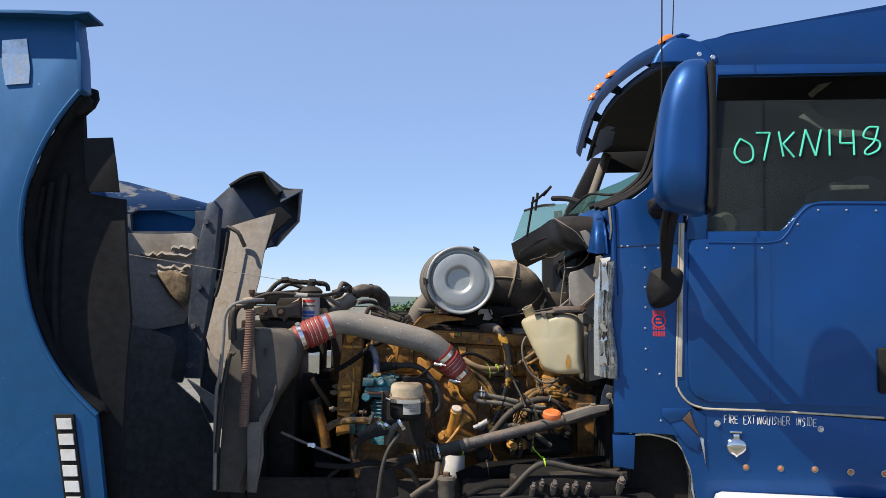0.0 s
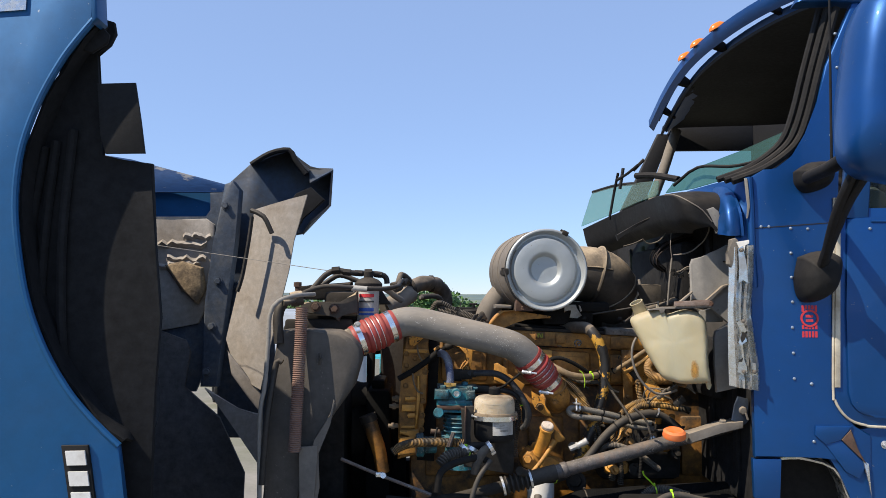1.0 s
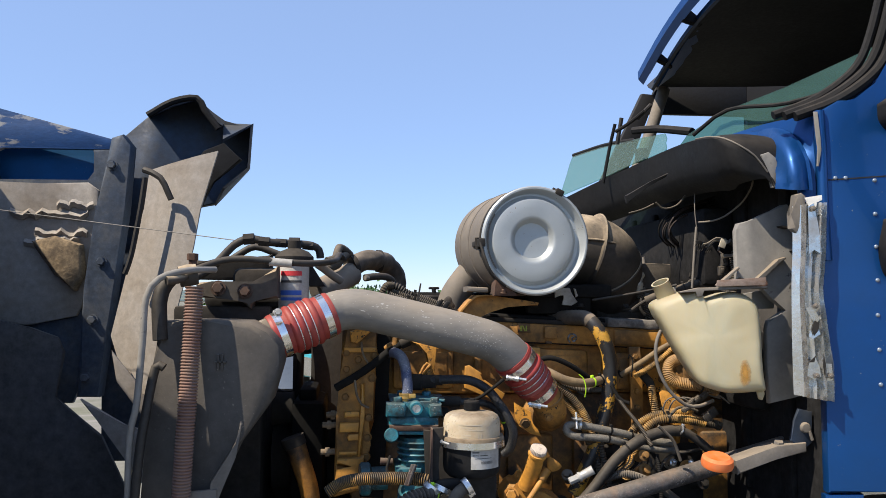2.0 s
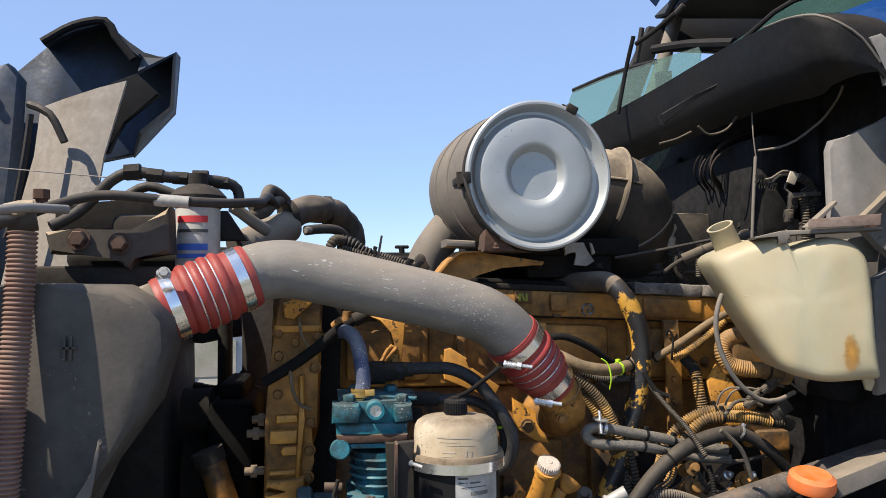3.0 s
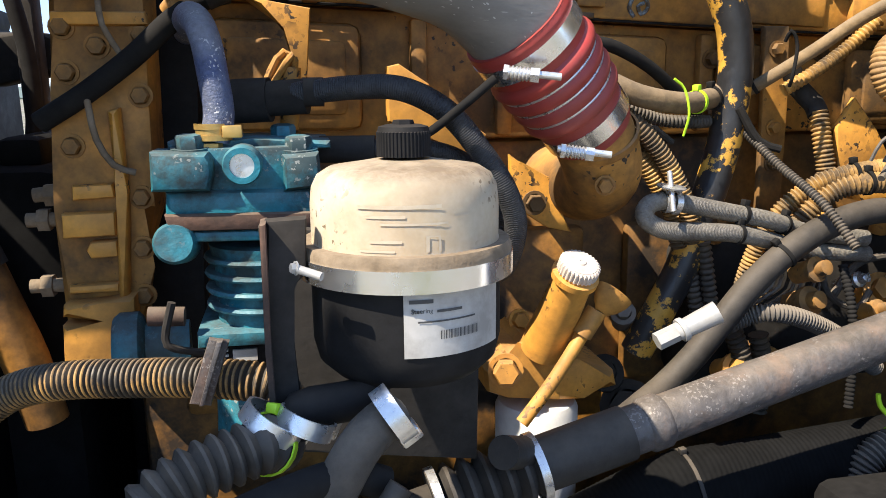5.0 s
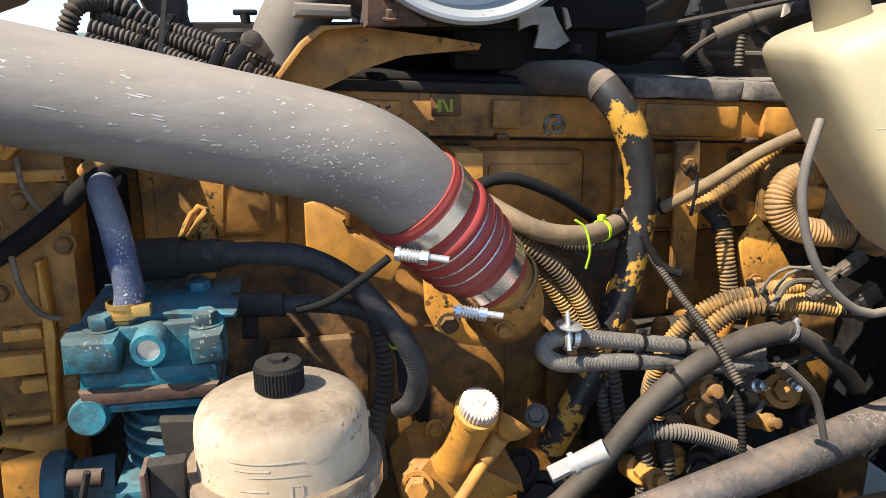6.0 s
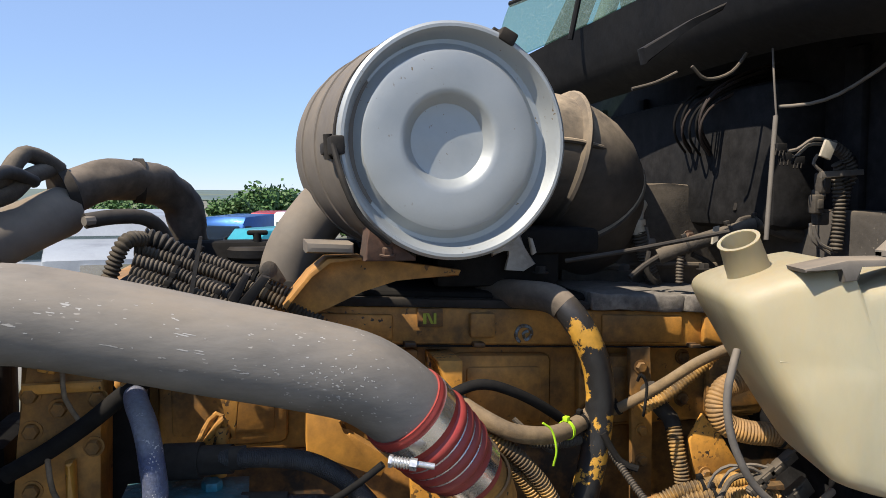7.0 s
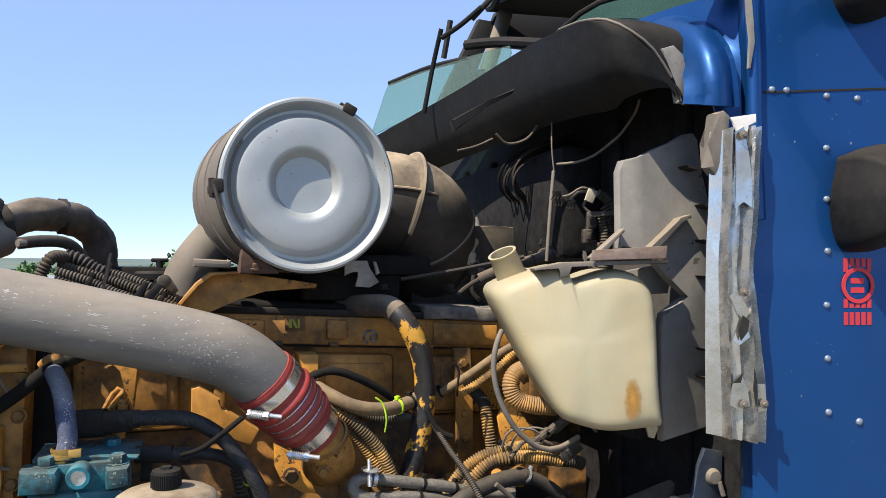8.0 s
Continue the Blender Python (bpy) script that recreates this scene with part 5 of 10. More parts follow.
plate = part("nameplate", bm, "plastic", side, "black nameplate with plain pale blocks")
for k in range(6):
    bm = bmesh.new()
    a = [(-1.26, 1.256), (-1.212, 1.257), (-1.162, 0.953), (-1.208, 0.953)]
    f0, f1 = k / 6 + 0.015, k / 6 + 0.13
    mixp = lambda p, q, f: (p[0] + (q[0] - p[0]) * f, p[1] + (q[1] - p[1]) * f)
    slab(bm, [mixp(a[0], a[3], f0), mixp(a[1], a[2], f0), mixp(a[1], a[2], f1), mixp(a[0], a[3], f1)], 2.533, 2.5385, None)
    part("nameplate_block", bm, "white", plate, "plain pale block")
# wheel-arch liner: a black tunnel behind the arch
bm = bmesh.new()
rows = []
for j, (dy, grow) in enumerate(((0.0, 0.0), (0.06, -0.01), (0.2, 0.0), (0.4, 0.01), (0.6, 0.03))):
    c = Vector((arch[-1].x * 0.5 + arch[0].x * 0.5, 0, (arch[0].z + arch[-1].z) / 2))
    rows.append([(v.x + (v.x - c.x) * grow, 2.573 + dy * min(1.0, 0.1 + 3.2 * (i / len(arch)) ** 1.5, 0.1 + 5 * (1 - i / len(arch))), v.z + (v.z - c.z) * grow + 0.006 * math.sin(i * 1.7 + j)) for i, v in enumerate(arch)])
sheet(bm, rows, 0.008)
part("arch_liner", bm, "liner", hood, "black wheel-arch liner")
bm = bmesh.new()
slab(bm, [(-1.376, 0.94), (-1.456, 1.464), (-1.462, 1.777), (-1.428, 2.051), (-1.353, 2.253), (-1.275, 2.395), (-1.221, 2.38), (-1.213, 2.349), (-1.225, 2.317), (-1.261, 2.293), (-1.249, 2.13), (-1.239, 2.013), (-1.176, 2.002), (-1.106, 1.99), (-1.088, 1.749), (-1.069, 1.584), (-1.076, 1.376), (-1.083, 0.939)], 2.64, 2.66, None, 0.004)
crumple(bm, 0.008, 6)
part("inner_shield", bm, "liner", hood, "dusty black splash shield")
bm = bmesh.new()
slab(bm, [(-1.243, 2.201), (-1.143, 2.205), (-1.126, 2.104), (-1.112, 2.015), (-1.216, 2.013), (-1.231, 2.064)], 2.605, 2.615, None, 0.002)
part("mud_flap", bm, "plastic", hood, "loose black rubber flap")
bm = bmesh.new()
slab(bm, [(-1.262, 2.368), (-1.238, 2.361), (-1.209, 2.329), (-1.214, 2.305), (-1.254, 2.277), (-1.282, 2.288)], 2.585, 2.6, None, 0.004)
part("liner_tab", bm, "liner", hood)
for k, (a, b) in enumerate(((55, 250), (75, 225), (95, 205))):
    bm = bmesh.new()
    tube([(-1.38, 2.635, 1.085), (-1.415, 2.635, 1.523), (-1.419, 2.635, 1.777), (-1.388, 2.635, 2.035)] if k == 0 else ([(-1.335, 2.632, 1.086), (-1.378, 2.632, 1.523), (-1.379, 2.632, 1.777), (-1.357, 2.632, 2.05)] if k == 1 else [(-1.261, 2.63, 1.086), (-1.316, 2.63, 1.465), (-1.331, 2.63, 1.777), (-1.312, 2.63, 2.081)]), 0.012, 8, 0.05, bm)
    part("liner_rib", bm, "liner", hood)
# inside of the hood crown, closing the far left
bm = bmesh.new()
sheet(bm, [[(-2.2, 2.6, 0.03), (-2.35, 3.2, 0.03), (-2.4, 3.95, 0.03), (-2.35, 4.7, 0.03), (-2.15, 5.3, 0.03)],
           [(-2.15, 2.6, 0.5), (-2.3, 3.2, 0.5), (-2.35, 3.95, 0.5), (-2.3, 4.7, 0.5), (-2.1, 5.3, 0.5)],
           [(-2.0, 2.6, 1.4), (-2.2, 3.2, 1.4), (-2.25, 3.95, 1.4), (-2.2, 4.7, 1.4), (-2.0, 5.2, 1.4)],
           [(-1.85, 2.6, 2.1), (-2.05, 3.2, 2.1), (-2.1, 3.95, 2.05), (-2.08, 4.7, 2.1), (-1.98, 5.1, 2.2)],
           [(-1.84, 2.6, 2.45), (-2.02, 3.2, 2.38), (-2.08, 3.95, 2.32), (-2.08, 4.7, 2.31), (-1.98, 5.1, 2.3)]], 0.02)
part("hood_crown", bm, "blue_dull", hood, "dusty inside of the hood top")
# far side of the hood
Y = 4.6
bm = bmesh.new()
slab(bm, [(-2.346, 2.426), (-1.912, 2.359), (-1.679, 2.299), (-1.403, 2.228), (-1.402, 2.191), (-1.495, 2.189), (-1.856, 2.19), (-1.885, 2.163), (-2.336, 2.188)], Y, Y + 0.03, None, 0.004)
part("far_side", bm, "blue_dull", hood, "scraped blue inner panel")
bm = bmesh.new()
slab(bm, [(-2.336, 2.188), (-1.885, 2.163), (-1.882, 2.062), (-1.872, 2.052), (-1.513, 2.056), (-1.488, 2.093), (-1.49, 2.173), (-1.501, 2.189), (-1.402, 2.191), (-1.41, 1.881), (-1.437, 1.407), (-1.545, 1.148), (-2.294, 1.154)], Y + 0.001, Y + 0.03, None, 0.004)
part("lower_side", bm, "slate", hood, "scraped slate lower inner panel")
bm = bmesh.new()
slab(bm, [(-2.071, 2.233), (-1.441, 2.236), (-1.436, 2.023), (-2.063, 2.017)], 4.68, 4.7, None)
part("slot_back", bm, "hoodblue", hood)
bm = bmesh.new()
slab(bm, [(-2.05, 2.05), (-1.904, 2.046), (-1.69, 2.040), (-1.506, 2.042), (-1.462, 2.01), (-1.466, 1.83), (-1.48, 1.62), (-1.53, 1.50), (-1.72, 1.46), (-2.05, 1.50)], 4.578, 4.598, None, 0.006)
crumple(bm, 0.008, 9, 3)
part("exposed_fibre", bm, "fibre", hood, "grey broken fibreglass")
rnd = random.Random(21)
for z, x0, x1 in ((1.965, -1.62, -1.48), (1.925, -1.80, -1.50), (1.845, -1.70, -1.50), (1.815, -1.74, -1.53)):
    bm = bmesh.new()
    edge = [Vector((x0 + (x1 - x0) * k / 12, 4.572, z + 0.012 * rnd.uniform(-1, 1))) for k in range(13)]
    sheet(bm, [edge, [p + Vector((0.004, -0.022 * rnd.uniform(0.3, 1), -0.012)) for p in edge], [p + Vector((0.0, 0.0, -0.026)) for p in edge]], 0.004)
    part("torn_ply", bm, "fibre", hood, "curling torn fibreglass ply")
bm = bmesh.new()
slab(bm, [(-1.71, 1.792), (-1.61, 1.81), (-1.508, 1.793), (-1.487, 1.668), (-1.541, 1.603), (-1.606, 1.668)], 4.53, 4.568, None, 0.012)
crumple(bm, 0.03, 14, 5)
part("torn_insulation", bm, "foam", hood, "torn tan insulation")
bm = bmesh.new()
slab(bm, [(-1.39, 2.216), (-1.345, 2.232), (-1.308, 2.186), (-1.328, 1.925), (-1.373, 1.514), (-1.403, 1.185), (-1.489, 1.186), (-1.471, 1.616), (-1.438, 1.924)], 4.47, 4.56, None, 0.02)
for p in [(-1.379, 2.102), (-1.407, 1.718), (-1.434, 1.49), (-1.452, 1.264)]:
    hexbolt(bm, (p[0], 4.468, p[1]), (0, -1, 0), 0.016)
part("strut", bm, "slate", hood, "blue-grey inner strut")
bm = bmesh.new()
slab(bm, [(-1.445, 2.254), (-1.322, 2.369), (-1.219, 2.421), (-1.115, 2.454), (-0.998, 2.351), (-0.881, 2.333), (-0.895, 2.144), (-1.033, 1.985), (-1.21, 1.956), (-1.362, 1.508), (-1.443, 1.508)], 4.75, 4.79, None, 0.008)
sheet(bm, [[(p[0], 4.6, p[1]) for p in [(-1.285, 2.338), (-1.186, 2.389), (-1.087, 2.42), (-1.014, 2.343), (-0.974, 2.311)]], [(p[0], 4.78, p[1]) for p in [(-1.33, 2.375), (-1.226, 2.428), (-1.121, 2.461), (-1.045, 2.379), (-1.002, 2.346)]]], 0.01)
sheet(bm, [[(p[0], 4.55, p[1]) for p in [(-0.964, 2.226), (-0.855, 2.292), (-0.863, 2.12), (-0.961, 2.034)]], [(p[0], 4.78, p[1]) for p in [(-1.002, 2.346), (-0.885, 2.339), (-0.899, 2.148), (-1.038, 1.988)]]], 0.01)
part("far_fender", bm, "fenderblue", hood, "dark broken far fender")
bm = bmesh.new()
tube([(-1.285, 4.6, 2.338), (-1.187, 4.6, 2.399), (-1.087, 4.6, 2.418), (-1.054, 4.6, 2.369), (-0.994, 4.6, 2.289)], 0.014, 8, 0.03, bm)
part("fender_tube", bm, "plastic", hood)
bm = bmesh.new()
rows = []
left = [(-1.219, 2.077), (-1.236, 1.925), (-1.275, 1.768), (-1.313, 1.584), (-1.345, 1.429), (-1.291, 1.262)]
right = [(-0.94, 2.141), (-1.002, 1.912), (-1.024, 1.766), (-1.075, 1.546), (-1.105, 1.409), (-1.149, 1.192)]
for k in range(6):
    a, b = Vector((left[k][0], 4.43, left[k][1])), Vector((right[k][0], 4.32, right[k][1]))
    rows.append([a, a.lerp(b, 0.3) + Vector((0, -0.012, 0)), a.lerp(b, 0.7) + Vector((0, -0.015, 0)), b])
sheet(bm, rows, 0.008)
part("fibre_bracket", bm, "fibre", hood, "pale grey moulded fender support")
bm = bmesh.new()
slab(bm, [(-1.14, 1.988), (-1.015, 2.163), (-0.94, 2.195), (-0.869, 2.129), (-0.982, 2.041), (-1.02, 1.939), (-1.144, 1.928)], 4.42, 4.45, None, 0.006)
part("support_recess", bm, "liner", hood)
bm = bmesh.new()
slab(bm, [(-1.452, 1.564), (-1.327, 1.751), (-1.175, 1.671), (-1.142, 1.298), (-1.126, 0.905), (-1.436, 0.908)], 4.63, 4.66, None, 0.004)
part("inner_panel", bm, "slate", hood)
bm = bmesh.new()
slab(bm, [(-1.43, 1.195), (-1.373, 1.163), (-1.263, 1.096), (-1.146, 1.069), (-1.149, 0.814), (-1.205, 0.908), (-1.284, 1.034), (-1.36, 1.11)], 4.33, 4.36, None, 0.006)
slab(bm, [(-1.324, 1.38), (-1.254, 1.299), (-1.151, 1.164), (-1.146, 1.069), (-1.21, 1.15), (-1.294, 1.258)], 4.34, 4.35, None, 0.004)
crumple(bm, 0.012, 10)
part("torn_edge", bm, "fibre", hood, "torn pale fibreglass edge")
bm = bmesh.new()
slab(bm, [(-2.248, 1.50), (-1.815, 1.50), (-1.66, 1.46), (-1.56, 1.42), (-1.53, 1.36), (-1.559, 1.192), (-1.384, 1.043), (-1.244, 0.771), (-1.261, 0.43), (-2.187, 0.452)], 4.45, 4.47, None, 0.004)
crumple(bm, 0.01, 5, 2)
part("far_liner", bm, "farliner", hood, "dark far wheel-arch liner")
bm = bmesh.new()
tube([(-1.206, 4.3, 2.03), (-1.22, 4.3, 1.907), (-1.247, 4.3, 1.737), (-1.269, 4.3, 1.664)], 0.01, 8, 0.03, bm)
tube([(-1.211, 4.3, 2.06), (-1.146, 4.28, 2.028), (-1.104, 4.28, 1.946)], 0.012, 8, 0.03, bm)
part("support_cable", bm, "rubber", hood, "black cable along the support")
bm = bmesh.new()
rod(bm, (-1.732, 4.2, 1.894), (-0.69, 3.5, 1.733), 0.0015, 6)
solo("hood_cable", bm, "board", "thin taut steel hood restraint cable", "cable")

# ---- radiator and charge-air cooler ----
rad = thing("radiator_stack", (-0.85, 3.9, 0.6), "dusty black radiator and charge-air cooler stack", "radiator")
bm = bmesh.new()
tank = [(-0.852, 1.519), (-0.837, 1.528), (-0.762, 1.531), (-0.652, 1.528), (-0.608, 1.506), (-0.579, 1.474), (-0.576, 1.43), (-0.6, 1.342), (-0.679, 1.23), (-0.725, 1.172), (-0.768, 1.019), (-0.789, 0.867), (-0.9, 0.87), (-0.88, 1.082), (-0.862, 1.422)]
slab(bm, tank, 3.12, 3.265, None, 0.018)
cac = part("side_tank", bm, "dusty", rad, "dusty black moulded side tank")
bm = bmesh.new()
sweep(bm, [(-0.715, 3.235, 1.395), (-0.667, 3.24, 1.435), (-0.625, 3.258, 1.476), (-0.596, 3.266, 1.489)], lambda s: 0.09 - 0.37 * s if s < 0.1 else 0.053, 20)
part("tank_neck", bm, "dusty", cac)
bm = bmesh.new()
for p in [(-0.716, 1.435), (-0.707, 1.435)]:
    box(bm, p[0] - 0.002, p[0] + 0.002, 3.114, 3.121, p[1] - 0.018, p[1] + 0.018, 0.0005)
p0, p1 = [(-0.723, 1.442), (-0.698, 1.429)]
box(bm, p0[0], p1[0], 3.114, 3.121, (p0[1] + p1[1]) / 2 - 0.002, (p0[1] + p1[1]) / 2 + 0.002, 0.0005)
part("cast_mark", bm, "dusty", cac)
bm = bmesh.new()
box(bm, -0.88, -0.80, 3.41, 4.5, 0.6, 1.5, 0.01)
box(bm, -0.885, -0.80, 3.41, 4.5, 1.49, 1.54, 0.015)
box(bm, -0.88, -0.82, 3.25, 3.42, 0.6, 1.3, 0.01)
part("core", bm, "soot", rad, "black radiator core")
bm = bmesh.new()
slab(bm, [(-0.80, 0.6), (-0.675, 0.6), (-0.675, 1.1), (-0.68, 1.5), (-0.72, 1.54), (-0.80, 1.54)], 3.6, 3.98, None, 0.02)
part("fan_shroud", bm, "soot", rad, "black fan shroud")
bm = bmesh.new()
slab(bm, [(-0.719, 1.18), (-0.674, 1.255), (-0.657, 1.307), (-0.653, 1.301), (-0.674, 1.225), (-0.706, 1.134), (-0.701, 1.029), (-0.729, 0.88), (-0.759, 0.88)], 3.09, 3.105, None, 0.002)
slab(bm, [(-0.764, 1.158), (-0.703, 1.161), (-0.716, 1.029), (-0.726, 0.879), (-0.765, 0.88)], 3.085, 3.1, None, 0.003)
crumple(bm, 0.008, 18)
part("torn_baffle", bm, "greyplate", rad, "torn grey baffle")
bm = bmesh.new()
tube([(-0.825, 3.08, 1.427), (-0.843, 3.08, 1.427), (-0.857, 3.07, 1.337), (-0.868, 3.06, 1.234), (-0.88, 3.06, 1.043)], 0.01, 10, 0.03, bm)
part("seal_strip", bm, "rubber", rad)
bm = bmesh.new()
ribbed([(-0.769, 3.1, 1.604), (-0.769, 3.095, 1.548), (-0.77, 3.09, 1.479), (-0.773, 3.08, 1.361), (-0.776, 3.07, 1.255), (-0.78, 3.07, 1.144)], 0.0205, 0.0068, 0.17, 20, bm)
solo("drain_hose", bm, "brownhose", "faded brown corrugated hose hanging down the cooler", "hose")
bm = bmesh.new()
tube([(-0.742, 3.2, 1.647), (-0.793, 3.13, 1.642), (-0.845, 3.1, 1.623), (-0.87, 3.09, 1.579), (-0.872, 3.08, 1.488), (-0.878, 3.07, 1.352), (-0.891, 3.07, 1.248), (-0.884, 3.06, 0.897)], 0.0075, 12, 0.02, bm)
solo("steel_line", bm, "board", "dusty bent steel line beside the cooler", "pipe")
bm = bmesh.new()
tube([(-0.827, 3.16, 1.63), (-0.841, 3.14, 1.61), (-0.851, 3.13, 1.571), (-0.844, 3.12, 1.485)], 0.017, 12, 0.02, bm)
solo("radiator_vent_hose", bm, "rubber", "short black vent hose beside the radiator", "hose")
# upper bracket above the cooler, with bolts and lines
brk = thing("radiator_bracket", (-0.745, 3.3, 1.59), "rusty brown bolted bracket above the radiator", "bracket")
bm = bmesh.new()
slab(bm, [(-0.804, 1.617), (-0.764, 1.621), (-0.663, 1.615), (-0.635, 1.631), (-0.604, 1.661), (-0.601, 1.58), (-0.663, 1.578), (-0.667, 1.553), (-0.679, 1.561), (-0.695, 1.578), (-0.732, 1.583), (-0.795, 1.58)], 3.28, 3.34, None, 0.006)
part("plate", bm, "elbow", brk)
for p in [(-0.748, 1.604), (-0.683, 1.597)]:
    bm = bmesh.new()
    hexbolt(bm, (p[0], 3.279, p[1]), (0, -1, 0.1), 0.014)
    part("bolt", bm, "rust", brk)
bm = bmesh.new()
box(bm, -0.86, -0.62, 3.3, 3.336, 1.5, 1.56, 0.01)
box(bm, -0.8, -0.55, 3.36, 3.6, 1.55, 1.60, 0.02)
# added box, no seen part: blocks the sun from the gear cover
box(bm, -0.735, -0.58, 3.40, 3.56, 1.53, 1.66, 0.02)
part("block", bm, "soot", brk, "sooty bracket block with an added box that shades the gear cover")
can = thing("coolant_filter", (-0.576, 3.37, 1.562), "white coolant filter can with a printed label", "filter")
cx, _, cz = (-0.571, 3.37, 1.608)
cr = 0.0395
bm = bmesh.new()
lathe(bm, [(0, -0.16), (cr * 0.8, -0.16), (cr, -0.15), (cr, 0.055), (cr * 0.92, 0.065), (cr * 0.6, 0.07), (0, 0.07)], Matrix.Translation((cx, 3.37, cz)), 32)
part("can", bm, "label", can)
for z0, z1, mname in ((0.03, 0.042, "inkred"), (-0.02, -0.008, "inkblue"), (-0.034, -0.026, "inkblue"), (0.012, 0.018, "ink")):
    bm = bmesh.new()
    sw = [(cx + (cr + 0.0012) * math.sin(a), 3.37 - (cr + 0.0012) * math.cos(a)) for a in [radians(-50 + 12 * k) for k in range(8)]]
    g = [[bm.verts.new((x, y, cz + z)) for x, y in sw] for z in (z0, z1)]
    for k in range(7):
        bm.faces.new((g[0][k], g[0][k + 1], g[1][k + 1], g[1][k]))
    part("print_bar", bm, mname, can)
bm = bmesh.new()
lathe(bm, [(0, 0.058), (cr * 1.03, 0.058), (cr * 1.28, 0.072), (cr * 1.28, 0.080), (cr * 0.95, 0.094), (cr * 0.45, 0.102), (cr * 0.42, 0.122), (0, 0.122)], Matrix.Translation((cx, 3.37, cz)), 32)
part("filter_head", bm, "soot", can)
bm = bmesh.new()
slab(bm, [(-0.549, 1.67), (-0.53, 1.67), (-0.498, 1.621), (-0.491, 1.612), (-0.549, 1.611)], 3.45, 3.47, None, 0.003)
solo("filter_bracket", bm, "soot", "sooty black bracket beside the coolant filter", "bracket")
for name, pts, r, mt, lab in (
        ("fuel_line", [(-0.808, 3.2, 1.635), (-0.79, 3.22, 1.648), (-0.763, 3.24, 1.661), (-0.731, 3.25, 1.672), (-0.687, 3.25, 1.676), (-0.617, 3.26, 1.671), (-0.559, 3.27, 1.668), (-0.507, 3.3, 1.669), (-0.472, 3.36, 1.677), (-0.461, 3.42, 1.686), (-0.457, 3.46, 1.698), (-0.452, 3.5, 1.701), (-0.444, 3.56, 1.691)], 0.0085, "rubber", "dusty black fuel line over the filter"),
        ("fuel_line", [(-0.509, 3.36, 1.669), (-0.494, 3.37, 1.659), (-0.472, 3.38, 1.642), (-0.449, 3.4, 1.627)], 0.011, "canister", "short dusty fuel line"),
        ("heater_line", [(-0.821, 3.36, 1.631), (-0.79, 3.38, 1.653), (-0.762, 3.4, 1.686), (-0.733, 3.4, 1.718), (-0.703, 3.4, 1.735), (-0.678, 3.4, 1.736), (-0.638, 3.4, 1.728), (-0.581, 3.42, 1.727), (-0.531, 3.44, 1.724), (-0.511, 3.45, 1.712), (-0.507, 3.45, 1.69)], 0.0105, "rubber", "dusty black heater line over the radiator"),
        ("heater_line", [(-0.786, 3.5, 1.66), (-0.734, 3.5, 1.699), (-0.689, 3.5, 1.722), (-0.637, 3.5, 1.706), (-0.616, 3.5, 1.698)], 0.010, "rubber", "dusty black heater line")):
    bm = bmesh.new()
    tube(pts, r, 12, 0.015, bm)
    solo(name, bm, mt, lab, "hose", "lines over the radiator")
bm = bmesh.new()
for pt, w, r in (((-0.693, 3.4, 1.736), (1, 0, 0.1), 0.016), ((-0.653, 3.4, 1.73), (1, 0, -0.1), 0.014), ((-0.61, 3.41, 1.727), (1, 0, -0.05), 0.013), ((-0.575, 3.42, 1.729), (1, 0, 0), 0.016), ((-0.54, 3.44, 1.723), (1, 0, -0.1), 0.013)):
    lathe(bm, [(0, -0.014), (r, -0.014), (r, 0.014), (0, 0.014)], aim(pt, w), 6)
solo("line_fitting", bm, "soot", "black hex hose fittings in a row", "fitting")
bm = bmesh.new()
lathe(bm, [(0.0086, -0.028), (0.0105, -0.028), (0.0105, 0.028), (0.0086, 0.028)], aim((-0.595, 3.262, 1.668), (1, 0, -0.08)), 20)
solo("hose_tag", bm, "label", "white paper tag wrapped round the fuel line", "tag")

bm = bmesh.new()
tube([(-0.83, 3.1, 1.618), (-0.808, 3.12, 1.622), (-0.8, 3.16, 1.631), (-0.804, 3.2, 1.641)], 0.010, 12, 0.01, bm)
lathe(bm, [(0, -0.02), (0.024, -0.02), (0.026, 0.0), (0.024, 0.02), (0, 0.02)], aim((-0.798, 3.17, 1.632), (1, 0.3, 0.2)), 16)
solo("line_elbow", bm, "elbow", "dusty round line elbow at the radiator corner", "fitting")
bm = bmesh.new()
rod(bm, (-0.814, 3.3, 1.655), (-0.817, 3.3, 1.686), 0.010, 8)
lathe(bm, [(0, 0), (0.014, 0), (0.014, 0.016), (0, 0.018)], aim((-0.816, 3.3, 1.674), (0, 0, 1)), 6)
solo("upright_bolt", bm, "rust", "rusty upright bolt on the radiator corner", "bolt")
bm = bmesh.new()
slab(bm, [(-0.848, 1.682), (-0.792, 1.674), (-0.69, 1.681), (-0.638, 1.7), (-0.637, 1.64), (-0.7, 1.627), (-0.847, 1.629)], 3.45, 3.5, None, 0.01)
solo("radiator_tank", bm, "soot", "sooty radiator top tank under the lines", "tank")


# ---- the engine ----
eng = thing("diesel_engine", (0.1, 3.9, 0.7), "grimy yellow six-cylinder truck diesel engine", "engine")
bm = bmesh.new()
box(bm, -0.42, 0.86, 3.60, 4.25, 0.62, 1.30, 0.02)
blk = part("block", bm, "block", eng, "oily dark engine block")
for k in range(6):
    bm = bmesh.new()
    box(bm, -0.36 + k * 0.2, -0.22 + k * 0.2, 3.575, 3.602, 0.95, 1.18, 0.012)
    part("block_cover", bm, "block", blk)
bm = bmesh.new()
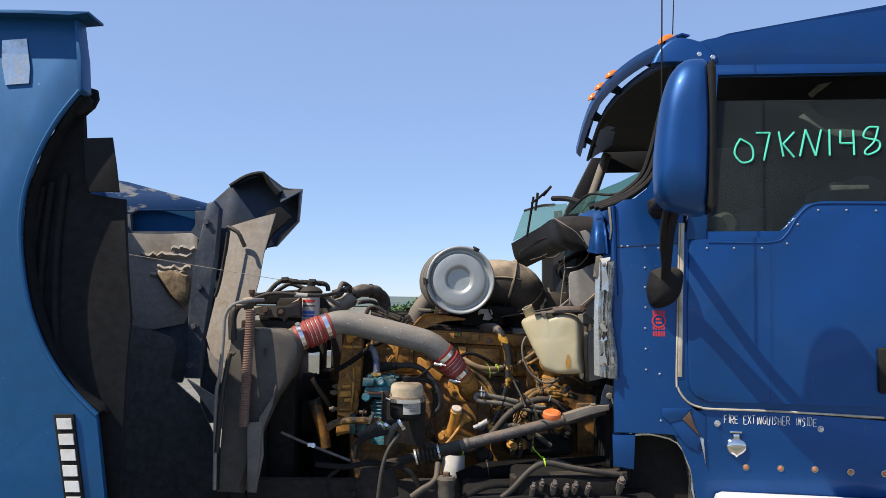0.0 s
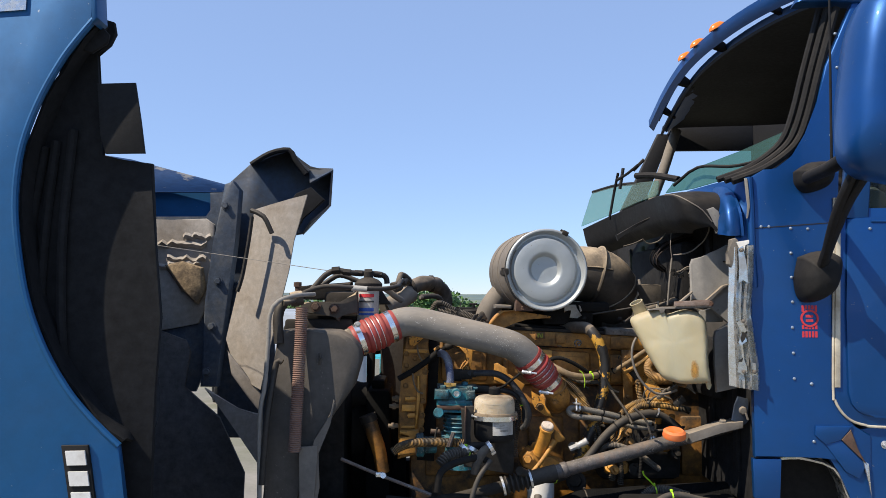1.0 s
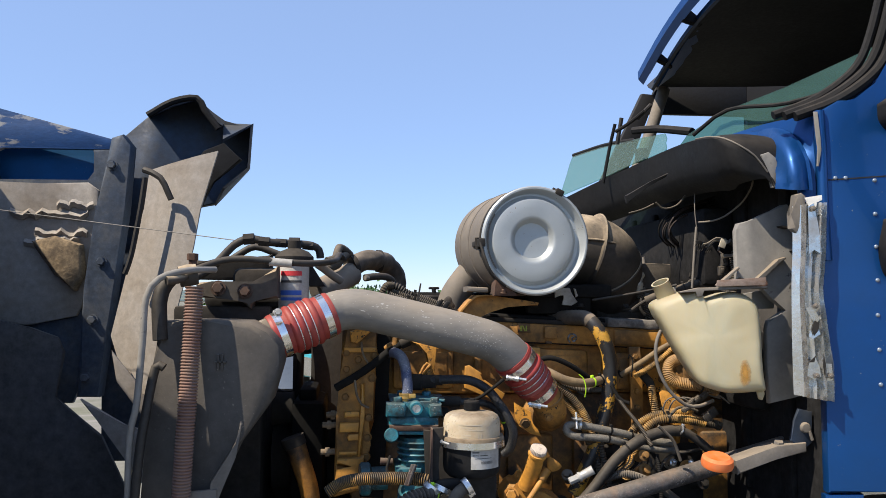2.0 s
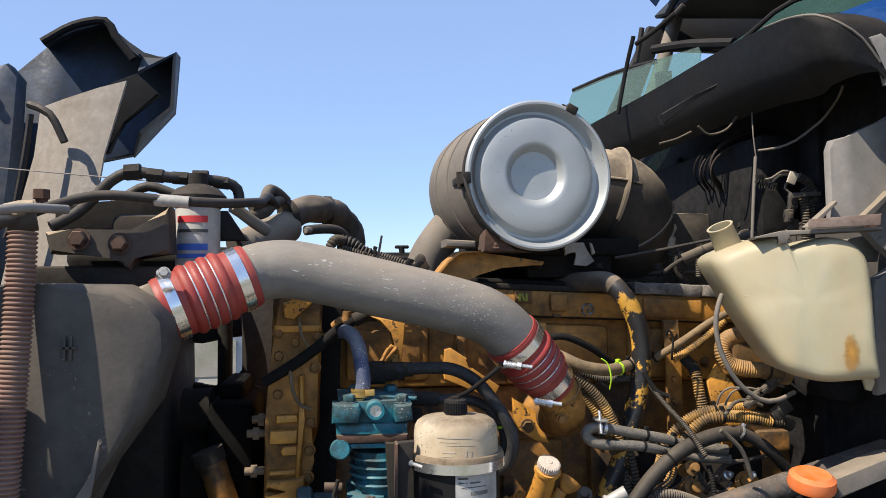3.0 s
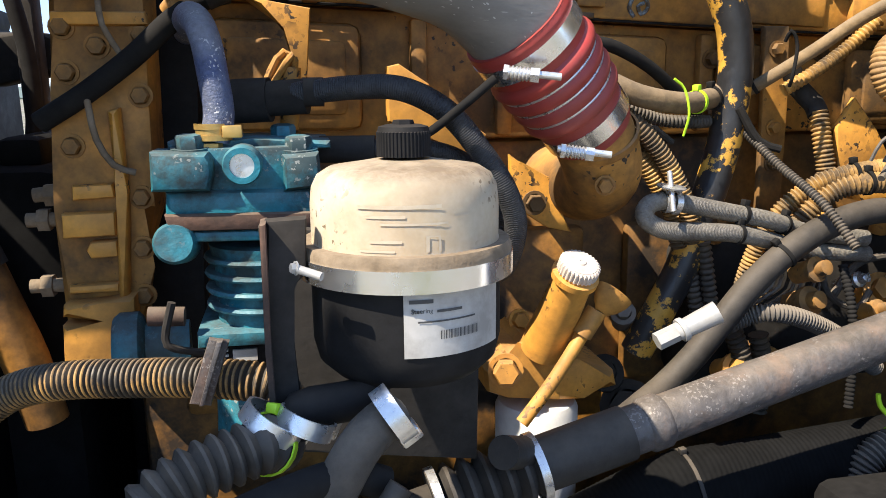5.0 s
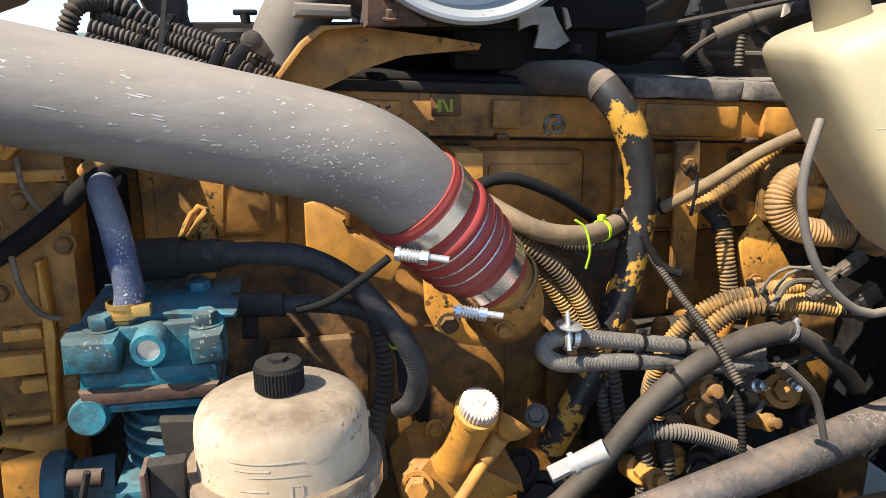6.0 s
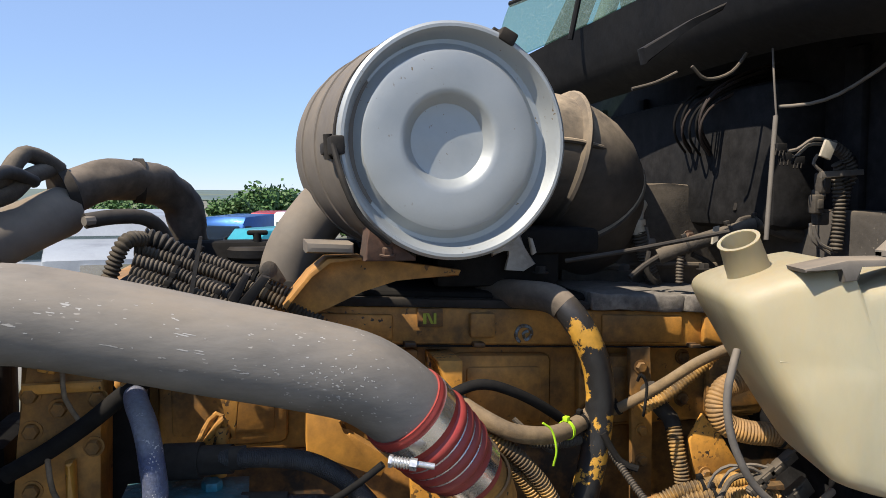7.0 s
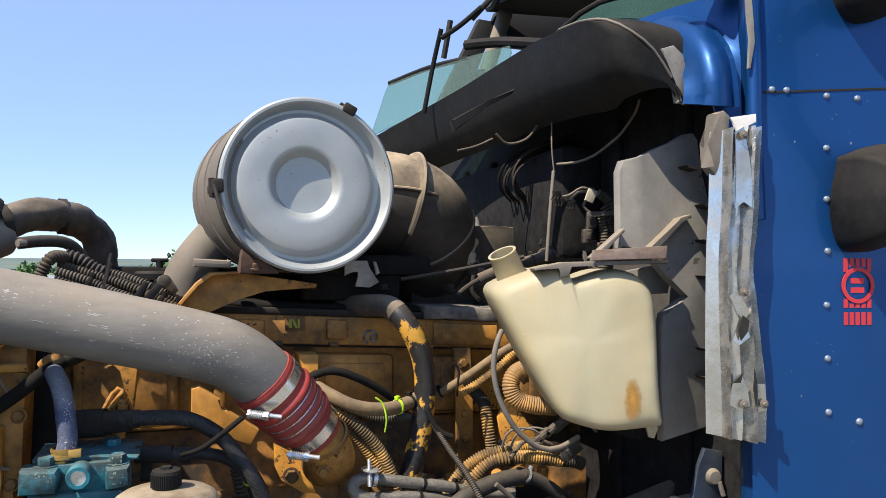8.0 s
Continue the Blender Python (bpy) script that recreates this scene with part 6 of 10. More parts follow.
box(bm, -0.40, 0.86, 3.585, 4.2, 1.30, 1.464, 0.008)
hd = part("cylinder_head", bm, "yellow_dirty", eng, "grimy yellow cylinder head")
# shallow rounded side covers with a rim, standing off the head
for x0, x1, z0, z1 in ((-0.30, -0.12, 1.315, 1.445), (0.125, 0.285, 1.305, 1.448), (0.36, 0.43, 1.31, 1.445), (0.56, 0.70, 1.31, 1.445)):
    bm = bmesh.new()
    box(bm, x0, x1, 3.566, 3.59, z0, z1, 0.014)
    box(bm, x0 + 0.018, x1 - 0.018, 3.560, 3.58, z0 + 0.018, z1 - 0.02, 0.010)
    part("side_cover", bm, "yellow_dirty", hd, "smooth grimy yellow side cover")
bm = bmesh.new()
slab(bm, [(0.085, 1.452), (0.122, 1.452), (0.122, 1.36), (0.114, 1.36)], 3.50, 3.586, None, 0.002)
slab(bm, [(0.085, 1.452), (0.122, 1.452), (0.118, 1.30), (0.086, 1.38)], 3.574, 3.587, None, 0.003)
part("head_gusset", bm, "yellow", hd, "bright yellow three-sided gusset")
for k, x in enumerate((-0.34, -0.06, 0.05, 0.33)):
    bm = bmesh.new()
    box(bm, x, x + 0.022, 3.568, 3.587, 1.305, 1.455, 0.006)
    part("head_rib", bm, "yellow_dirty", hd)
bolts("head_bolt", hd, [(0.345, 3.567, 1.40), (0.345, 3.567, 1.335), (-0.05, 3.567, 1.33), (0.52, 3.584, 1.41), (0.52, 3.584, 1.34)], (0, -1, 0), 0.0095, "block")
bm = bmesh.new()
box(bm, -0.38, 0.86, 3.555, 4.2, 1.466, 1.545, 0.006)
rb = part("rocker_base", bm, "yellow_dirty", eng)
for x0, x1, z0, z1, d in ((-0.33, -0.22, 1.478, 1.53, 0.010), (-0.10, 0.03, 1.478, 1.53, 0.008), (0.145, 0.185, 1.484, 1.536, 0.013), (0.36, 0.50, 1.474, 1.536, 0.007), (0.535, 0.62, 1.474, 1.536, 0.012), (0.66, 0.8, 1.474, 1.536, 0.007)):
    bm = bmesh.new()
    box(bm, x0, x1, 3.556 - d, 3.558, z0, z1, 0.005)
    part("raised_panel", bm, "yellow_dirty", rb)
for x in (-0.19, 0.045, 0.15, 0.34, 0.51, 0.635):
    bm = bmesh.new()
    box(bm, x, x + 0.018, 3.540, 3.558, 1.464, 1.474, 0.002)
    part("joint_lug", bm, "block", rb, "small dark lug on the joint")
bm = bmesh.new()
crooked = [Vector((-0.38 + 0.02 * k, 3.5535, 1.4645 + 0.0012 * noise.noise(Vector((k * 0.6, 0, 0))))) for k in range(63)]
sweep(bm, crooked, lambda d: 0.0022, 6)
part("joint_line", bm, "pitch", rb, "oily black joint line")
# chalk scribble
bm = bmesh.new()
tube([(0.226, 3.5525, 1.452), (0.219, 3.5525, 1.463), (0.226, 3.5525, 1.476), (0.240, 3.5525, 1.475), (0.245, 3.5525, 1.464), (0.236, 3.5525, 1.455), (0.231, 3.5525, 1.465), (0.239, 3.5525, 1.469)], 0.0026, 6, 0.004, bm)
part("chalk_mark", bm, "chalk", rb, "pale blue chalk scribble")
bm = bmesh.new()
slab(bm, [(0.066, 1.509), (0.104, 1.507), (0.105, 1.481), (0.067, 1.482)], 3.549, 3.556, None, 0.001)
stamped = part("cast_plate", bm, "block", rb, "small dark stamped plate")
for poly in ([(0.074, 1.502), (0.079, 1.502), (0.079, 1.486), (0.074, 1.486)], [(0.079, 1.502), (0.083, 1.502), (0.090, 1.486), (0.086, 1.486)], [(0.090, 1.502), (0.094, 1.502), (0.094, 1.486), (0.090, 1.486)]):
    bm = bmesh.new()
    slab(bm, poly, 3.5475, 3.5495, None)
    part("stamped_stroke", bm, "lime_dull", stamped, "dull yellow-green stroke")
bm = bmesh.new()
box(bm, -0.37, 0.34, 3.55, 4.22, 1.545, 1.563, 0.004)
part("cover_flange", bm, "soot", eng, "sooty valve cover flange")
bm = bmesh.new()
for x0, x1, y in ((0.34, 0.50, 3.546), (0.50, 0.63, 3.541), (0.63, 0.86, 3.547)):
    box(bm, x0, x1, y, 4.22, 1.545, 1.583, 0.005)
bmesh.ops.subdivide_edges(bm, edges=[e for e in bm.edges if e.calc_length() > 0.03], cuts=6, use_grid_fill=True)
crumple(bm, 0.004, 45)
part("cover_flange", bm, "ledge", eng, "dust-caked grey valve cover ledge")
# near-black cover: oil plus the shadow under the air cleaner
bm = bmesh.new()
box(bm, -0.36, 0.85, 3.57, 4.18, 1.557, 1.578, 0.012)
vc = part("valve_cover", bm, "pitch", eng, "dusty dark valve cover")
# the head and rocker train slope gently down toward the firewall
flanges = [ob for ob in eng.children if ob.name.startswith("cover_flange")]
for ob in [hd, rb, vc] + list(hd.children) + [c for c in rb.children if not c.name.startswith(("chalk", "cast"))] + flanges:
    for v in ob.data.vertices:
        drop = -0.0145 - 0.047 * (v.co.x - 0.14)
        share = min(1.0, max(0.0, (v.co.z - 1.30) / 0.1645))
        v.co.z += drop * share - 0.29 * max(0.0, v.co.z - 1.4645)
bolts("cover_bolt", vc, [(-0.3 + k * 0.14, 3.558, 1.557) for k in range(9)], (0, 0, 1), 0.009, "soot")
# front gear cover
bm = bmesh.new()
slab(bm, [(-0.443, 1.518), (-0.382, 1.523), (-0.347, 1.511), (-0.354, 1.242), (-0.378, 1.18), (-0.384, 1.053), (-0.463, 1.035), (-0.459, 1.246), (-0.449, 1.37)], 3.47, 4.3, None, 0.015)
gear = part("gear_cover", bm, "yellow_dirty", eng, "grimy yellow front gear cover")
# bosses take the brighter yellow as the cover's sunlit bits, the rest grimy and shaded
for poly, y0, y1 in (([(-0.424, 1.49), (-0.402, 1.494), (-0.369, 1.516), (-0.365, 1.49), (-0.403, 1.456), (-0.421, 1.46)], 3.455, 3.472), ([(-0.393, 1.346), (-0.382, 1.349), (-0.381, 1.262), (-0.39, 1.146), (-0.4, 1.147), (-0.393, 1.247)], 3.452, 3.472),
                     ([(-0.436, 1.27), (-0.396, 1.271), (-0.394, 1.256), (-0.437, 1.254)], 3.455, 3.472), ([(-0.448, 1.241), (-0.395, 1.242), (-0.396, 1.216), (-0.449, 1.215)], 3.45, 3.472), ([(-0.423, 1.21), (-0.396, 1.211), (-0.396, 1.193), (-0.424, 1.192), (-0.428, 1.201)], 3.452, 3.472),
                     ([(-0.449, 1.163), (-0.399, 1.164), (-0.399, 1.154), (-0.45, 1.154)], 3.455, 3.472), ([(-0.453, 1.146), (-0.412, 1.147), (-0.381, 1.152), (-0.384, 1.067), (-0.46, 1.056), (-0.456, 1.124), (-0.41, 1.122), (-0.41, 1.132), (-0.455, 1.133)], 3.44, 3.472), ([(-0.441, 1.445), (-0.349, 1.445), (-0.347, 1.431), (-0.441, 1.431)], 3.46, 3.472)):
    bm = bmesh.new()
    slab(bm, poly, y0, y1, None, 0.005)
    part("cover_boss", bm, "yellow", gear)
bolts("cover_bolt", gear, [(x, 3.47, z) for x, z in [(-0.432, 1.43), (-0.432, 1.385), (-0.356, 1.422), (-0.362, 1.361), (-0.37, 1.254), (-0.373, 1.199), (-0.376, 1.146), (-0.434, 1.31), (-0.4, 1.411)]], (0, -1, 0), 0.0095, "yellow_dirty")
bm = bmesh.new()
tube([(-0.412, 3.452, 1.372), (-0.407, 3.44, 1.347), (-0.403, 3.44, 1.318), (-0.389, 3.44, 1.292), (-0.369, 3.444, 1.283)], 0.0034, 10, 0.02, bm)
tube([(-0.392, 3.455, 1.46), (-0.388, 3.445, 1.43), (-0.372, 3.445, 1.40)], 0.003, 10, 0.02, bm)
part("cover_pipe", bm, "grime", gear, "thin grimy sensor line")
for (x0, z0), (x1, z1) in ([(-0.496, 1.229), (-0.456, 1.229)], [(-0.5, 1.155), (-0.459, 1.155)], [(-0.486, 1.256), (-0.452, 1.259)]):
    bm = bmesh.new()
    rod(bm, (x0, 3.5, z0), (x1, 3.5, z1), 0.008, 12)
    lathe(bm, [(0, 0), (0.013, 0), (0.013, 0.012), (0, 0.012)], aim((x0 + 0.012, 3.5, z0), (1, 0, 0)), 6)
    part("side_stud", bm, "grime", gear, "grimy side stud")
# added black slab: stands for the shaded gap between gear cover and block
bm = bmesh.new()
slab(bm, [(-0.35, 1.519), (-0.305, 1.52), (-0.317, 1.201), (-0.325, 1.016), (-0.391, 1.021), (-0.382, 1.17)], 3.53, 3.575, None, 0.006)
part("recess_plate", bm, "pitch", gear, "black plate added for the dark gap beside the gear cover")
# belt drive at the front of the engine, deep shade put into its colour, with a gap beside it
drive = thing("belt_drive", (-0.54, 3.75, 0.72), "oily black belt drive housing, deep shade put into its colour", "belt drive")
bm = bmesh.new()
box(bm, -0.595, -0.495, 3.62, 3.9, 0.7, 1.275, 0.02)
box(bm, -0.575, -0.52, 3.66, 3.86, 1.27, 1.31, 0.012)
part("housing", bm, "shadedblack", drive)
bm = bmesh.new()
box(bm, -0.612, -0.578, 3.9, 3.935, 0.72, 1.62, 0.006)
part("post", bm, "soot", drive)
bm = bmesh.new()
box(bm, -0.553, -0.44, 3.905, 3.93, 0.72, 1.50, 0.006)
part("post", bm, "soot", drive)
bm = bmesh.new()
slab(bm, [(-0.70, 1.462), (-0.655, 1.464), (-0.60, 1.452), (-0.56, 1.45), (-0.55, 1.40), (-0.60, 1.385), (-0.66, 1.37), (-0.72, 1.38)], 3.94, 3.97, None, 0.01)
slab(bm, [(-0.72, 1.275), (-0.65, 1.285), (-0.60, 1.26), (-0.55, 1.30), (-0.52, 1.20), (-0.55, 0.8), (-0.72, 0.8)], 3.94, 3.97, None, 0.01)
crumple(bm, 0.02, 18)
part("guard_plate", bm, "soot", drive, "bent black guard plate")
bm = bmesh.new()
tube([(-0.63, 3.88, 1.60), (-0.60, 3.87, 1.50), (-0.585, 3.87, 1.38), (-0.60, 3.87, 1.26), (-0.64, 3.88, 1.18)], 0.012, 10, 0.02, bm)
part("belt_strand", bm, "pitch", drive, "black belt strand")
for y, z, r in ((3.75, 1.1, 0.11), (3.68, 1.25, 0.05)):
    bm = bmesh.new()
    lathe(bm, [(0, -0.03), (r, -0.03), (r * 0.94, -0.01), (r * 0.94, 0.01), (r, 0.03), (0, 0.03)], aim((-0.62, y, z), (1, 0, 0)), 28)
    part("pulley", bm, "pitch", drive)
# yellow oil fill tube at the front
bm = bmesh.new()
sweep(bm, spline([(-0.575, 3.56, 1.165), (-0.556, 3.56, 1.11), (-0.536, 3.56, 1.05), (-0.52, 3.56, 0.97)], 0.02), lambda s: 0.029 - 0.02 * s, 20)
bt = solo("breather_tube", bm, "block", "grimy yellow breather tube with black cap", "tube")
bm = bmesh.new()
rod(bm, (-0.583, 3.56, 1.187), (-0.574, 3.56, 1.161), 0.033, 20)
part("cap", bm, "soot", bt, "black rubber cap")

# ---- charge-air pipe with red sleeves ----
pipe = thing("charge_air_pipe", (-0.238, 3.28, 1.505), "scratched grey charge-air pipe with red silicone sleeves", "pipe")
sl0, sl1 = Vector((-0.612, 3.262, 1.482)), Vector((-0.468, 3.300, 1.543))
sr0, sr1 = Vector((0.004, 3.336, 1.427)), Vector((0.103, 3.376, 1.320))
PIPE = [sl0.lerp(sl1, 0.6), sl0.lerp(sl1, 0.95), (-0.448, 3.308, 1.550), (-0.395, 3.310, 1.552), (-0.291, 3.311, 1.530), (-0.203, 3.311, 1.509), (-0.105, 3.316, 1.485), (-0.045, 3.322, 1.465), tuple(sr0.lerp(sr1, -0.06)), tuple(sr0.lerp(sr1, 0.3))]
body = spline(PIPE, 0.012)
PR = 0.0520
bm = bmesh.new()
sweep(bm, body, PR, 36)
pipe_body = part("pipe_body", bm, "greypipe", pipe)
# pale chips in the paint, clustered before the lower sleeve, and a few scratches
bm = bmesh.new()
chip = random.Random(17)


def flake(at, angle, long, wide):
    """A flat irregular chip on the pipe's skin; angle is measured upward from the side that faces the yard."""
    k = min(range(1, len(body) - 1), key=lambda i: abs(body[i].x - at))
    way = (body[k + 1] - body[k - 1]).normalized()
    out = Vector((0, -math.cos(angle), math.sin(angle)))
    out = (out - way * out.dot(way)).normalized()
    side = way.cross(out)
    c = body[k] + way * chip.uniform(-0.006, 0.006)
    n = 6
    ring = []
    for j in range(n):
        a = 2 * math.pi * j / n
        u, v = long * math.cos(a) * chip.uniform(0.5, 1.1), wide * math.sin(a) * chip.uniform(0.5, 1.1)
        d = out * math.cos(v / PR) + side * math.sin(v / PR)
        ring.append(bm.verts.new(c + way * u + d * (PR + 0.0001)))
    bm.faces.new(ring)


for k in range(150):
    flake(chip.gauss(-0.085, 0.034), chip.gauss(-0.10, 0.42), chip.uniform(0.0007, 0.0022), chip.uniform(0.0004, 0.0011))
for k in range(60):
    flake(chip.uniform(-0.42, -0.05), chip.uniform(-0.5, 0.9), chip.uniform(0.0008, 0.0028), chip.uniform(0.0004, 0.001))
for at, angle, long in ((-0.235, 0.35, 0.012), (-0.222, 0.05, 0.010), (-0.36, 0.3, 0.009), (-0.33, 0.5, 0.008), (-0.30, -0.1, 0.007), (-0.18, -0.2, 0.006), (-0.39, 0.0, 0.008)):
    for k in range(3):
        flake(at + chip.uniform(-0.012, 0.012), angle + chip.uniform(-0.05, 0.05), long * chip.uniform(0.4, 1.0), 0.0007)
tagged(part("chipped_paint", bm, "bare", pipe_body), "pale chips in the grey paint", kind="stuff")


def sleeve(c0, c1, label, end=1.0):
    """A hump hose with rings and clamp bands; end is its far radius as a share of the near one."""
    c0, c1 = Vector(c0), Vector(c1)
    n, w = (c1 - c0).length, (c1 - c0).normalized()
    size = lambda f: (PR + 0.0045) * (1 + (end - 1) * f)
    prof = []
    for k in range(61):
        f = k / 60
        bulge = 0.006 * abs(math.sin((f - 0.27) / 0.46 * math.pi * 4)) ** 0.6 if 0.27 < f < 0.73 else 0.0
        lip = -0.0015 if f < 0.02 or f > 0.98 else 0.0
        prof.append((size(f) + bulge + lip, f * n))
    bm = bmesh.new()
    lathe(bm, [(size(0) - 0.006, 0)] + prof + [(size(1) - 0.006, n)], aim(c0, w), 44)
    s = part("sleeve", bm, "red", pipe, label)
    for f in (0.385, 0.5, 0.615):
        bm = bmesh.new()
        q = aim(c0 + w * n * f, w)
        lathe(bm, [(size(f) + 0.0015 + 0.0016 * math.cos(a), 0.0016 * math.sin(a)) for a in [2 * math.pi * k / 8 for k in range(9)]], q, 44)
        part("ring", bm, "steel", s, "thin steel ring")
    for f in (0.14, 0.86):
        bm = bmesh.new()
        band(bm, (c0 + w * n * f, w), size(f), 0.018, 0.0018, 48)
        part("clamp_band", bm, "polish", s, "bright steel clamp band")
    return w


sleeve(sl0, sl1, "red silicone hump sleeve on the cooler outlet")
sleeve(sr0, sr1, "red silicone reducing sleeve at the engine inlet", 0.80)
bm = bmesh.new()
sweep(bm, [sl0 - (sl1 - sl0).normalized() * 0.05, sl0.lerp(sl1, 0.3)], PR, 30)
part("inlet_stub", bm, "greypipe", pipe)
# T-bolts
for a, b, nut in (((-0.029, 3.29, 1.381), (0.029, 3.27, 1.374), (-0.003, 3.28, 1.377)), ((0.021, 3.32, 1.31), (0.092, 3.3, 1.301), (0.063, 3.31, 1.303))):
    bm = bmesh.new()
    rod(bm, Vector(a).lerp(Vector(b), 0.3), b, 0.0036, 10)
    tb = part("clamp_bolt", bm, "steel", pipe, "bright clamp bolt with spring")
    bm = bmesh.new()
    w = (Vector(b) - Vector(a)).normalized()
    c = Vector(nut)
    ribbed([c - w * 0.014, c + w * 0.006], 0.0068, 0.0034, 0.25, 12, bm)
    lathe(bm, [(0, 0), (0.0072, 0), (0.0072, 0.008), (0, 0.008)], aim(c + w * 0.006, w), 6)
    lathe(bm, [(0, 0), (0.0075, 0), (0.0075, 0.004), (0, 0.004)], aim(c - w * 0.018, w), 6)
    part("spring", bm, "steel", tb)
bm = bmesh.new()
rod(bm, (-0.606, 3.203, 1.545), (-0.585, 3.203, 1.543), 0.006, 12)
hexbolt(bm, (-0.594, 3.198, 1.546), (0.2, -1, 0.2), 0.0075)
part("clamp_screw", bm, "palesteel", pipe)
# engine inlet elbow
bm = bmesh.new()
e0 = sr1 + (sr1 - sr0).normalized() * -0.01
sweep(bm, spline([sr0.lerp(sr1, 0.6), e0, e0 + Vector((0.03, 0.03, -0.05)), e0 + Vector((0.035, 0.09, -0.075)), e0 + Vector((0.03, 0.2, -0.08))], 0.012), 0.0435, 30)
elbow_path = [Vector(q) for q in (e0 + Vector((0.012, 0.006, -0.012)), e0 + Vector((0.03, 0.03, -0.05)))]
inlet = solo("inlet_elbow", bm, "yellow_dirty", "grimy yellow inlet elbow below the red sleeve", "elbow")
bm = bmesh.new()
lathe(bm, [(0.0425, -0.005), (0.0455, -0.004), (0.0460, 0.0), (0.0455, 0.004), (0.0425, 0.005)], aim(elbow_path[0], elbow_path[1] - elbow_path[0]), 40)
part("cast_lip", bm, "block", inlet, "oily raised lip")
bm = bmesh.new()
hexbolt(bm, e0 + Vector((0.012, -0.022, -0.062)), (-0.3, -1, -0.1), 0.008)
part("drain_plug", bm, "block", inlet, "oily plug")
fl = thing("inlet_flange", (0.073, 3.47, 1.234), "chipped yellow flange plate with a bolt", "flange")
bm = bmesh.new()
slab(bm, [(0.04, 1.289), (0.053, 1.278), (0.101, 1.255), (0.106, 1.21), (0.119, 1.193), (0.088, 1.2), (0.053, 1.223), (0.042, 1.248)], 3.47, 3.482, None, 0.002)
part("plate", bm, "yellow", fl)
bm = bmesh.new()
p = (0.07, 3.468, 1.231)
hexbolt(bm, (p[0], 3.47, p[2]), (0, -1, 0), 0.011)
part("bolt", bm, "yellow_dirty", fl)

# ---- air cleaner ----
air = thing("air_cleaner", (0.09, 3.6, 1.58), "round zinc-lidded air cleaner with grey dusty canister", "air cleaner")
AX = Vector((0.14, -1.0, 0.0)).normalized()
LC = Vector((0.092, 3.44, 1.745))
LID = Vector((0.05, -1.0, 0.0)).normalized()
q = aim(LC, LID)
RL = 0.152
bm = bmesh.new()
lathe(bm, [(0.0, -0.010), (0.030, -0.0105), (0.046, -0.010), (0.050, -0.0095), (0.060, 0.004), (0.064, 0.0065), (0.070, 0.0072), (0.090, 0.0078), (0.112, 0.0072), (0.117, 0.0055), (0.123, -0.005), (0.128, -0.010), (0.134, -0.010), (0.139, -0.002), (0.143, 0.008), (0.147, 0.0125), (0.151, 0.0125), (RL + 0.003, 0.008), (RL + 0.003, 0.0), (RL - 0.002, -0.012), (RL - 0.006, -0.012)], q, 96)
for v in bm.verts:
    # the pressed face sits a little off the middle of its rim, and the rim is knocked in at the lower side
    out = (v.co - LC).length
    v.co += Vector((-0.006, 0, 0.001)) * max(0.0, min(1.0, (0.141 - out) / 0.012))
    v.co += LID * 0.0012 * noise.noise(v.co * 22) + LID * -0.004 * max(0.0, 1 - (v.co - LC - Vector((0.11, 0, -0.10))).length / 0.05)
part("lid", bm, "zinc", air, "dished zinc-plated lid")
bm = bmesh.new()
lathe(bm, [(RL - 0.004, -0.006), (RL + 0.004, -0.008), (RL + 0.004, -0.03), (RL - 0.004, -0.032)], q, 96)
part("clamp_ring", bm, "soot", air, "dark clamp ring")
bm = bmesh.new()
back = [LC - AX * d for d in (0.02, 0.1, 0.2, 0.34)]
sweep(bm, spline(back, 0.02), lambda s: RL * (0.985 if s < 0.02 else 1.02 if s < 0.27 else max(0.75, 1.02 - (s - 0.27) * 4)), 72)
can2 = part("canister", bm, "canister", air, "grey steel canister")
bm = bmesh.new()
for d in (0.14, 0.23):
    lathe(bm, [(RL * 1.015, -0.006), (RL * 1.035, -0.005), (RL * 1.035, 0.005), (RL * 1.015, 0.006)], aim(LC - AX * d, AX), 72)
part("canister_rib", bm, "canister", can2)
for ang in (183, 63):
    bm = bmesh.new()
    k = q @ Matrix.Rotation(radians(ang - 90), 4, "Z")
    u = Matrix.Rotation(radians(0), 4, "Z")
    box(bm, -0.012, 0.012, RL - 0.006, RL + 0.012, -0.02, 0.016, 0.003, k)
    box(bm, -0.008, 0.008, RL + 0.004, RL + 0.014, -0.075, -0.02, 0.003, k)
    lathe(bm, [(0, -0.016), (0.006, -0.016), (0.006, 0.016), (0, 0.016)], k @ Matrix.Translation((0, RL + 0.01, -0.02)) @ Matrix.Rotation(radians(90), 4, "Y"), 10)
    part("lid_clip", bm, "soot", air, "black over-centre lid clip")
bm = bmesh.new()
tube([(-0.068, 3.42, 1.738), (-0.055, 3.4, 1.686), (-0.035, 3.4, 1.647), (0.002, 3.41, 1.615)], 0.004, 8, bm=bm)
part("clamp_strap", bm, "soot", air)
# outlet elbow, rubber, to the firewall side
bm = bmesh.new()
sweep(bm, spline([(0.064, 3.722, 1.739), (0.203, 3.712, 1.739), (0.3, 3.706, 1.739), (0.359, 3.714, 1.725), (0.396, 3.733, 1.696), (0.412, 3.776, 1.648), (0.415, 3.851, 1.595)], 0.015),
      lambda s: 0.114, 40)
el = part("outlet_elbow", bm, "elbow", air, "dusty black rubber outlet elbow, sunlit top put into its dust colour")
bm = bmesh.new()
lathe(bm, [(0.111, -0.009), (0.123, -0.005), (0.126, 0.0), (0.123, 0.005), (0.111, 0.009)], aim((0.337, 3.708, 1.734), (1, 0.08, -0.25)), 48)
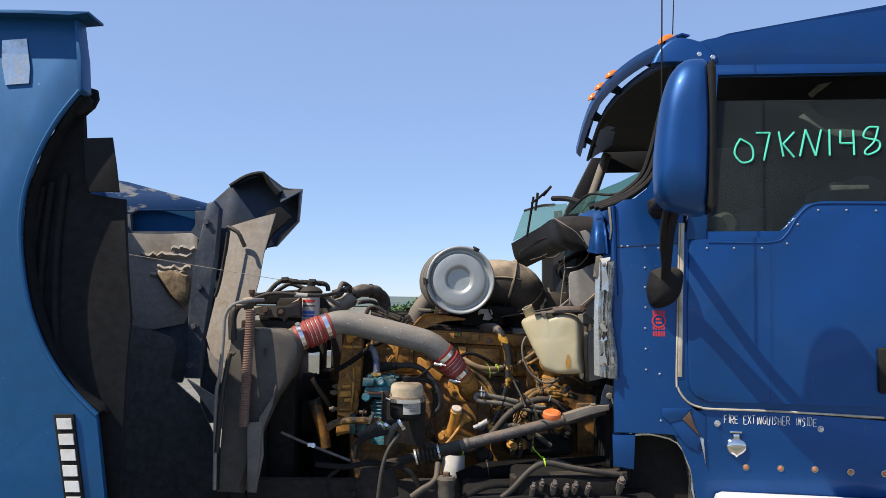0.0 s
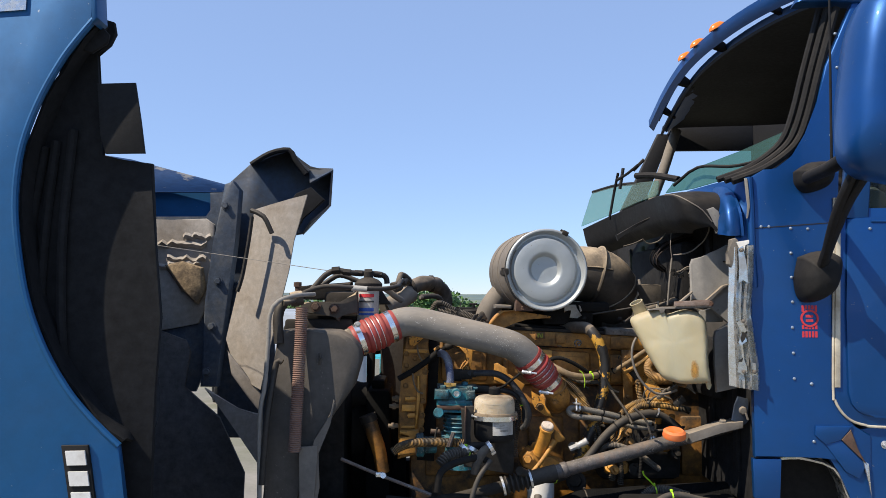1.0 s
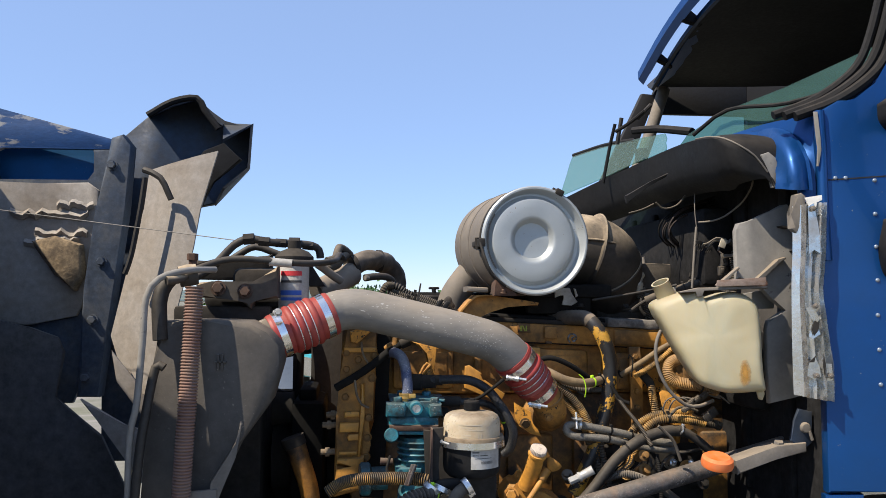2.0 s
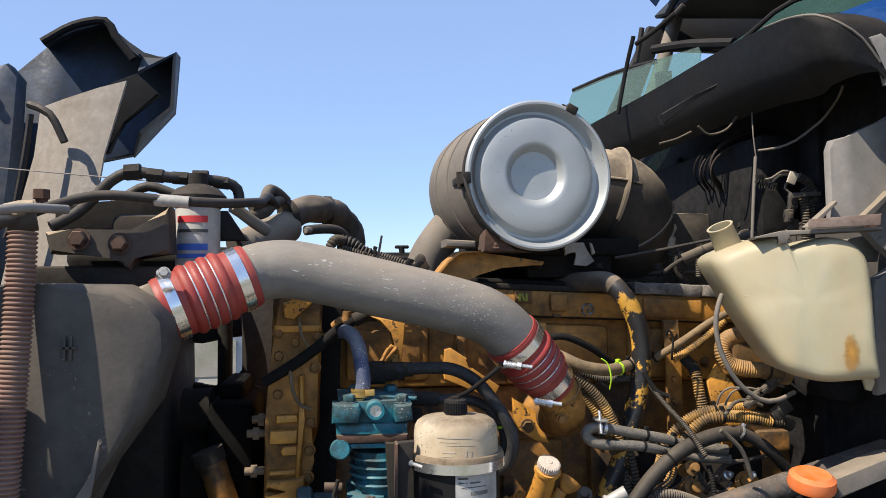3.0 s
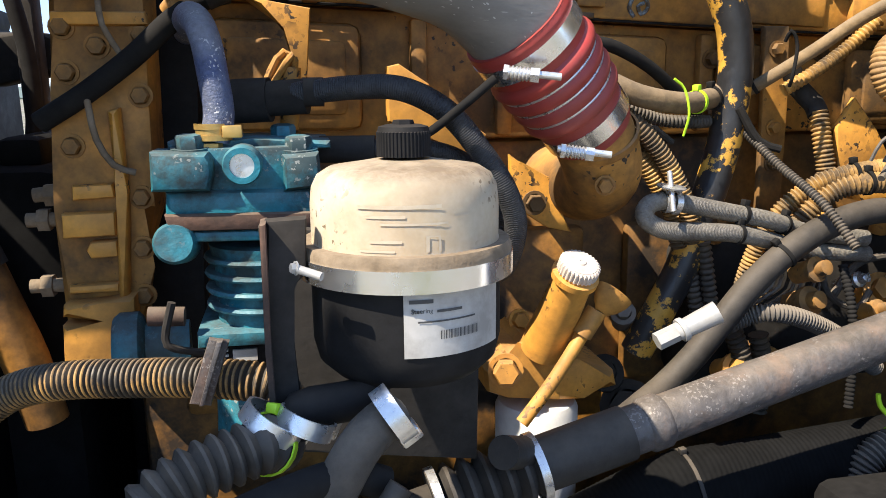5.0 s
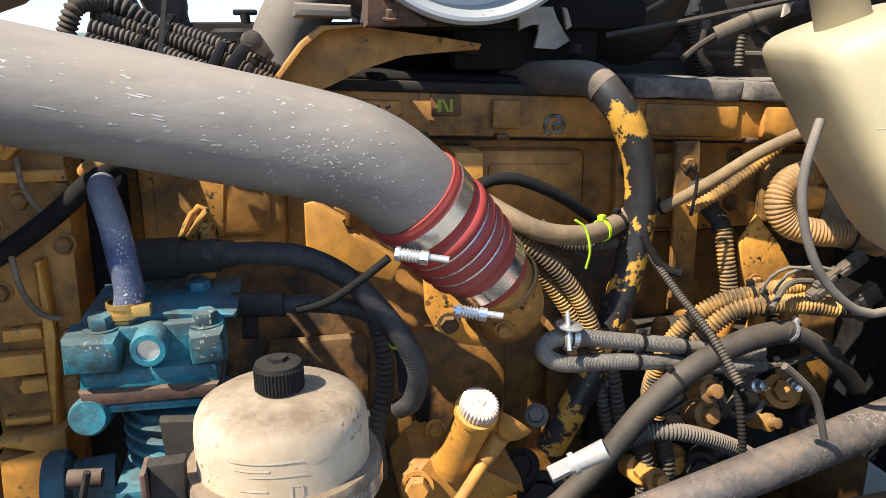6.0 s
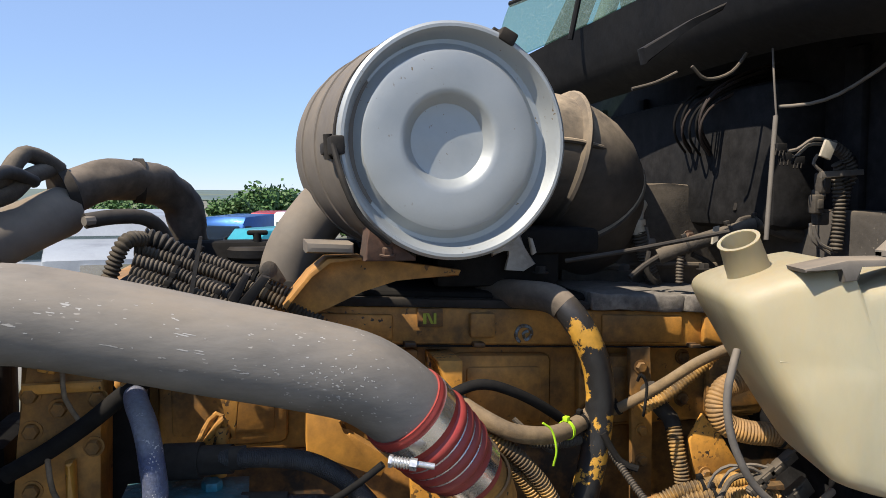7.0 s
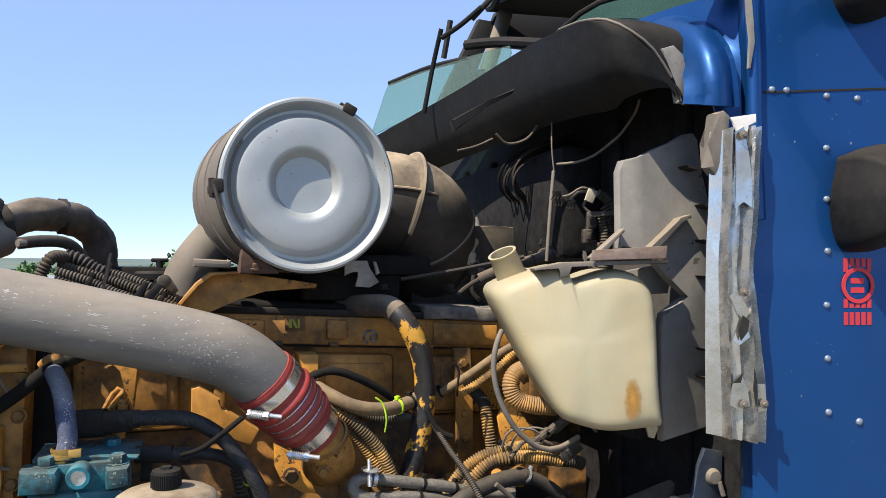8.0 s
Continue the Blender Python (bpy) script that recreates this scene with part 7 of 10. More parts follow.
lathe(bm, [(0.110, -0.008), (0.120, -0.004), (0.1215, 0.0), (0.120, 0.004), (0.110, 0.008)], aim((0.405, 3.749, 1.675), (0.55, 0.45, -0.7)), 48)
tube([(0.214, 3.597, 1.763), (0.31, 3.592, 1.763), (0.369, 3.601, 1.755), (0.423, 3.642, 1.745), (0.46, 3.701, 1.729)], 0.0045, 8, bm=bm)
part("elbow_rib", bm, "elbow", el)
bm = bmesh.new()
slab(bm, [(0.177, 1.604), (0.188, 1.616), (0.224, 1.614), (0.231, 1.594), (0.248, 1.572), (0.229, 1.559), (0.201, 1.563), (0.206, 1.583), (0.208, 1.592), (0.196, 1.594), (0.18, 1.587)], 3.546, 3.556, None, 0.002)
slab(bm, [(0.233, 1.615), (0.239, 1.613), (0.248, 1.591), (0.242, 1.586)], 3.540, 3.548, None, 0.002)
crumple(bm, 0.004, 30)
part("torn_strap", bm, "label", air, "torn pale grey strap end")
# left spigot down to the intake
bm = bmesh.new()
sweep(bm, spline([(0.006, 3.72, 1.718), (-0.042, 3.7, 1.671), (-0.083, 3.69, 1.622), (-0.108, 3.69, 1.581), (-0.12, 3.69, 1.536)], 0.015), 0.044, 30)
part("inlet_spigot", bm, "canister", air, "grey intake spigot")
bm = bmesh.new()
slab(bm, [(-0.019, 1.643), (-0.002, 1.643), (0.002, 1.618), (0.042, 1.596), (0.042, 1.589), (-0.026, 1.589), (-0.022, 1.613)], 3.44, 3.5, None, 0.003)
part("saddle", bm, "rust", air, "rusty saddle bracket")
bm = bmesh.new()
slab(bm, [(-0.1, 1.615), (-0.038, 1.612), (-0.038, 1.598), (-0.1, 1.6)], 3.45, 3.53, None, 0.007)
part("saddle_foot", bm, "canister", air, "dusty saddle foot")
bm = bmesh.new()
p = (0.004, 3.46, 1.598)
hexbolt(bm, (p[0], 3.445, p[2]), (0, -0.3, 1), 0.009)
part("saddle_bolt", bm, "rust", air)
# the yellow arm under it; grimy yellow also stands for the canister's shadow
bm = bmesh.new()
slab(bm, [(-0.125, 1.527), (-0.093, 1.569), (-0.068, 1.589), (-0.022, 1.59), (0.073, 1.577), (0.118, 1.57), (0.114, 1.562), (0.025, 1.559), (-0.022, 1.545), (-0.061, 1.525), (-0.092, 1.511), (-0.114, 1.512)], 3.495, 3.515, None, 0.002)
slab(bm, [(-0.129, 1.53), (-0.095, 1.572), (-0.071, 1.591), (-0.023, 1.592), (-0.022, 1.589), (-0.068, 1.587), (-0.092, 1.569), (-0.125, 1.526)], 3.465, 3.54, None, 0.001)
part("support_arm", bm, "yellow_dirty", air, "chipped grimy yellow support arm, darker for the canister's shadow")
# tray painted near-black for oil and for the shade below the canister
tray = thing("cleaner_tray", (0.25, 3.7, 1.58), "oily black tray, shade put into its colour, between air cleaner and valve cover", "bracket")
bm = bmesh.new()
box(bm, 0.0, 0.36, 3.56, 3.9, 1.585, 1.625, 0.01)
part("plate", bm, "pitch", tray)
bm = bmesh.new()
box(bm, 0.1, 0.30, 3.575, 3.61, 1.535, 1.6, 0.01)
part("foot", bm, "pitch", tray)
bm = bmesh.new()
box(bm, -0.30, 0.34, 3.74, 3.80, 1.49, 1.60, 0.01)
part("rear_web", bm, "pitch", tray, "black web under the tray")
# dark return pipe past the radiator
bm = bmesh.new()
tube([(-0.423, 3.62, 1.674), (-0.392, 3.66, 1.691), (-0.352, 3.7, 1.697), (-0.314, 3.76, 1.69), (-0.287, 3.8, 1.664), (-0.277, 3.82, 1.617), (-0.277, 3.84, 1.548), (-0.28, 3.86, 1.481)], 0.0315, 40, 0.010, bm)
crumple(bm, 0.006, 16)
crumple(bm, 0.003, 45)
up = thing("upper_coolant_pipe", (-0.27, 3.9, 1.496), "dusty bent upper coolant pipe behind the engine", "pipe")
low = bmesh.new()
tube([(-0.424, 3.62, 1.651), (-0.452, 3.57, 1.634), (-0.478, 3.53, 1.617), (-0.519, 3.5, 1.595)], 0.035, 30, 0.015, low)
part("lower_pipe", low, "canister", up, "dusty grey pipe inside the boot")
part("pipe_body", bm, "blackpipe", up)
for pt, w in (((-0.417, 3.625, 1.676), (0.9, 0.4, 0.3)), ((-0.339, 3.72, 1.696), (1, 0.3, 0))):
    bm = bmesh.new()
    lathe(bm, [(0.031, -0.007), (0.0345, -0.007), (0.0345, 0.007), (0.031, 0.007)], aim(pt, w), 32)
    part("clamp", bm, "soot", up)


# ---- washer tank and its mounting ----
TK = Matrix.Translation((0.34, 3.17, 0)) @ Matrix.Rotation(radians(-17), 4, "Z")
tank_t = thing("washer_tank", tuple(TK @ Vector((0.15, 0, 1.34))), "yellowed translucent washer fluid tank with open neck", "tank")
prof = [(-0.009, 1.561), (-0.006, 1.571), (0.008, 1.581), (0.047, 1.596), (0.095, 1.608), (0.103, 1.603), (0.107, 1.592), (0.114, 1.585), (0.13, 1.589), (0.156, 1.598), (0.18, 1.601), (0.21, 1.594), (0.231, 1.576), (0.24, 1.553), (0.243, 1.511), (0.243, 1.46), (0.245, 1.416), (0.249, 1.378), (0.25, 1.363), (0.234, 1.36), (0.164, 1.355), (0.112, 1.367), (0.093, 1.379), (0.069, 1.415), (0.045, 1.455), (0.02, 1.502), (-0.001, 1.541)]
bm = bmesh.new()
pillow(bm, prof, ((-0.034, 0.08), (-0.034, 0.25), (-0.034, 0.42), (-0.034, 0.58), (-0.0335, 0.72), (-0.033, 0.82), (-0.031, 0.885), (-0.027, 0.93), (-0.020, 0.965), (-0.010, 0.988), (0.003, 1.0), (0.12, 1.0), (0.14, 0.97), (0.15, 0.9)), TK, 0.008)
(uf, zf), (ug, zg) = [(0.103, 1.58), (0.091, 1.378)]
back = TK.inverted()
for v in bm.verts:
    p = back @ v.co
    fold = uf + (ug - uf) * (zf - p.z) / (zf - zg)
    lean = max(0.0, fold + 0.02 - p.x)
    p.y += 0.42 * lean * lean / (lean + 0.03) + 0.07 * max(0.0, p.z - zf + 0.12) * (0.7 + 0.3 * math.tanh((p.x - fold) / 0.05)) + 0.004 * noise.noise(p * 14) + 0.0012 * noise.noise(p * 40)
    v.co = TK @ p
part("tank_body", bm, "cream", tank_t, smooth=75)
for line in ([(0.039, 1.501), (0.057, 1.501)], [(0.057, 1.458), (0.076, 1.46)], [(0.055, 1.489), (0.057, 1.468)]):
    bm = bmesh.new()
    pts = []
    for k in range(5):
        u, z = Vector(line[0]).lerp(Vector(line[1]), k / 4)
        fold = uf + (ug - uf) * (zf - z) / (zf - zg)
        lean = max(0.0, fold + 0.02 - u)
        pts.append(TK @ Vector((u, -0.0312 + 0.42 * lean * lean / (lean + 0.03), z)))
    tube(pts, 0.0014, 8, 0.01, bm)
    part("embossed_line", bm, "cream", tank_t)
bm = bmesh.new()
n0, n1 = Vector((0.396, 3.23, 1.574)), Vector((0.368, 3.22, 1.626))
w = (n1 - n0).normalized()
h = (n1 - n0).length
lathe(bm, [(0.034, -0.02), (0.029, h * 0.10), (0.0335, h * 0.14), (0.0335, h * 0.22), (0.0245, h * 0.27), (0.0225, h * 0.94), (0.0238, h), (0.0195, h), (0.019, h * 0.3), (0, h * 0.3)], aim(n0, w), 32)
part("neck", bm, "cream", tank_t)
bm = bmesh.new()
slab(bm, [(0.183, 1.372), (0.213, 1.372), (0.213, 1.442), (0.183, 1.442)], -0.0356, -0.035, TK)
part("weep_stain", bm, "weep", tank_t, "soft orange-brown weeping stain")
bm = bmesh.new()
slab(bm, [(0.051, 1.601), (0.095, 1.611), (0.254, 1.615), (0.254, 1.609), (0.106, 1.606), (0.105, 1.59), (0.091, 1.588), (0.09, 1.604), (0.053, 1.597)], -0.03, 0.02, TK, 0.002)
part("strap", bm, "greyplate", tank_t, "dusty steel strap")
bm = bmesh.new()
slab(bm, [(0.135, 1.614), (0.247, 1.617), (0.249, 1.636), (0.137, 1.629)], -0.040, -0.034, TK, 0.0015)
part("strap_end", bm, "strapsteel", tank_t, "rusty strap end")
bm = bmesh.new()
p = (0.585, 3.11, 1.622)
hexbolt(bm, p, (-0.2, -1, 0), 0.009)
part("strap_bolt", bm, "rust", tank_t)
bm = bmesh.new()
slab(bm, [(0.232, 1.366), (0.25, 1.372), (0.254, 1.352), (0.248, 1.337), (0.239, 1.339)], 0.02, 0.03, TK, 0.003)
part("foot_tab", bm, "cream", tank_t)
bm = bmesh.new()
tube([(0.364, 3.21, 1.502), (0.351, 3.2, 1.482), (0.346, 3.2, 1.448), (0.355, 3.2, 1.401), (0.383, 3.2, 1.35), (0.425, 3.2, 1.316), (0.46, 3.2, 1.313), (0.506, 3.22, 1.323)], 0.0045, 10, 0.012, bm)
solo("washer_hose", bm, "greyplate", "thin grey washer hose looping under the tank", "hose")
# grey board behind the tank
board = thing("mounting_board", (0.63, 3.12, 1.35), "dusty grey plastic board behind the tank", "board")
bm = bmesh.new()
slab(bm, [(0.534, 1.755), (0.541, 1.773), (0.577, 1.782), (0.611, 1.794), (0.66, 1.822), (0.674, 1.824), (0.684, 1.812), (0.686, 1.756), (0.708, 1.703), (0.704, 1.611), (0.7, 1.343), (0.615, 1.325), (0.611, 1.42), (0.611, 1.509), (0.616, 1.53), (0.671, 1.556), (0.629, 1.58), (0.604, 1.608), (0.583, 1.634), (0.536, 1.634)], 3.14, 3.16, None, 0.004)
slab(bm, [(0.58, 1.598), (0.638, 1.608), (0.664, 1.577), (0.66, 1.56), (0.627, 1.559), (0.58, 1.56)], 3.19, 3.20, None, 0.003)
part("panel", bm, "board", board)
bm = bmesh.new()
slab(bm, [(0.476, 1.619), (0.532, 1.664), (0.534, 1.659), (0.49, 1.622), (0.577, 1.63), (0.634, 1.683), (0.655, 1.689), (0.657, 1.684), (0.637, 1.677), (0.587, 1.63), (0.599, 1.618), (0.476, 1.613)], 3.122, 3.14, None, 0.002)
slab(bm, [(0.476, 1.617), (0.587, 1.632), (0.589, 1.612), (0.476, 1.61)], 3.128, 3.14, None, 0.002)
part("gusset", bm, "greyplate", board)
for x0, z in ((0.642, 1.767), (0.674, 1.706), (0.674, 1.649), (0.675, 1.591), (0.675, 1.474), (0.675, 1.429)):
    bm = bmesh.new()
    slab(bm, [(x0, z), (x0 + 0.022, z - 0.002), (x0 + 0.022, z - 0.007), (x0 + 0.004, z - 0.004)], 3.115, 3.145, None)
    part("rib", bm, "soot", board)
# small dark plate with a bolt under the board
hinge = thing("hinge_plate", (0.685, 3.12, 1.24), "small dark steel plate with a dusty bolt", "plate")
bm = bmesh.new()
slab(bm, [(0.655, 1.238), (0.666, 1.285), (0.678, 1.315), (0.713, 1.307), (0.712, 1.233), (0.69, 1.215)], 3.12, 3.128, None, 0.002)
part("plate", bm, "fenderblue", hinge)
bm = bmesh.new()
lathe(bm, [(0, 0.010), (0.010, 0.009), (0.013, 0.004), (0.0135, 0.0), (0, -0.001)], aim((0.693, 3.12, 1.269), (-0.1, -1, 0)), 20)
rod(bm, (0.700, 3.112, 1.262), (0.706, 3.11, 1.24), 0.004, 8)
part("bolt", bm, "greyplate", hinge, "dusty bolt head")
# torn aluminium flashing at the cab edge
fl2 = thing("flashing_strip", tuple(SIDE @ Vector((0.0, 0, 1.4))), "crumpled bright aluminium flashing torn along the cab edge", "flashing")
bm = bmesh.new()
edge_l = spline([(-0.038, 0, 1.805), (-0.04, 0, 1.698), (-0.044, 0, 1.62), (-0.046, 0, 1.48), (-0.045, 0, 1.361)], 0.002)
edge_r = spline([(0.037, 0, 1.813), (0.031, 0, 1.699), (0.027, 0, 1.655), (0.023, 0, 1.60), (0.032, 0, 1.512), (0.043, 0, 1.419), (0.042, 0, 1.347)], 0.002)
rows = []
for k in range(61):
    f = k / 60
    a, b = edge_l[round(f * (len(edge_l) - 1))], edge_r[round(f * (len(edge_r) - 1))]
    row = []
    for j, (g, d) in enumerate(((0, -0.002), (0.12, -0.007), (0.24, -0.011), (0.265, -0.030), (0.36, -0.022), (0.46, -0.027), (0.5, -0.010), (0.6, -0.020), (0.68, -0.033), (0.73, -0.012), (0.84, -0.007), (0.95, -0.019), (1, -0.012))):
        wander = noise.noise(Vector((j * 3.1, f * 5, 2))) * (0.0 if j in (0, 12) else 1.0)
        kink = noise.noise(Vector((j * 1.7, f * 16, 7)))
        p = a.lerp(b, g + 0.014 * wander * (0.3 if j < 4 else 1.0))
        row.append(SIDE @ Vector((p.x, d + (0.001 if j < 3 else 0.004) * wander + (0.0 if j < 3 else 0.0016) * kink, p.z)))
    rows.append(row)
sheet(bm, rows, 0.002)
strip = part("strip", bm, "alu", fl2, smooth=24)
rnd = random.Random(5)
for outline, seed in (([(-0.018, 1.80), (-0.004, 1.805), (0.004, 1.76), (0.012, 1.72), (0.010, 1.687), (-0.004, 1.70), (-0.019, 1.692), (-0.016, 1.74)], 1), ([(-0.026, 1.565), (-0.008, 1.572), (0.003, 1.54), (-0.004, 1.53), (0.003, 1.505), (-0.011, 1.489), (-0.02, 1.50), (-0.014, 1.53)], 2),
                      ([(-0.025, 1.435), (-0.008, 1.449), (0.002, 1.43), (0.002, 1.405), (-0.011, 1.398), (-0.026, 1.408)], 3), ([(0.012, 1.44), (0.028, 1.434), (0.032, 1.40), (0.018, 1.396)], 4)):
    bm = bmesh.new()
    slab(bm, [(u + rnd.uniform(-0.002, 0.002), z + rnd.uniform(-0.002, 0.002)) for u, z in outline], -0.037, -0.035, SIDE)
    crumple(bm, 0.004, 50, seed)
    part("torn_flap", bm, "alu", strip, "curled torn flap")
for outline in ([(-0.010, 1.536), (0.0, 1.528), (-0.003, 1.512), (-0.013, 1.50), (-0.017, 1.515)], [(-0.027, 1.44), (-0.02, 1.445), (-0.01, 1.455), (-0.014, 1.44)], [(0.008, 1.46), (0.012, 1.435), (0.010, 1.405), (0.006, 1.43)]):
    bm = bmesh.new()
    slab(bm, outline, -0.044, -0.042, SIDE)
    part("tear", bm, "soot", strip, "dark tear in the metal")
bm = bmesh.new()
slab(bm, [(-0.024, 1.821), (0.017, 1.828), (0.017, 1.814), (0.004, 1.811), (0.0, 1.787), (-0.009, 1.781), (-0.013, 1.8), (-0.018, 1.813)], -0.034, -0.031, SIDE, 0.001)
crumple(bm, 0.004, 40)
part("clip", bm, "white", fl2, "white painted metal clip")
for u, z in [(-0.007, 1.795), (-0.007, 1.569), (-0.008, 1.409), (0.023, 1.409)]:
    bm = bmesh.new()
    lathe(bm, [(0.006, 0), (0.0065, 0.002), (0.004, 0.003), (0, 0.003)], SIDE @ aim((u, -0.041, z), (0, -1, 0)), 18)
    hexbolt(bm, SIDE @ Vector((u, -0.043, z)), SIDE.to_3x3() @ Vector((0, -1, 0)), 0.0034)
    part("screw", bm, "canister", fl2)
bm = bmesh.new()
slab(bm, [(0.625, 1.832), (0.641, 1.835), (0.652, 1.827), (0.645, 1.791), (0.637, 1.752), (0.627, 1.736), (0.612, 1.749), (0.624, 1.784)], 3.025, 3.05, None, 0.008)
crumple(bm, 0.008, 20)
solo("torn_gasket", bm, "greyplate", "torn grey-brown rubber gasket lump", "gasket")

# ---- black steering shaft and orange cap ----
bm = bmesh.new()
sh0, sh1 = Vector((0.085, 3.238, 1.041)), Vector((0.5, 3.258, 1.143))
shaft = thing("steering_shaft", tuple(sh0), "weathered grey steering shaft running up to the firewall", "shaft")
far_end = sh1 + (sh1 - sh0).normalized() * 0.25
rod(bm, sh0, far_end, 0.0235, 24)
part("tube", bm, "shaft", shaft)
bm = bmesh.new()
lathe(bm, [(0.0235, -0.012), (0.0265, -0.008), (0.0265, 0.008), (0.0235, 0.012)], aim(sh0.lerp(sh1, 0.08), sh1 - sh0), 28)
part("collar_ring", bm, "shaft", shaft)
bm = bmesh.new()
w = (sh1 - sh0).normalized()
rod(bm, sh0 - w * 0.09, sh0 + w * 0.005, 0.0265, 24)
part("sleeve", bm, "rubber", shaft, "black sliding sleeve")
bm = bmesh.new()
ribbed([sh0 - w * 0.19, sh0 - w * 0.085], 0.032, 0.017, 0.3, 24, bm)
part("bellows", bm, "rubber", shaft, "black rubber bellows")
for d in (-0.088, -0.185):
    bm = bmesh.new()
    band(bm, (sh0 + w * d, w), 0.030 if d > -0.1 else 0.031, 0.008, 0.002, 30)
    part("band", bm, "steel", shaft, "bright steel band")
bm = bmesh.new()
rod(bm, sh0 - w * 0.42, sh0 - w * 0.18, 0.019, 20)
part("lower_shaft", bm, "soot", shaft)
bm = bmesh.new()
oc = Vector((0.456, 3.1, 1.196))
lathe(bm, [(0, -0.012), (0.036, -0.012), (0.038, -0.006), (0.036, 0.008), (0.028, 0.014), (0.02, 0.012), (0, 0.012)], aim(oc, (0.0, -0.25, 1)), 36)
solo("orange_cap", bm, "orange", "faded round orange plastic cap", "cap")
bm = bmesh.new()
slab(bm, [(0.507, 1.194), (0.615, 1.228), (0.691, 1.234), (0.691, 1.211), (0.614, 1.196), (0.513, 1.16)], 3.11, 3.16, None, 0.004)
hexbolt(bm, (0.628, 3.13, 1.224), (0, -0.4, 1), 0.012)
solo("cowl_brace", bm, "greyplate", "dusty grey flat brace with a bolt", "brace")

# ---- teal air compressor ----
comp = thing("air_compressor", (-0.28, 3.4, 1.0), "chipped teal-painted air compressor bolted to the engine", "compressor")
bm = bmesh.new()
slab(bm, [(-0.314, 1.315), (-0.194, 1.316), (-0.189, 1.298), (-0.195, 1.259), (-0.321, 1.263), (-0.321, 1.281), (-0.315, 1.281)], 3.312, 3.43, None, 0.008)
head = part("head", bm, "teal", comp)
bm = bmesh.new()
slab(bm, [(-0.328, 1.315), (-0.281, 1.313), (-0.277, 1.306), (-0.277, 1.295), (-0.281, 1.28), (-0.329, 1.281)], 3.283, 3.345, None, 0.01)
part("side_lug", bm, "teal", head)
bm = bmesh.new()
slab(bm, [(-0.218, 1.309), (-0.186, 1.311), (-0.184, 1.28), (-0.218, 1.277)], 3.29, 3.34, None, 0.01)
part("side_lug", bm, "teal", head)
bm = bmesh.new()
slab(bm, [(-0.318, 1.321), (-0.243, 1.322), (-0.174, 1.319), (-0.174, 1.312), (-0.318, 1.313)], 3.325, 3.44, None, 0.006)
part("top_deck", bm, "teal", head)
bm = bmesh.new()
slab(bm, [(-0.32, 1.278), (-0.194, 1.277), (-0.194, 1.257), (-0.321, 1.259)], 3.3, 3.43, None, 0.006)
crumple(bm, 0.002, 60)
part("lower_head", bm, "teal", head)
bm = bmesh.new()
slab(bm, [(-0.321, 1.26), (-0.194, 1.258), (-0.195, 1.243), (-0.318, 1.245)], 3.294, 3.44, None, 0.004)
part("gasket_line", bm, "rust", head, "rust-stained gasket line")
bm = bmesh.new()
slab(bm, [(-0.32, 1.244), (-0.194, 1.242), (-0.195, 1.232), (-0.301, 1.234)], 3.298, 3.44, None, 0.004)
part("head_flange", bm, "teal", head)
bx0 = Vector((-0.238, 3.356, 1.223))
bm = bmesh.new()
lathe(bm, [(0, 0), (0.054, 0), (0.05, -0.02), (0.05, -0.125), (0.056, -0.14), (0.058, -0.19), (0, -0.19)], Matrix.Translation(bx0), 40)
part("barrel", bm, "teal", comp)
for k in range(4):
    bm = bmesh.new()
    z = -0.010 - 0.0150 * k
    lathe(bm, [(0.048, z), (0.058, z), (0.0595, z - 0.0025), (0.058, z - 0.005), (0.048, z - 0.005)], Matrix.Translation(bx0), 40)
    part("fin", bm, "teal", comp)
bm = bmesh.new()
lathe(bm, [(0, 0.012), (0.038, 0.012), (0.043, 0.006), (0.043, -0.012), (0.038, -0.016), (0.03, -0.018), (0.03, -0.06), (0, -0.06)], aim((-0.381, 3.39, 1.105), (-1, -0.1, 0)), 36)
part("drive_flange", bm, "teal", comp, "round teal drive flange")
bm = bmesh.new()
p = (-0.252, 3.29, 1.302)
lathe(bm, [(0.0105, 0.0), (0.0105, 0.006), (0.0155, 0.006), (0.0170, 0.0), (0.0170, -0.03), (0.0105, -0.03)], aim((p[0], 3.288, p[2]), (0, -1, 0)), 30)
part("port_ring", bm, "teal", head)
bm = bmesh.new()
lathe(bm, [(0, 0.002), (0.0115, 0.002), (0.0115, -0.01), (0, -0.01)], aim((p[0], 3.288, p[2]), (0, -1, 0)), 20)
part("port_plug", bm, "steel", head)
bm = bmesh.new()
p = (-0.314, 3.3, 1.234)
lathe(bm, [(0, 0.01), (0.016, 0.01), (0.0185, 0.006), (0.0185, -0.03), (0, -0.03)], aim((p[0], 3.3, p[2]), (0, -1, 0.2)), 24)
part("boss", bm, "teal", comp)
for px in ((-0.298, 3.32, 1.313), (-0.203, 3.32, 1.31), (-0.217, 3.4, 1.317), (-0.283, 3.4, 1.319)):
    bm = bmesh.new()
    hexbolt(bm, (px[0], px[1], px[2]), (0, -0.1, 1), 0.0125)
    part("head_bolt", bm, "teal", head)
bm = bmesh.new()
for pts, r in (([(-0.318, 3.28, 1.186), (-0.326, 3.28, 1.154), (-0.319, 3.28, 1.144), (-0.294, 3.3, 1.131)], 0.0036),):
    tube(pts, r, 8, 0.01, bm)
part("oil_line", bm, "soot", comp, "bent dark oil line")
bm = bmesh.new()
rod(bm, (-0.342, 3.3, 1.169), (-0.311, 3.3, 1.167), 0.009, 12)
part("drain_fitting", bm, "rust", comp)
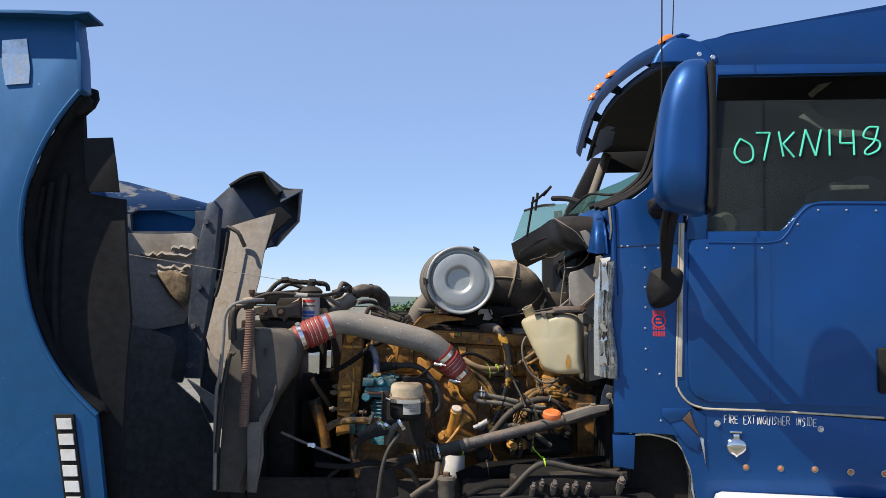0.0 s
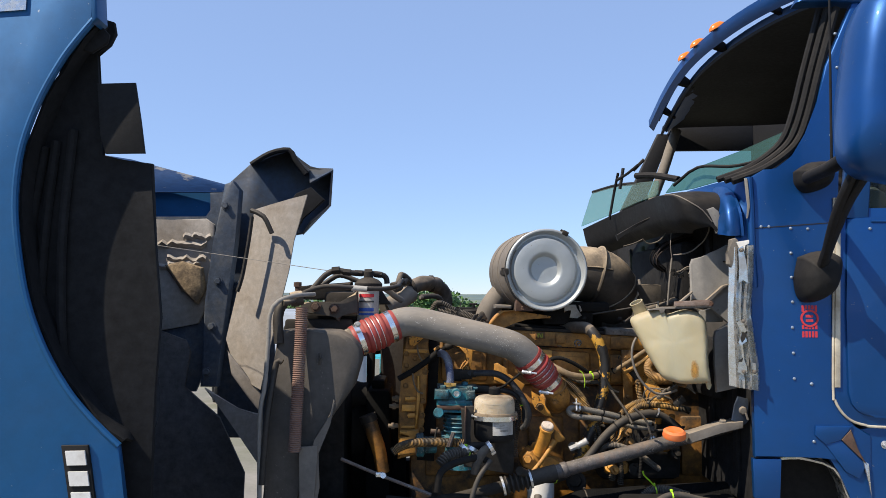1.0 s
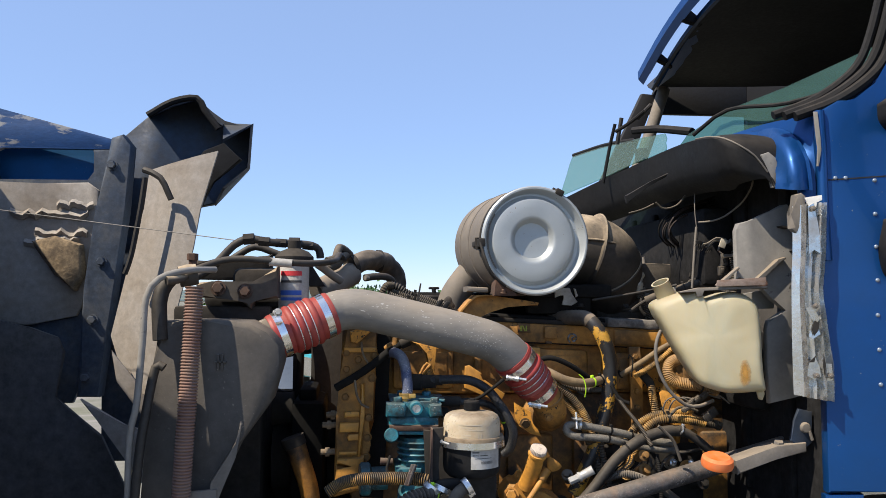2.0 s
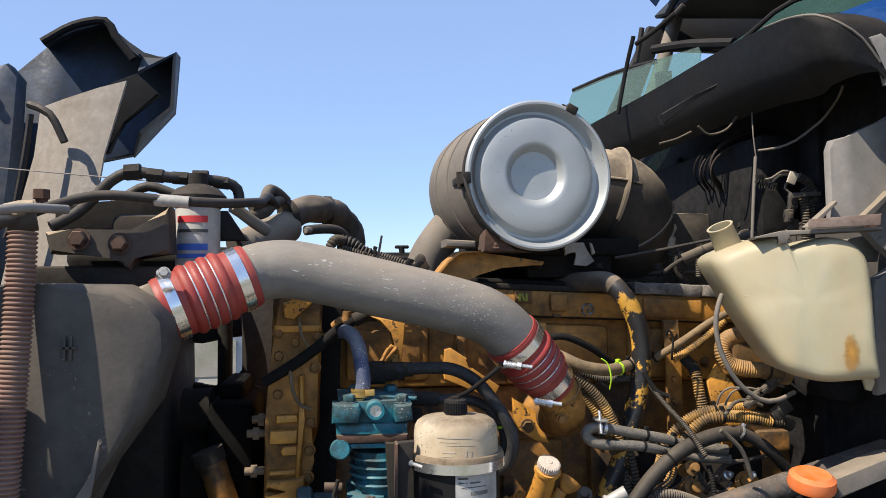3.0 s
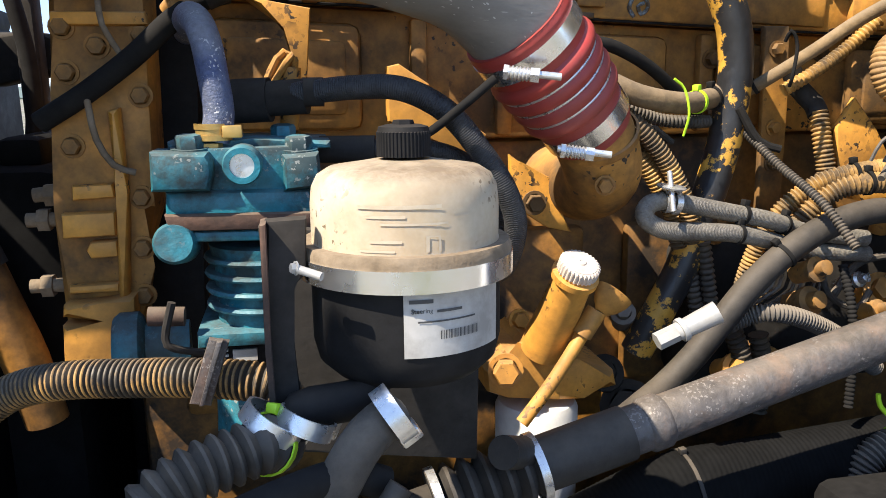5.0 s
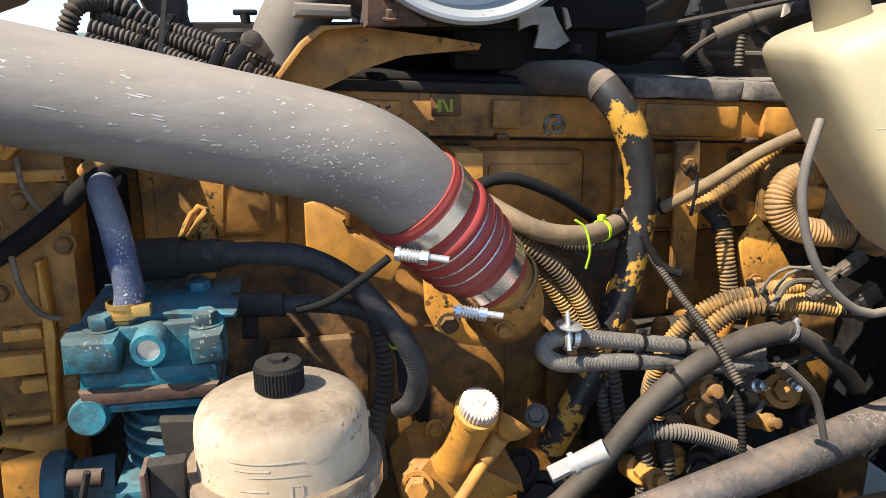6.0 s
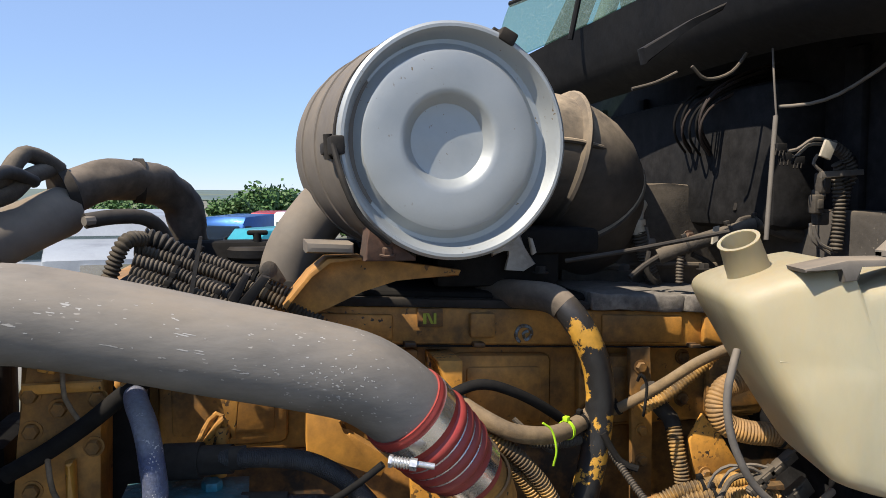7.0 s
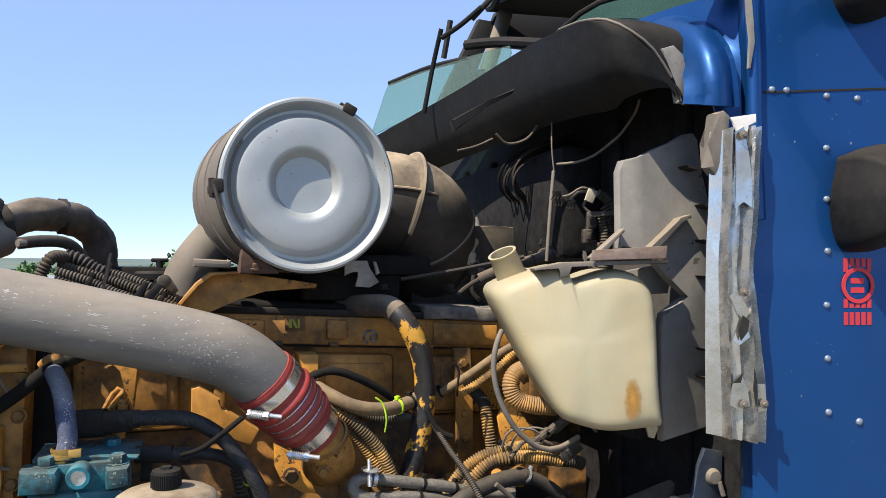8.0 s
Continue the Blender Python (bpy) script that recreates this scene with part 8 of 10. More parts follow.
bm = bmesh.new()
slab(bm, [(-0.302, 1.15), (-0.237, 1.149), (-0.237, 1.135), (-0.302, 1.136)], 3.296, 3.43, None, 0.005)
part("foot_flange", bm, "teal", comp)
bm = bmesh.new()
slab(bm, [(-0.294, 1.135), (-0.237, 1.134), (-0.237, 1.112), (-0.292, 1.113)], 3.305, 3.43, None, 0.004)
base = part("base", bm, "pitch", comp, "black base block with a maker's plate")
bm = bmesh.new()
slab(bm, [(-0.272, 1.131), (-0.25, 1.131), (-0.25, 1.12), (-0.272, 1.12)], 3.302, 3.306, None)
for k in range(3):
    slab(bm, [(x, z - 0.005 * k) for x, z in [(-0.289, 1.132), (-0.276, 1.132), (-0.276, 1.13), (-0.289, 1.13)]], 3.302, 3.306, None)
part("maker_plate", bm, "label", base, "small white printed plate")
# blue hose with clamp
bh = thing("blue_hose", (-0.278, 3.33, 1.324), "scuffed blue coolant hose on the compressor", "hose")
bm = bmesh.new()
tube([(-0.277, 3.33, 1.321), (-0.272, 3.33, 1.345), (-0.275, 3.331, 1.378), (-0.279, 3.336, 1.405), (-0.286, 3.35, 1.424), (-0.296, 3.38, 1.433), (-0.306, 3.43, 1.433), (-0.315, 3.5, 1.428)], 0.0138, 22, 0.006, bm)
part("hose", bm, "bluehose", bh)
bm = bmesh.new()
c = Vector((-0.278, 3.33, 1.334))
band(bm, (c, (0, 0, 1)), 0.0146, 0.005, 0.002)
band(bm, (c - Vector((0, 0, 0.010)), (0, 0, 1)), 0.0146, 0.005, 0.002)
lathe(bm, [(0.0146, -0.011), (0.0156, -0.011), (0.0156, 0.001), (0.0146, 0.001)], Matrix.Translation(c), 24)
box(bm, c.x + 0.009, c.x + 0.026, 3.314, 3.326, c.z - 0.010, c.z + 0.001, 0.001)
part("clamp", bm, "brass", bh, "brassy spring clamp")
bm = bmesh.new()
lathe(bm, [(0.0, -0.012), (0.0155, -0.012), (0.0155, 0.0), (0.013, 0.002), (0.013, 0.012), (0, 0.012)], Matrix.Translation(Vector((-0.28, 3.33, 1.307))) , 6)
part("hex_fitting", bm, "brass", bh, "brass hex fitting")

# ---- steering fluid reservoir ----
res = thing("steering_reservoir", (-0.147, 3.14, 1.158), "stained cream reservoir in a black pot with steel band", "reservoir")
(lx, z0), (rx, _) = [(-0.203, 1.302), (-0.069, 1.294)]
RC, RR = Vector(((lx + rx) / 2 + 0.004, 3.145, 0)), (rx - lx) / 2
zt, zb = 1.315, 1.257
bm = bmesh.new()
lathe(bm, [(0.0, zt + 0.002), (0.022, zt + 0.002), (RR * 0.5, zt), (RR * 0.8, zt - 0.003), (RR * 0.92, zt - 0.008), (RR * 0.98, zt - 0.016), (RR, zt - 0.027), (RR, zb + 0.006), (RR * 1.02, zb)], Matrix.Translation(RC), 64)
shell = part("upper_shell", bm, "reservoir", res, "stained cream upper shell")
bm = bmesh.new()
for a0, a1, d0, d1 in ((-35, 12, 0.024, 0.0215), (-30, -8, 0.030, 0.028), (-22, 16, 0.0345, 0.033), (-28, -10, 0.046, 0.044), (-34, -14, 0.052, 0.0505), (3, 5, 0.042, 0.052), (10, 11.5, 0.042, 0.052), (3, 11.5, 0.0415, 0.0425), (20, 30, 0.03, 0.0285)):
    n = max(2, int((a1 - a0) / 4))
    g = [[bm.verts.new((RC.x + (RR + 0.0006) * math.sin(radians(a0 + (a1 - a0) * k / n)), RC.y - (RR + 0.0006) * math.cos(radians(a0 + (a1 - a0) * k / n)), zt - d)) for k in range(n + 1)] for d in (d0, d1)]
    for k in range(n):
        bm.faces.new((g[0][k], g[0][k + 1], g[1][k + 1], g[1][k]))
part("embossed_bar", bm, "smudge", shell, "worn brown embossed lines")
bm = bmesh.new()
knurled(bm, 0.0182, 44, 0.0009, zt + 0.004, zt + 0.021, Matrix.Translation(RC))
lathe(bm, [(0.0185, zt + 0.021), (0.0175, zt + 0.0245), (0.012, zt + 0.026), (0, zt + 0.026)], Matrix.Translation(RC), 40)
cap = part("cap", bm, "plastic", res, "ribbed black screw cap")
bm = bmesh.new()
lathe(bm, [(0.008, zt + 0.026), (0.0072, zt + 0.029), (0, zt + 0.029)], Matrix.Translation(RC), 6)
part("cap_hex", bm, "plastic", cap)
bm = bmesh.new()
lathe(bm, [(RR, zb + 0.004), (RR * 1.11, zb + 0.004), (RR * 1.14, zb), (RR * 1.14, zb - 0.004), (RR * 1.05, zb - 0.005)], Matrix.Translation(RC), 64)
part("rim", bm, "grime", res, "dirt-caked brown rim")
bm = bmesh.new()
lathe(bm, [(RR * 1.08, zb - 0.004), (RR * 1.155, zb - 0.004), (RR * 1.155, zb - 0.019), (RR * 1.08, zb - 0.019)], Matrix.Translation(RC), 64)
bandp = part("clamp_band", bm, "polish", res, "bright steel clamp band")
bm = bmesh.new()
bx = (-0.202, 3.07, 1.263)
rod(bm, (-0.211, 3.079, 1.257), (-0.195, 3.069, 1.253), 0.0028, 12)
hexbolt(bm, (-0.210, 3.079, 1.257), (-1, -0.4, 0.1), 0.0034)
part("clamp_screw", bm, "palesteel", bandp)
bm = bmesh.new()
lathe(bm, [(RR * 1.02, zb - 0.012), (RR * 1.02, zb - 0.066), (RR * 0.97, zb - 0.08), (RR * 0.82, zb - 0.09), (0, zb - 0.095)], Matrix.Translation(RC), 64)
pot = part("pot", bm, "plastic", res, "dusty black lower pot")
bm = bmesh.new()
arc = [radians(-90 - 10 + 5 * k) for k in range(14)]
g = [[bm.verts.new((RC.x + (RR * 1.02 + 0.0012) * math.cos(a), RC.y + (RR * 1.02 + 0.0012) * math.sin(a), z)) for a in arc] for z in (zb - 0.0205, zb - 0.064)]
for k in range(13):
    bm.faces.new((g[0][k], g[0][k + 1], g[1][k + 1], g[1][k]))
lab = part("paper_label", bm, "label", pot, "scuffed white paper label")
for zl, a0, a1, hh in ((0.027, 0.6, 3.2, 0.0026), (0.0335, 3.6, 6.6, 0.0018), (0.040, 1.5, 8.4, 0.0012)):
    bm = bmesh.new()
    aa = [radians(-90 - 10 + 5 * (a0 + (a1 - a0) * k / 6)) for k in range(7)]
    g = [[bm.verts.new((RC.x + (RR * 1.02 + 0.0018) * math.cos(a), RC.y + (RR * 1.02 + 0.0018) * math.sin(a), zb - zl + s)) for a in aa] for s in (0, hh)]
    for k in range(6):
        bm.faces.new((g[0][k], g[0][k + 1], g[1][k + 1], g[1][k]))
    part("print_bar", bm, "ink", lab)
bm = bmesh.new()
for k in range(26):
    a0 = radians(-90 - 10 + 20 + 0.95 * k)
    wd = radians(0.3 if k % 3 else 0.6)
    bm.faces.new([bm.verts.new((RC.x + (RR * 1.02 + 0.0018) * math.cos(a), RC.y + (RR * 1.02 + 0.0018) * math.sin(a), z)) for a, z in ((a0, zb - 0.052), (a0 + wd, zb - 0.052), (a0 + wd, zb - 0.046), (a0, zb - 0.046))])
part("barcode", bm, "ink", lab)
a = radians(-90 - 6)
tx = words("printed_word", "Steering", 0.0044, Matrix.Translation((RC.x + (RR * 1.02 + 0.0022) * math.cos(a), RC.y + (RR * 1.02 + 0.0022) * math.sin(a), zb - 0.0335)) @ Matrix.Rotation(radians(6), 4, "Z") @ Matrix.Rotation(radians(90), 4, "X"), "ink", lab, "dark printed word")
tx.matrix_parent_inverse = root_of(lab).inverted()
# mounting bracket and hoses below
bm = bmesh.new()
slab(bm, [(-0.229, 1.282), (-0.202, 1.283), (-0.204, 1.245), (-0.215, 1.237), (-0.217, 1.195), (-0.208, 1.131), (-0.229, 1.107), (-0.232, 1.197)], 3.11, 3.125, None, 0.003)
slab(bm, [(-0.239, 1.258), (-0.055, 1.243), (-0.059, 1.037), (-0.229, 1.063)], 3.225, 3.24, None, 0.003)
part("bracket", bm, "soot", res, "sooty black mounting bracket")
bm = bmesh.new()
slab(bm, [(-0.232, 1.281), (-0.228, 1.282), (-0.229, 1.198), (-0.227, 1.109), (-0.231, 1.107), (-0.233, 1.197)], 3.10, 3.128, None, 0.002)
part("bracket_edge", bm, "rust", res, "rust-brown bracket edge")
bm = bmesh.new()
tube([(RC.x - 0.03, 3.12, zb - 0.075), (RC.x - 0.035, 3.11, zb - 0.1), (-0.211, 3.1, 1.154), (-0.217, 3.1, 1.138)], 0.014, 14, 0.008, bm)
part("outlet", bm, "plastic", pot)

# ---- oil filler, dipstick and filter ----
of = thing("oil_filler", (0.062, 3.42, 1.047), "yellow oil filler with a pale ribbed cap", "oil filler")
bm = bmesh.new()
t0, t1 = Vector((0.060, 3.40, 1.074)), Vector((0.076, 3.340, 1.178))
rod(bm, t0, t1, 0.026, 24, 0.0205)
lathe(bm, [(0.0205, -0.012), (0.0255, -0.011), (0.0255, -0.004), (0.0205, -0.003)], aim(t1, t1 - t0), 24)
part("neck", bm, "yellow", of)
bm = bmesh.new()
w = (t1 - t0).normalized()
knurled(bm, 0.0205, 30, 0.0016, -0.001, 0.010, aim(t1, w))
lathe(bm, [(0.0188, 0.0098), (0.0182, 0.0118), (0.006, 0.0122), (0.005, 0.0135), (0.002, 0.0136), (0.0018, 0.0128), (0, 0.0128)], aim(t1, w), 30)
part("cap", bm, "palecap", of, "pale knurled cap")
bm = bmesh.new()
slab(bm, [(-0.006, 1.05), (0.015, 1.077), (0.035, 1.075), (0.041, 1.085), (0.089, 1.067), (0.1, 1.05), (0.15, 1.038), (0.155, 1.018), (0.111, 1.016), (0.083, 1.006), (0.021, 1.014), (-0.003, 1.024)], 3.40, 3.5, None, 0.012)
part("base", bm, "yellow", of)
for p, w, r in (((0.015, 3.395, 1.053), (-0.2, -1, 0.1), 0.015), ((0.05, 3.46, 1.09), (0, -1, 0.2), 0.010)):
    bm = bmesh.new()
    hexbolt(bm, p, w, r)
    part("base_bolt", bm, "yellow", of)
bm = bmesh.new()
q0 = Vector((0.067, 3.44, 0.968))
lathe(bm, [(0, -0.14), (0.045, -0.14), (0.05, -0.13), (0.05, 0.02), (0.046, 0.028), (0, 0.03)], Matrix.Translation(q0), 36)
solo("oil_filter", bm, "white", "white spin-on oil filter below the filler", "filter")
ds = thing("dipstick", (0.095, 3.36, 1.106), "yellow oil dipstick tube with a grimy loop handle", "dipstick")
bm = bmesh.new()
tube([(0.018, 3.34, 1.013), (0.058, 3.35, 1.057), (0.095, 3.36, 1.106), (0.105, 3.36, 1.122)], 0.0075, 14, 0.012, bm)
part("tube", bm, "yellow", ds)
bm = bmesh.new()
rod(bm, (0.09, 3.358, 1.101), (0.107, 3.358, 1.128), 0.0115, 14)
part("collar", bm, "yellow_dirty", ds)
bm = bmesh.new()
a, b, c = Vector((0.109, 3.36, 1.159)), Vector((0.144, 3.352, 1.134)), Vector((0.112, 3.36, 1.124))
rim = [a.lerp(b, 0.5) + 0.5 * math.cos(q) * (b - a) + 0.012 * math.sin(q) * Vector((-0.2, -0.75, 0.62)) for q in [2 * math.pi * k / 20 for k in range(20)]]
foot = [c + (p - a.lerp(b, 0.5)) * 0.32 for p in rim]
skins = [[bm.verts.new(f.lerp(p, g) + (p - a.lerp(b, 0.5)) * 0.18 * math.sin(math.pi * g)) for f, p in zip(foot, rim)] for g in (0, 0.35, 0.7, 1.0)]
skins.append([bm.verts.new(p.lerp(a.lerp(b, 0.5), 0.16)) for p in rim])
skins.append([bm.verts.new(p.lerp(c, 0.45).lerp(a.lerp(b, 0.5).lerp(c, 0.45), 0.3)) for p in rim])
for u, v in zip(skins, skins[1:]):
    for k in range(20):
        bm.faces.new((u[k], u[(k + 1) % 20], v[(k + 1) % 20], v[k]))
bm.faces.new(skins[-1])
# black disc set in the mouth paints the shade inside the handle
dark = bmesh.new()
dark.faces.new([dark.verts.new(p.lerp(a.lerp(b, 0.5), 0.2).lerp(c, 0.06)) for p in rim])
handle = part("handle", bm, "yellow_dirty", ds)
part("handle_mouth", dark, "pitch", handle, "black disc for the shaded hollow of the handle")


# ---- hoses, looms and lines ----
def hose(name, pts, r, material, label, category="hose", group="", rib=0.0, segs=14, depth=0.26):
    bm = bmesh.new()
    if rib:
        ribbed(pts, r, rib, depth, segs, bm)
    else:
        tube(pts, r, segs, 0.01, bm)
    return solo(name, bm, material, label, category, group)


def wrap(pts, i, r, material, parent, name="clip"):
    """A tie round a hose at a share i of its length."""
    s = spline(pts, 0.008)
    k = max(1, min(len(s) - 2, int(i * len(s))))
    bm = bmesh.new()
    band(bm, (s[k], s[k + 1] - s[k - 1]), r, 0.0045, 0.0014, 20)
    box(bm, -0.004, 0.004, r, r + 0.007, -0.004, 0.004, 0.001, aim(s[k], s[k + 1] - s[k - 1]))
    part(name, bm, material, parent)


# chipped black and yellow coolant pipe rising over the head
pts = [(0.19, 3.62, 1.522), (0.225, 3.54, 1.527), (0.255, 3.485, 1.525), (0.279, 3.462, 1.497), (0.305, 3.458, 1.445), (0.316, 3.46, 1.388), (0.311, 3.462, 1.312), (0.298, 3.465, 1.247), (0.28, 3.468, 1.185), (0.262, 3.468, 1.135), (0.236, 3.472, 1.08), (0.214, 3.48, 1.03)]
cool = hose("coolant_pipe", pts, 0.0205, "chipped", "black coolant pipe with flaking yellow paint", "pipe", segs=24)
# added skin over the bend: its dark dirt and shade as colour
bm = bmesh.new()
sweep(bm, spline(pts[:4], 0.008)[:-3], 0.0217, 26)
part("elbow_sleeve", bm, "blackpipe", cool, "dusty black skin added over the bend for its dirt and shade")
# vent hose with a pale elbow before the firewall
vent = hose("vent_hose", [(0.499, 3.70, 1.612), (0.504, 3.70, 1.59), (0.515, 3.70, 1.558), (0.533, 3.70, 1.515)], 0.0135, "blackloom", "black corrugated vent hose with a pale elbow", "hose", rib=0.0055, segs=18)
bm = bmesh.new()
tube([(0.512, 3.72, 1.662), (0.500, 3.71, 1.648), (0.493, 3.70, 1.630), (0.498, 3.70, 1.610)], 0.0125, 14, 0.006, bm)
lathe(bm, [(0.0125, -0.006), (0.0155, -0.005), (0.0155, 0.005), (0.0125, 0.006)], aim((0.494, 3.70, 1.628), (0.1, 0, -1)), 20)
part("elbow", bm, "ivory", vent, "pale plastic elbow")
bm = bmesh.new()
box(bm, 0.512, 0.528, 3.69, 3.71, 1.585, 1.60, 0.003)
rod(bm, (0.516, 3.695, 1.592), (0.512, 3.70, 1.62), 0.004, 8)
part("clip", bm, "greyplate", vent, "dusty hose clip")
# yellow and black looms and hoses beside the inlet
pts = [(0.129, 3.45, 1.364), (0.142, 3.44, 1.349), (0.181, 3.43, 1.32), (0.222, 3.43, 1.272), (0.246, 3.43, 1.225), (0.255, 3.43, 1.181)]
hose("wiring_loom", pts, 0.0112, "loom", "grimy yellow corrugated wiring loom beside the inlet", "loom", "yellow looms", 0.0052)
pts = [(0.14, 3.45, 1.336), (0.18, 3.45, 1.301), (0.216, 3.45, 1.253), (0.239, 3.45, 1.214), (0.25, 3.45, 1.172)]
hose("wiring_loom", pts, 0.0112, "loom", "grimy yellow corrugated wiring loom beside the inlet", "loom", "yellow looms", 0.0052)
pts = [(0.146, 3.47, 1.353), (0.178, 3.46, 1.342), (0.218, 3.46, 1.327), (0.258, 3.46, 1.323), (0.291, 3.47, 1.323)]
hose("black_loom", pts, 0.008, "blackloom", "thin black corrugated loom", "loom", rib=0.005)
pts = [(0.104, 3.47, 1.391), (0.138, 3.43, 1.372), (0.176, 3.42, 1.355), (0.233, 3.43, 1.346), (0.287, 3.46, 1.351), (0.306, 3.47, 1.358)]
h = hose("cloth_hose", pts, 0.0125, "tanhose", "dusty brown cloth-covered hose", "hose")
wrap(pts, 0.78, 0.0128, "lime", h, "cable_tie")
wrap(pts, 0.9, 0.0128, "pitch", h)
bm = bmesh.new()
tube([(0.206, 3.4, 1.373), (0.219, 3.4, 1.362), (0.226, 3.4, 1.335), (0.226, 3.41, 1.31)], 0.0015, 8, 0.005, bm)
solo("tie_tail", bm, "lime", "loose lime green cable tie tail", "cable tie")
pts = [(0.097, 3.46, 1.403), (0.123, 3.46, 1.413), (0.155, 3.46, 1.412), (0.208, 3.47, 1.389), (0.262, 3.49, 1.354), (0.292, 3.5, 1.329)]
hose("black_line", pts, 0.0075, "pitch", "thin black rubber line", "hose")
# beyond the coolant pipe
pts = [(0.312, 3.50, 1.350), (0.340, 3.482, 1.356), (0.37, 3.46, 1.378), (0.408, 3.44, 1.407), (0.449, 3.42, 1.44), (0.49, 3.39, 1.469), (0.506, 3.37, 1.484)]
h = hose("heater_hose", pts, 0.0078, "tanhose", "dusty brown heater hose running under the tank", "hose")
wrap(pts, 0.2, 0.008, "pitch", h)
pts = [(0.393, 3.475, 1.359), (0.429, 3.47, 1.38), (0.468, 3.47, 1.406), (0.505, 3.46, 1.442)]
hose("wiring_loom", pts, 0.0085, "loom", "grimy yellow corrugated wiring loom under the hose", "loom", "yellow looms", 0.0052)
bm = bmesh.new()
tube([(0.359, 3.43, 1.415), (0.359, 3.42, 1.426), (0.368, 3.42, 1.41), (0.365, 3.42, 1.376), (0.369, 3.43, 1.364)], 0.0022, 8, 0.005, bm)
solo("hose_tie", bm, "pitch", "black strap tie round the heater hose", "cable tie")
pts = [(0.60, 3.46, 1.42), (0.565, 3.425, 1.416), (0.514, 3.40, 1.417), (0.471, 3.39, 1.408), (0.457, 3.385, 1.384), (0.469, 3.38, 1.359), (0.50, 3.37, 1.349), (0.535, 3.365, 1.345), (0.59, 3.365, 1.33)]
duct = hose("bellows_duct", pts, 0.0165, "duct", "fat yellow corrugated duct bending under the tank", "duct", rib=0.0044, segs=26, depth=0.10)
wrap(pts, 0.84, 0.0168, "rubber", duct, "cuff")
pts = [(0.441, 3.47, 1.332), (0.443, 3.46, 1.294), (0.448, 3.455, 1.258), (0.446, 3.45, 1.223)]
hose("wiring_loom", pts, 0.0118, "loom", "short grimy yellow corrugated loom", "loom", "yellow looms", 0.0055)
bm = bmesh.new()
tube([(0.408, 3.49, 1.39), (0.425, 3.49, 1.361), (0.44, 3.48, 1.342), (0.441, 3.47, 1.328)], 0.0125, 12, 0.01, bm)
solo("hose_stub", bm, "soot", "short black stub above the loom", "hose")
bm = bmesh.new()
slab(bm, [(0.464, 1.313), (0.486, 1.349), (0.52, 1.309), (0.569, 1.237), (0.481, 1.23), (0.47, 1.265)], 3.462, 3.472, None, 0.002)
slab(bm, [(0.492, 1.232), (0.569, 1.237), (0.576, 1.224), (0.501, 1.219)], 3.45, 3.49, None, 0.002)
fb = solo("folded_bracket", bm, "yellow", "folded bright yellow bracket beside the duct", "bracket")
bm = bmesh.new()
hexbolt(bm, ((0.49, 3.46, 1.258)[0], 3.462, (0.49, 3.46, 1.258)[2]), (0, -1, 0), 0.008)
part("bolt", bm, "yellow_dirty", fb)
pts = [(0.346, 3.462, 1.094), (0.344, 3.452, 1.129), (0.354, 3.441, 1.178), (0.375, 3.43, 1.219), (0.41, 3.419, 1.249), (0.45, 3.408, 1.262), (0.494, 3.408, 1.267), (0.537, 3.408, 1.271)]
h = hose("wiring_loom", pts, 0.0112, "loom", "long yellow corrugated wiring loom", "loom", "yellow looms", 0.005)
wrap(pts, 0.72, 0.0116, "pitch", h)
pts = [(0.362, 3.462, 1.075), (0.363, 3.452, 1.107), (0.375, 3.441, 1.146), (0.394, 3.419, 1.207), (0.423, 3.408, 1.239), (0.453, 3.398, 1.25), (0.503, 3.398, 1.248), (0.569, 3.398, 1.237)]
h = hose("wiring_loom", pts, 0.0132, "loom", "long thick yellow corrugated wiring loom", "loom", "yellow looms", 0.0055)
wrap(pts, 0.66, 0.0136, "pitch", h)
pts = [(0.569, 3.398, 1.237), (0.596, 3.398, 1.233), (0.615, 3.398, 1.225)]
hose("blackloom_end", pts, 0.0128, "oldloom", "grimy end of the thick loom", "loom", rib=0.0055)
pts = [(0.327, 3.45, 1.311), (0.342, 3.4, 1.275), (0.358, 3.34, 1.238), (0.373, 3.3, 1.195)]
hose("black_loom", pts, 0.0055, "blackloom", "thin black corrugated loom", "loom", rib=0.004)
pts = [(0.312, 3.44, 1.339), (0.334, 3.43, 1.301), (0.357, 3.42, 1.291)]
hose("black_line", pts, 0.005, "pitch", "thin black line behind the looms", "hose", segs=8)
for p, sx, sz in (((0.495, 3.33, 1.303), 0.016, 0.006), ((0.512, 3.33, 1.311), 0.014, 0.006), ((0.534, 3.34, 1.317), 0.016, 0.007), ((0.484, 3.33, 1.288), 0.012, 0.006), ((0.556, 3.34, 1.27), 0.02, 0.012)):
    bm = bmesh.new()
    tilt = Matrix.Translation(p) @ Matrix.Rotation(radians(-35), 4, "Y")
    box(bm, -sx, sx, -0.006, 0.008, -sz, sz, 0.0015, tilt)
    box(bm, -sx * 0.5, sx * 0.4, -0.009, 0.0, -sz * 0.6, sz * 0.7, 0.001, tilt)
    box(bm, -sx * 1.2, -sx * 0.9, -0.004, 0.006, -sz * 0.7, sz * 0.7, 0.001, tilt)
    solo("grey_plug", bm, "blackloom", "dark grey wire plug under the tank", "connector", "plugs under the tank")
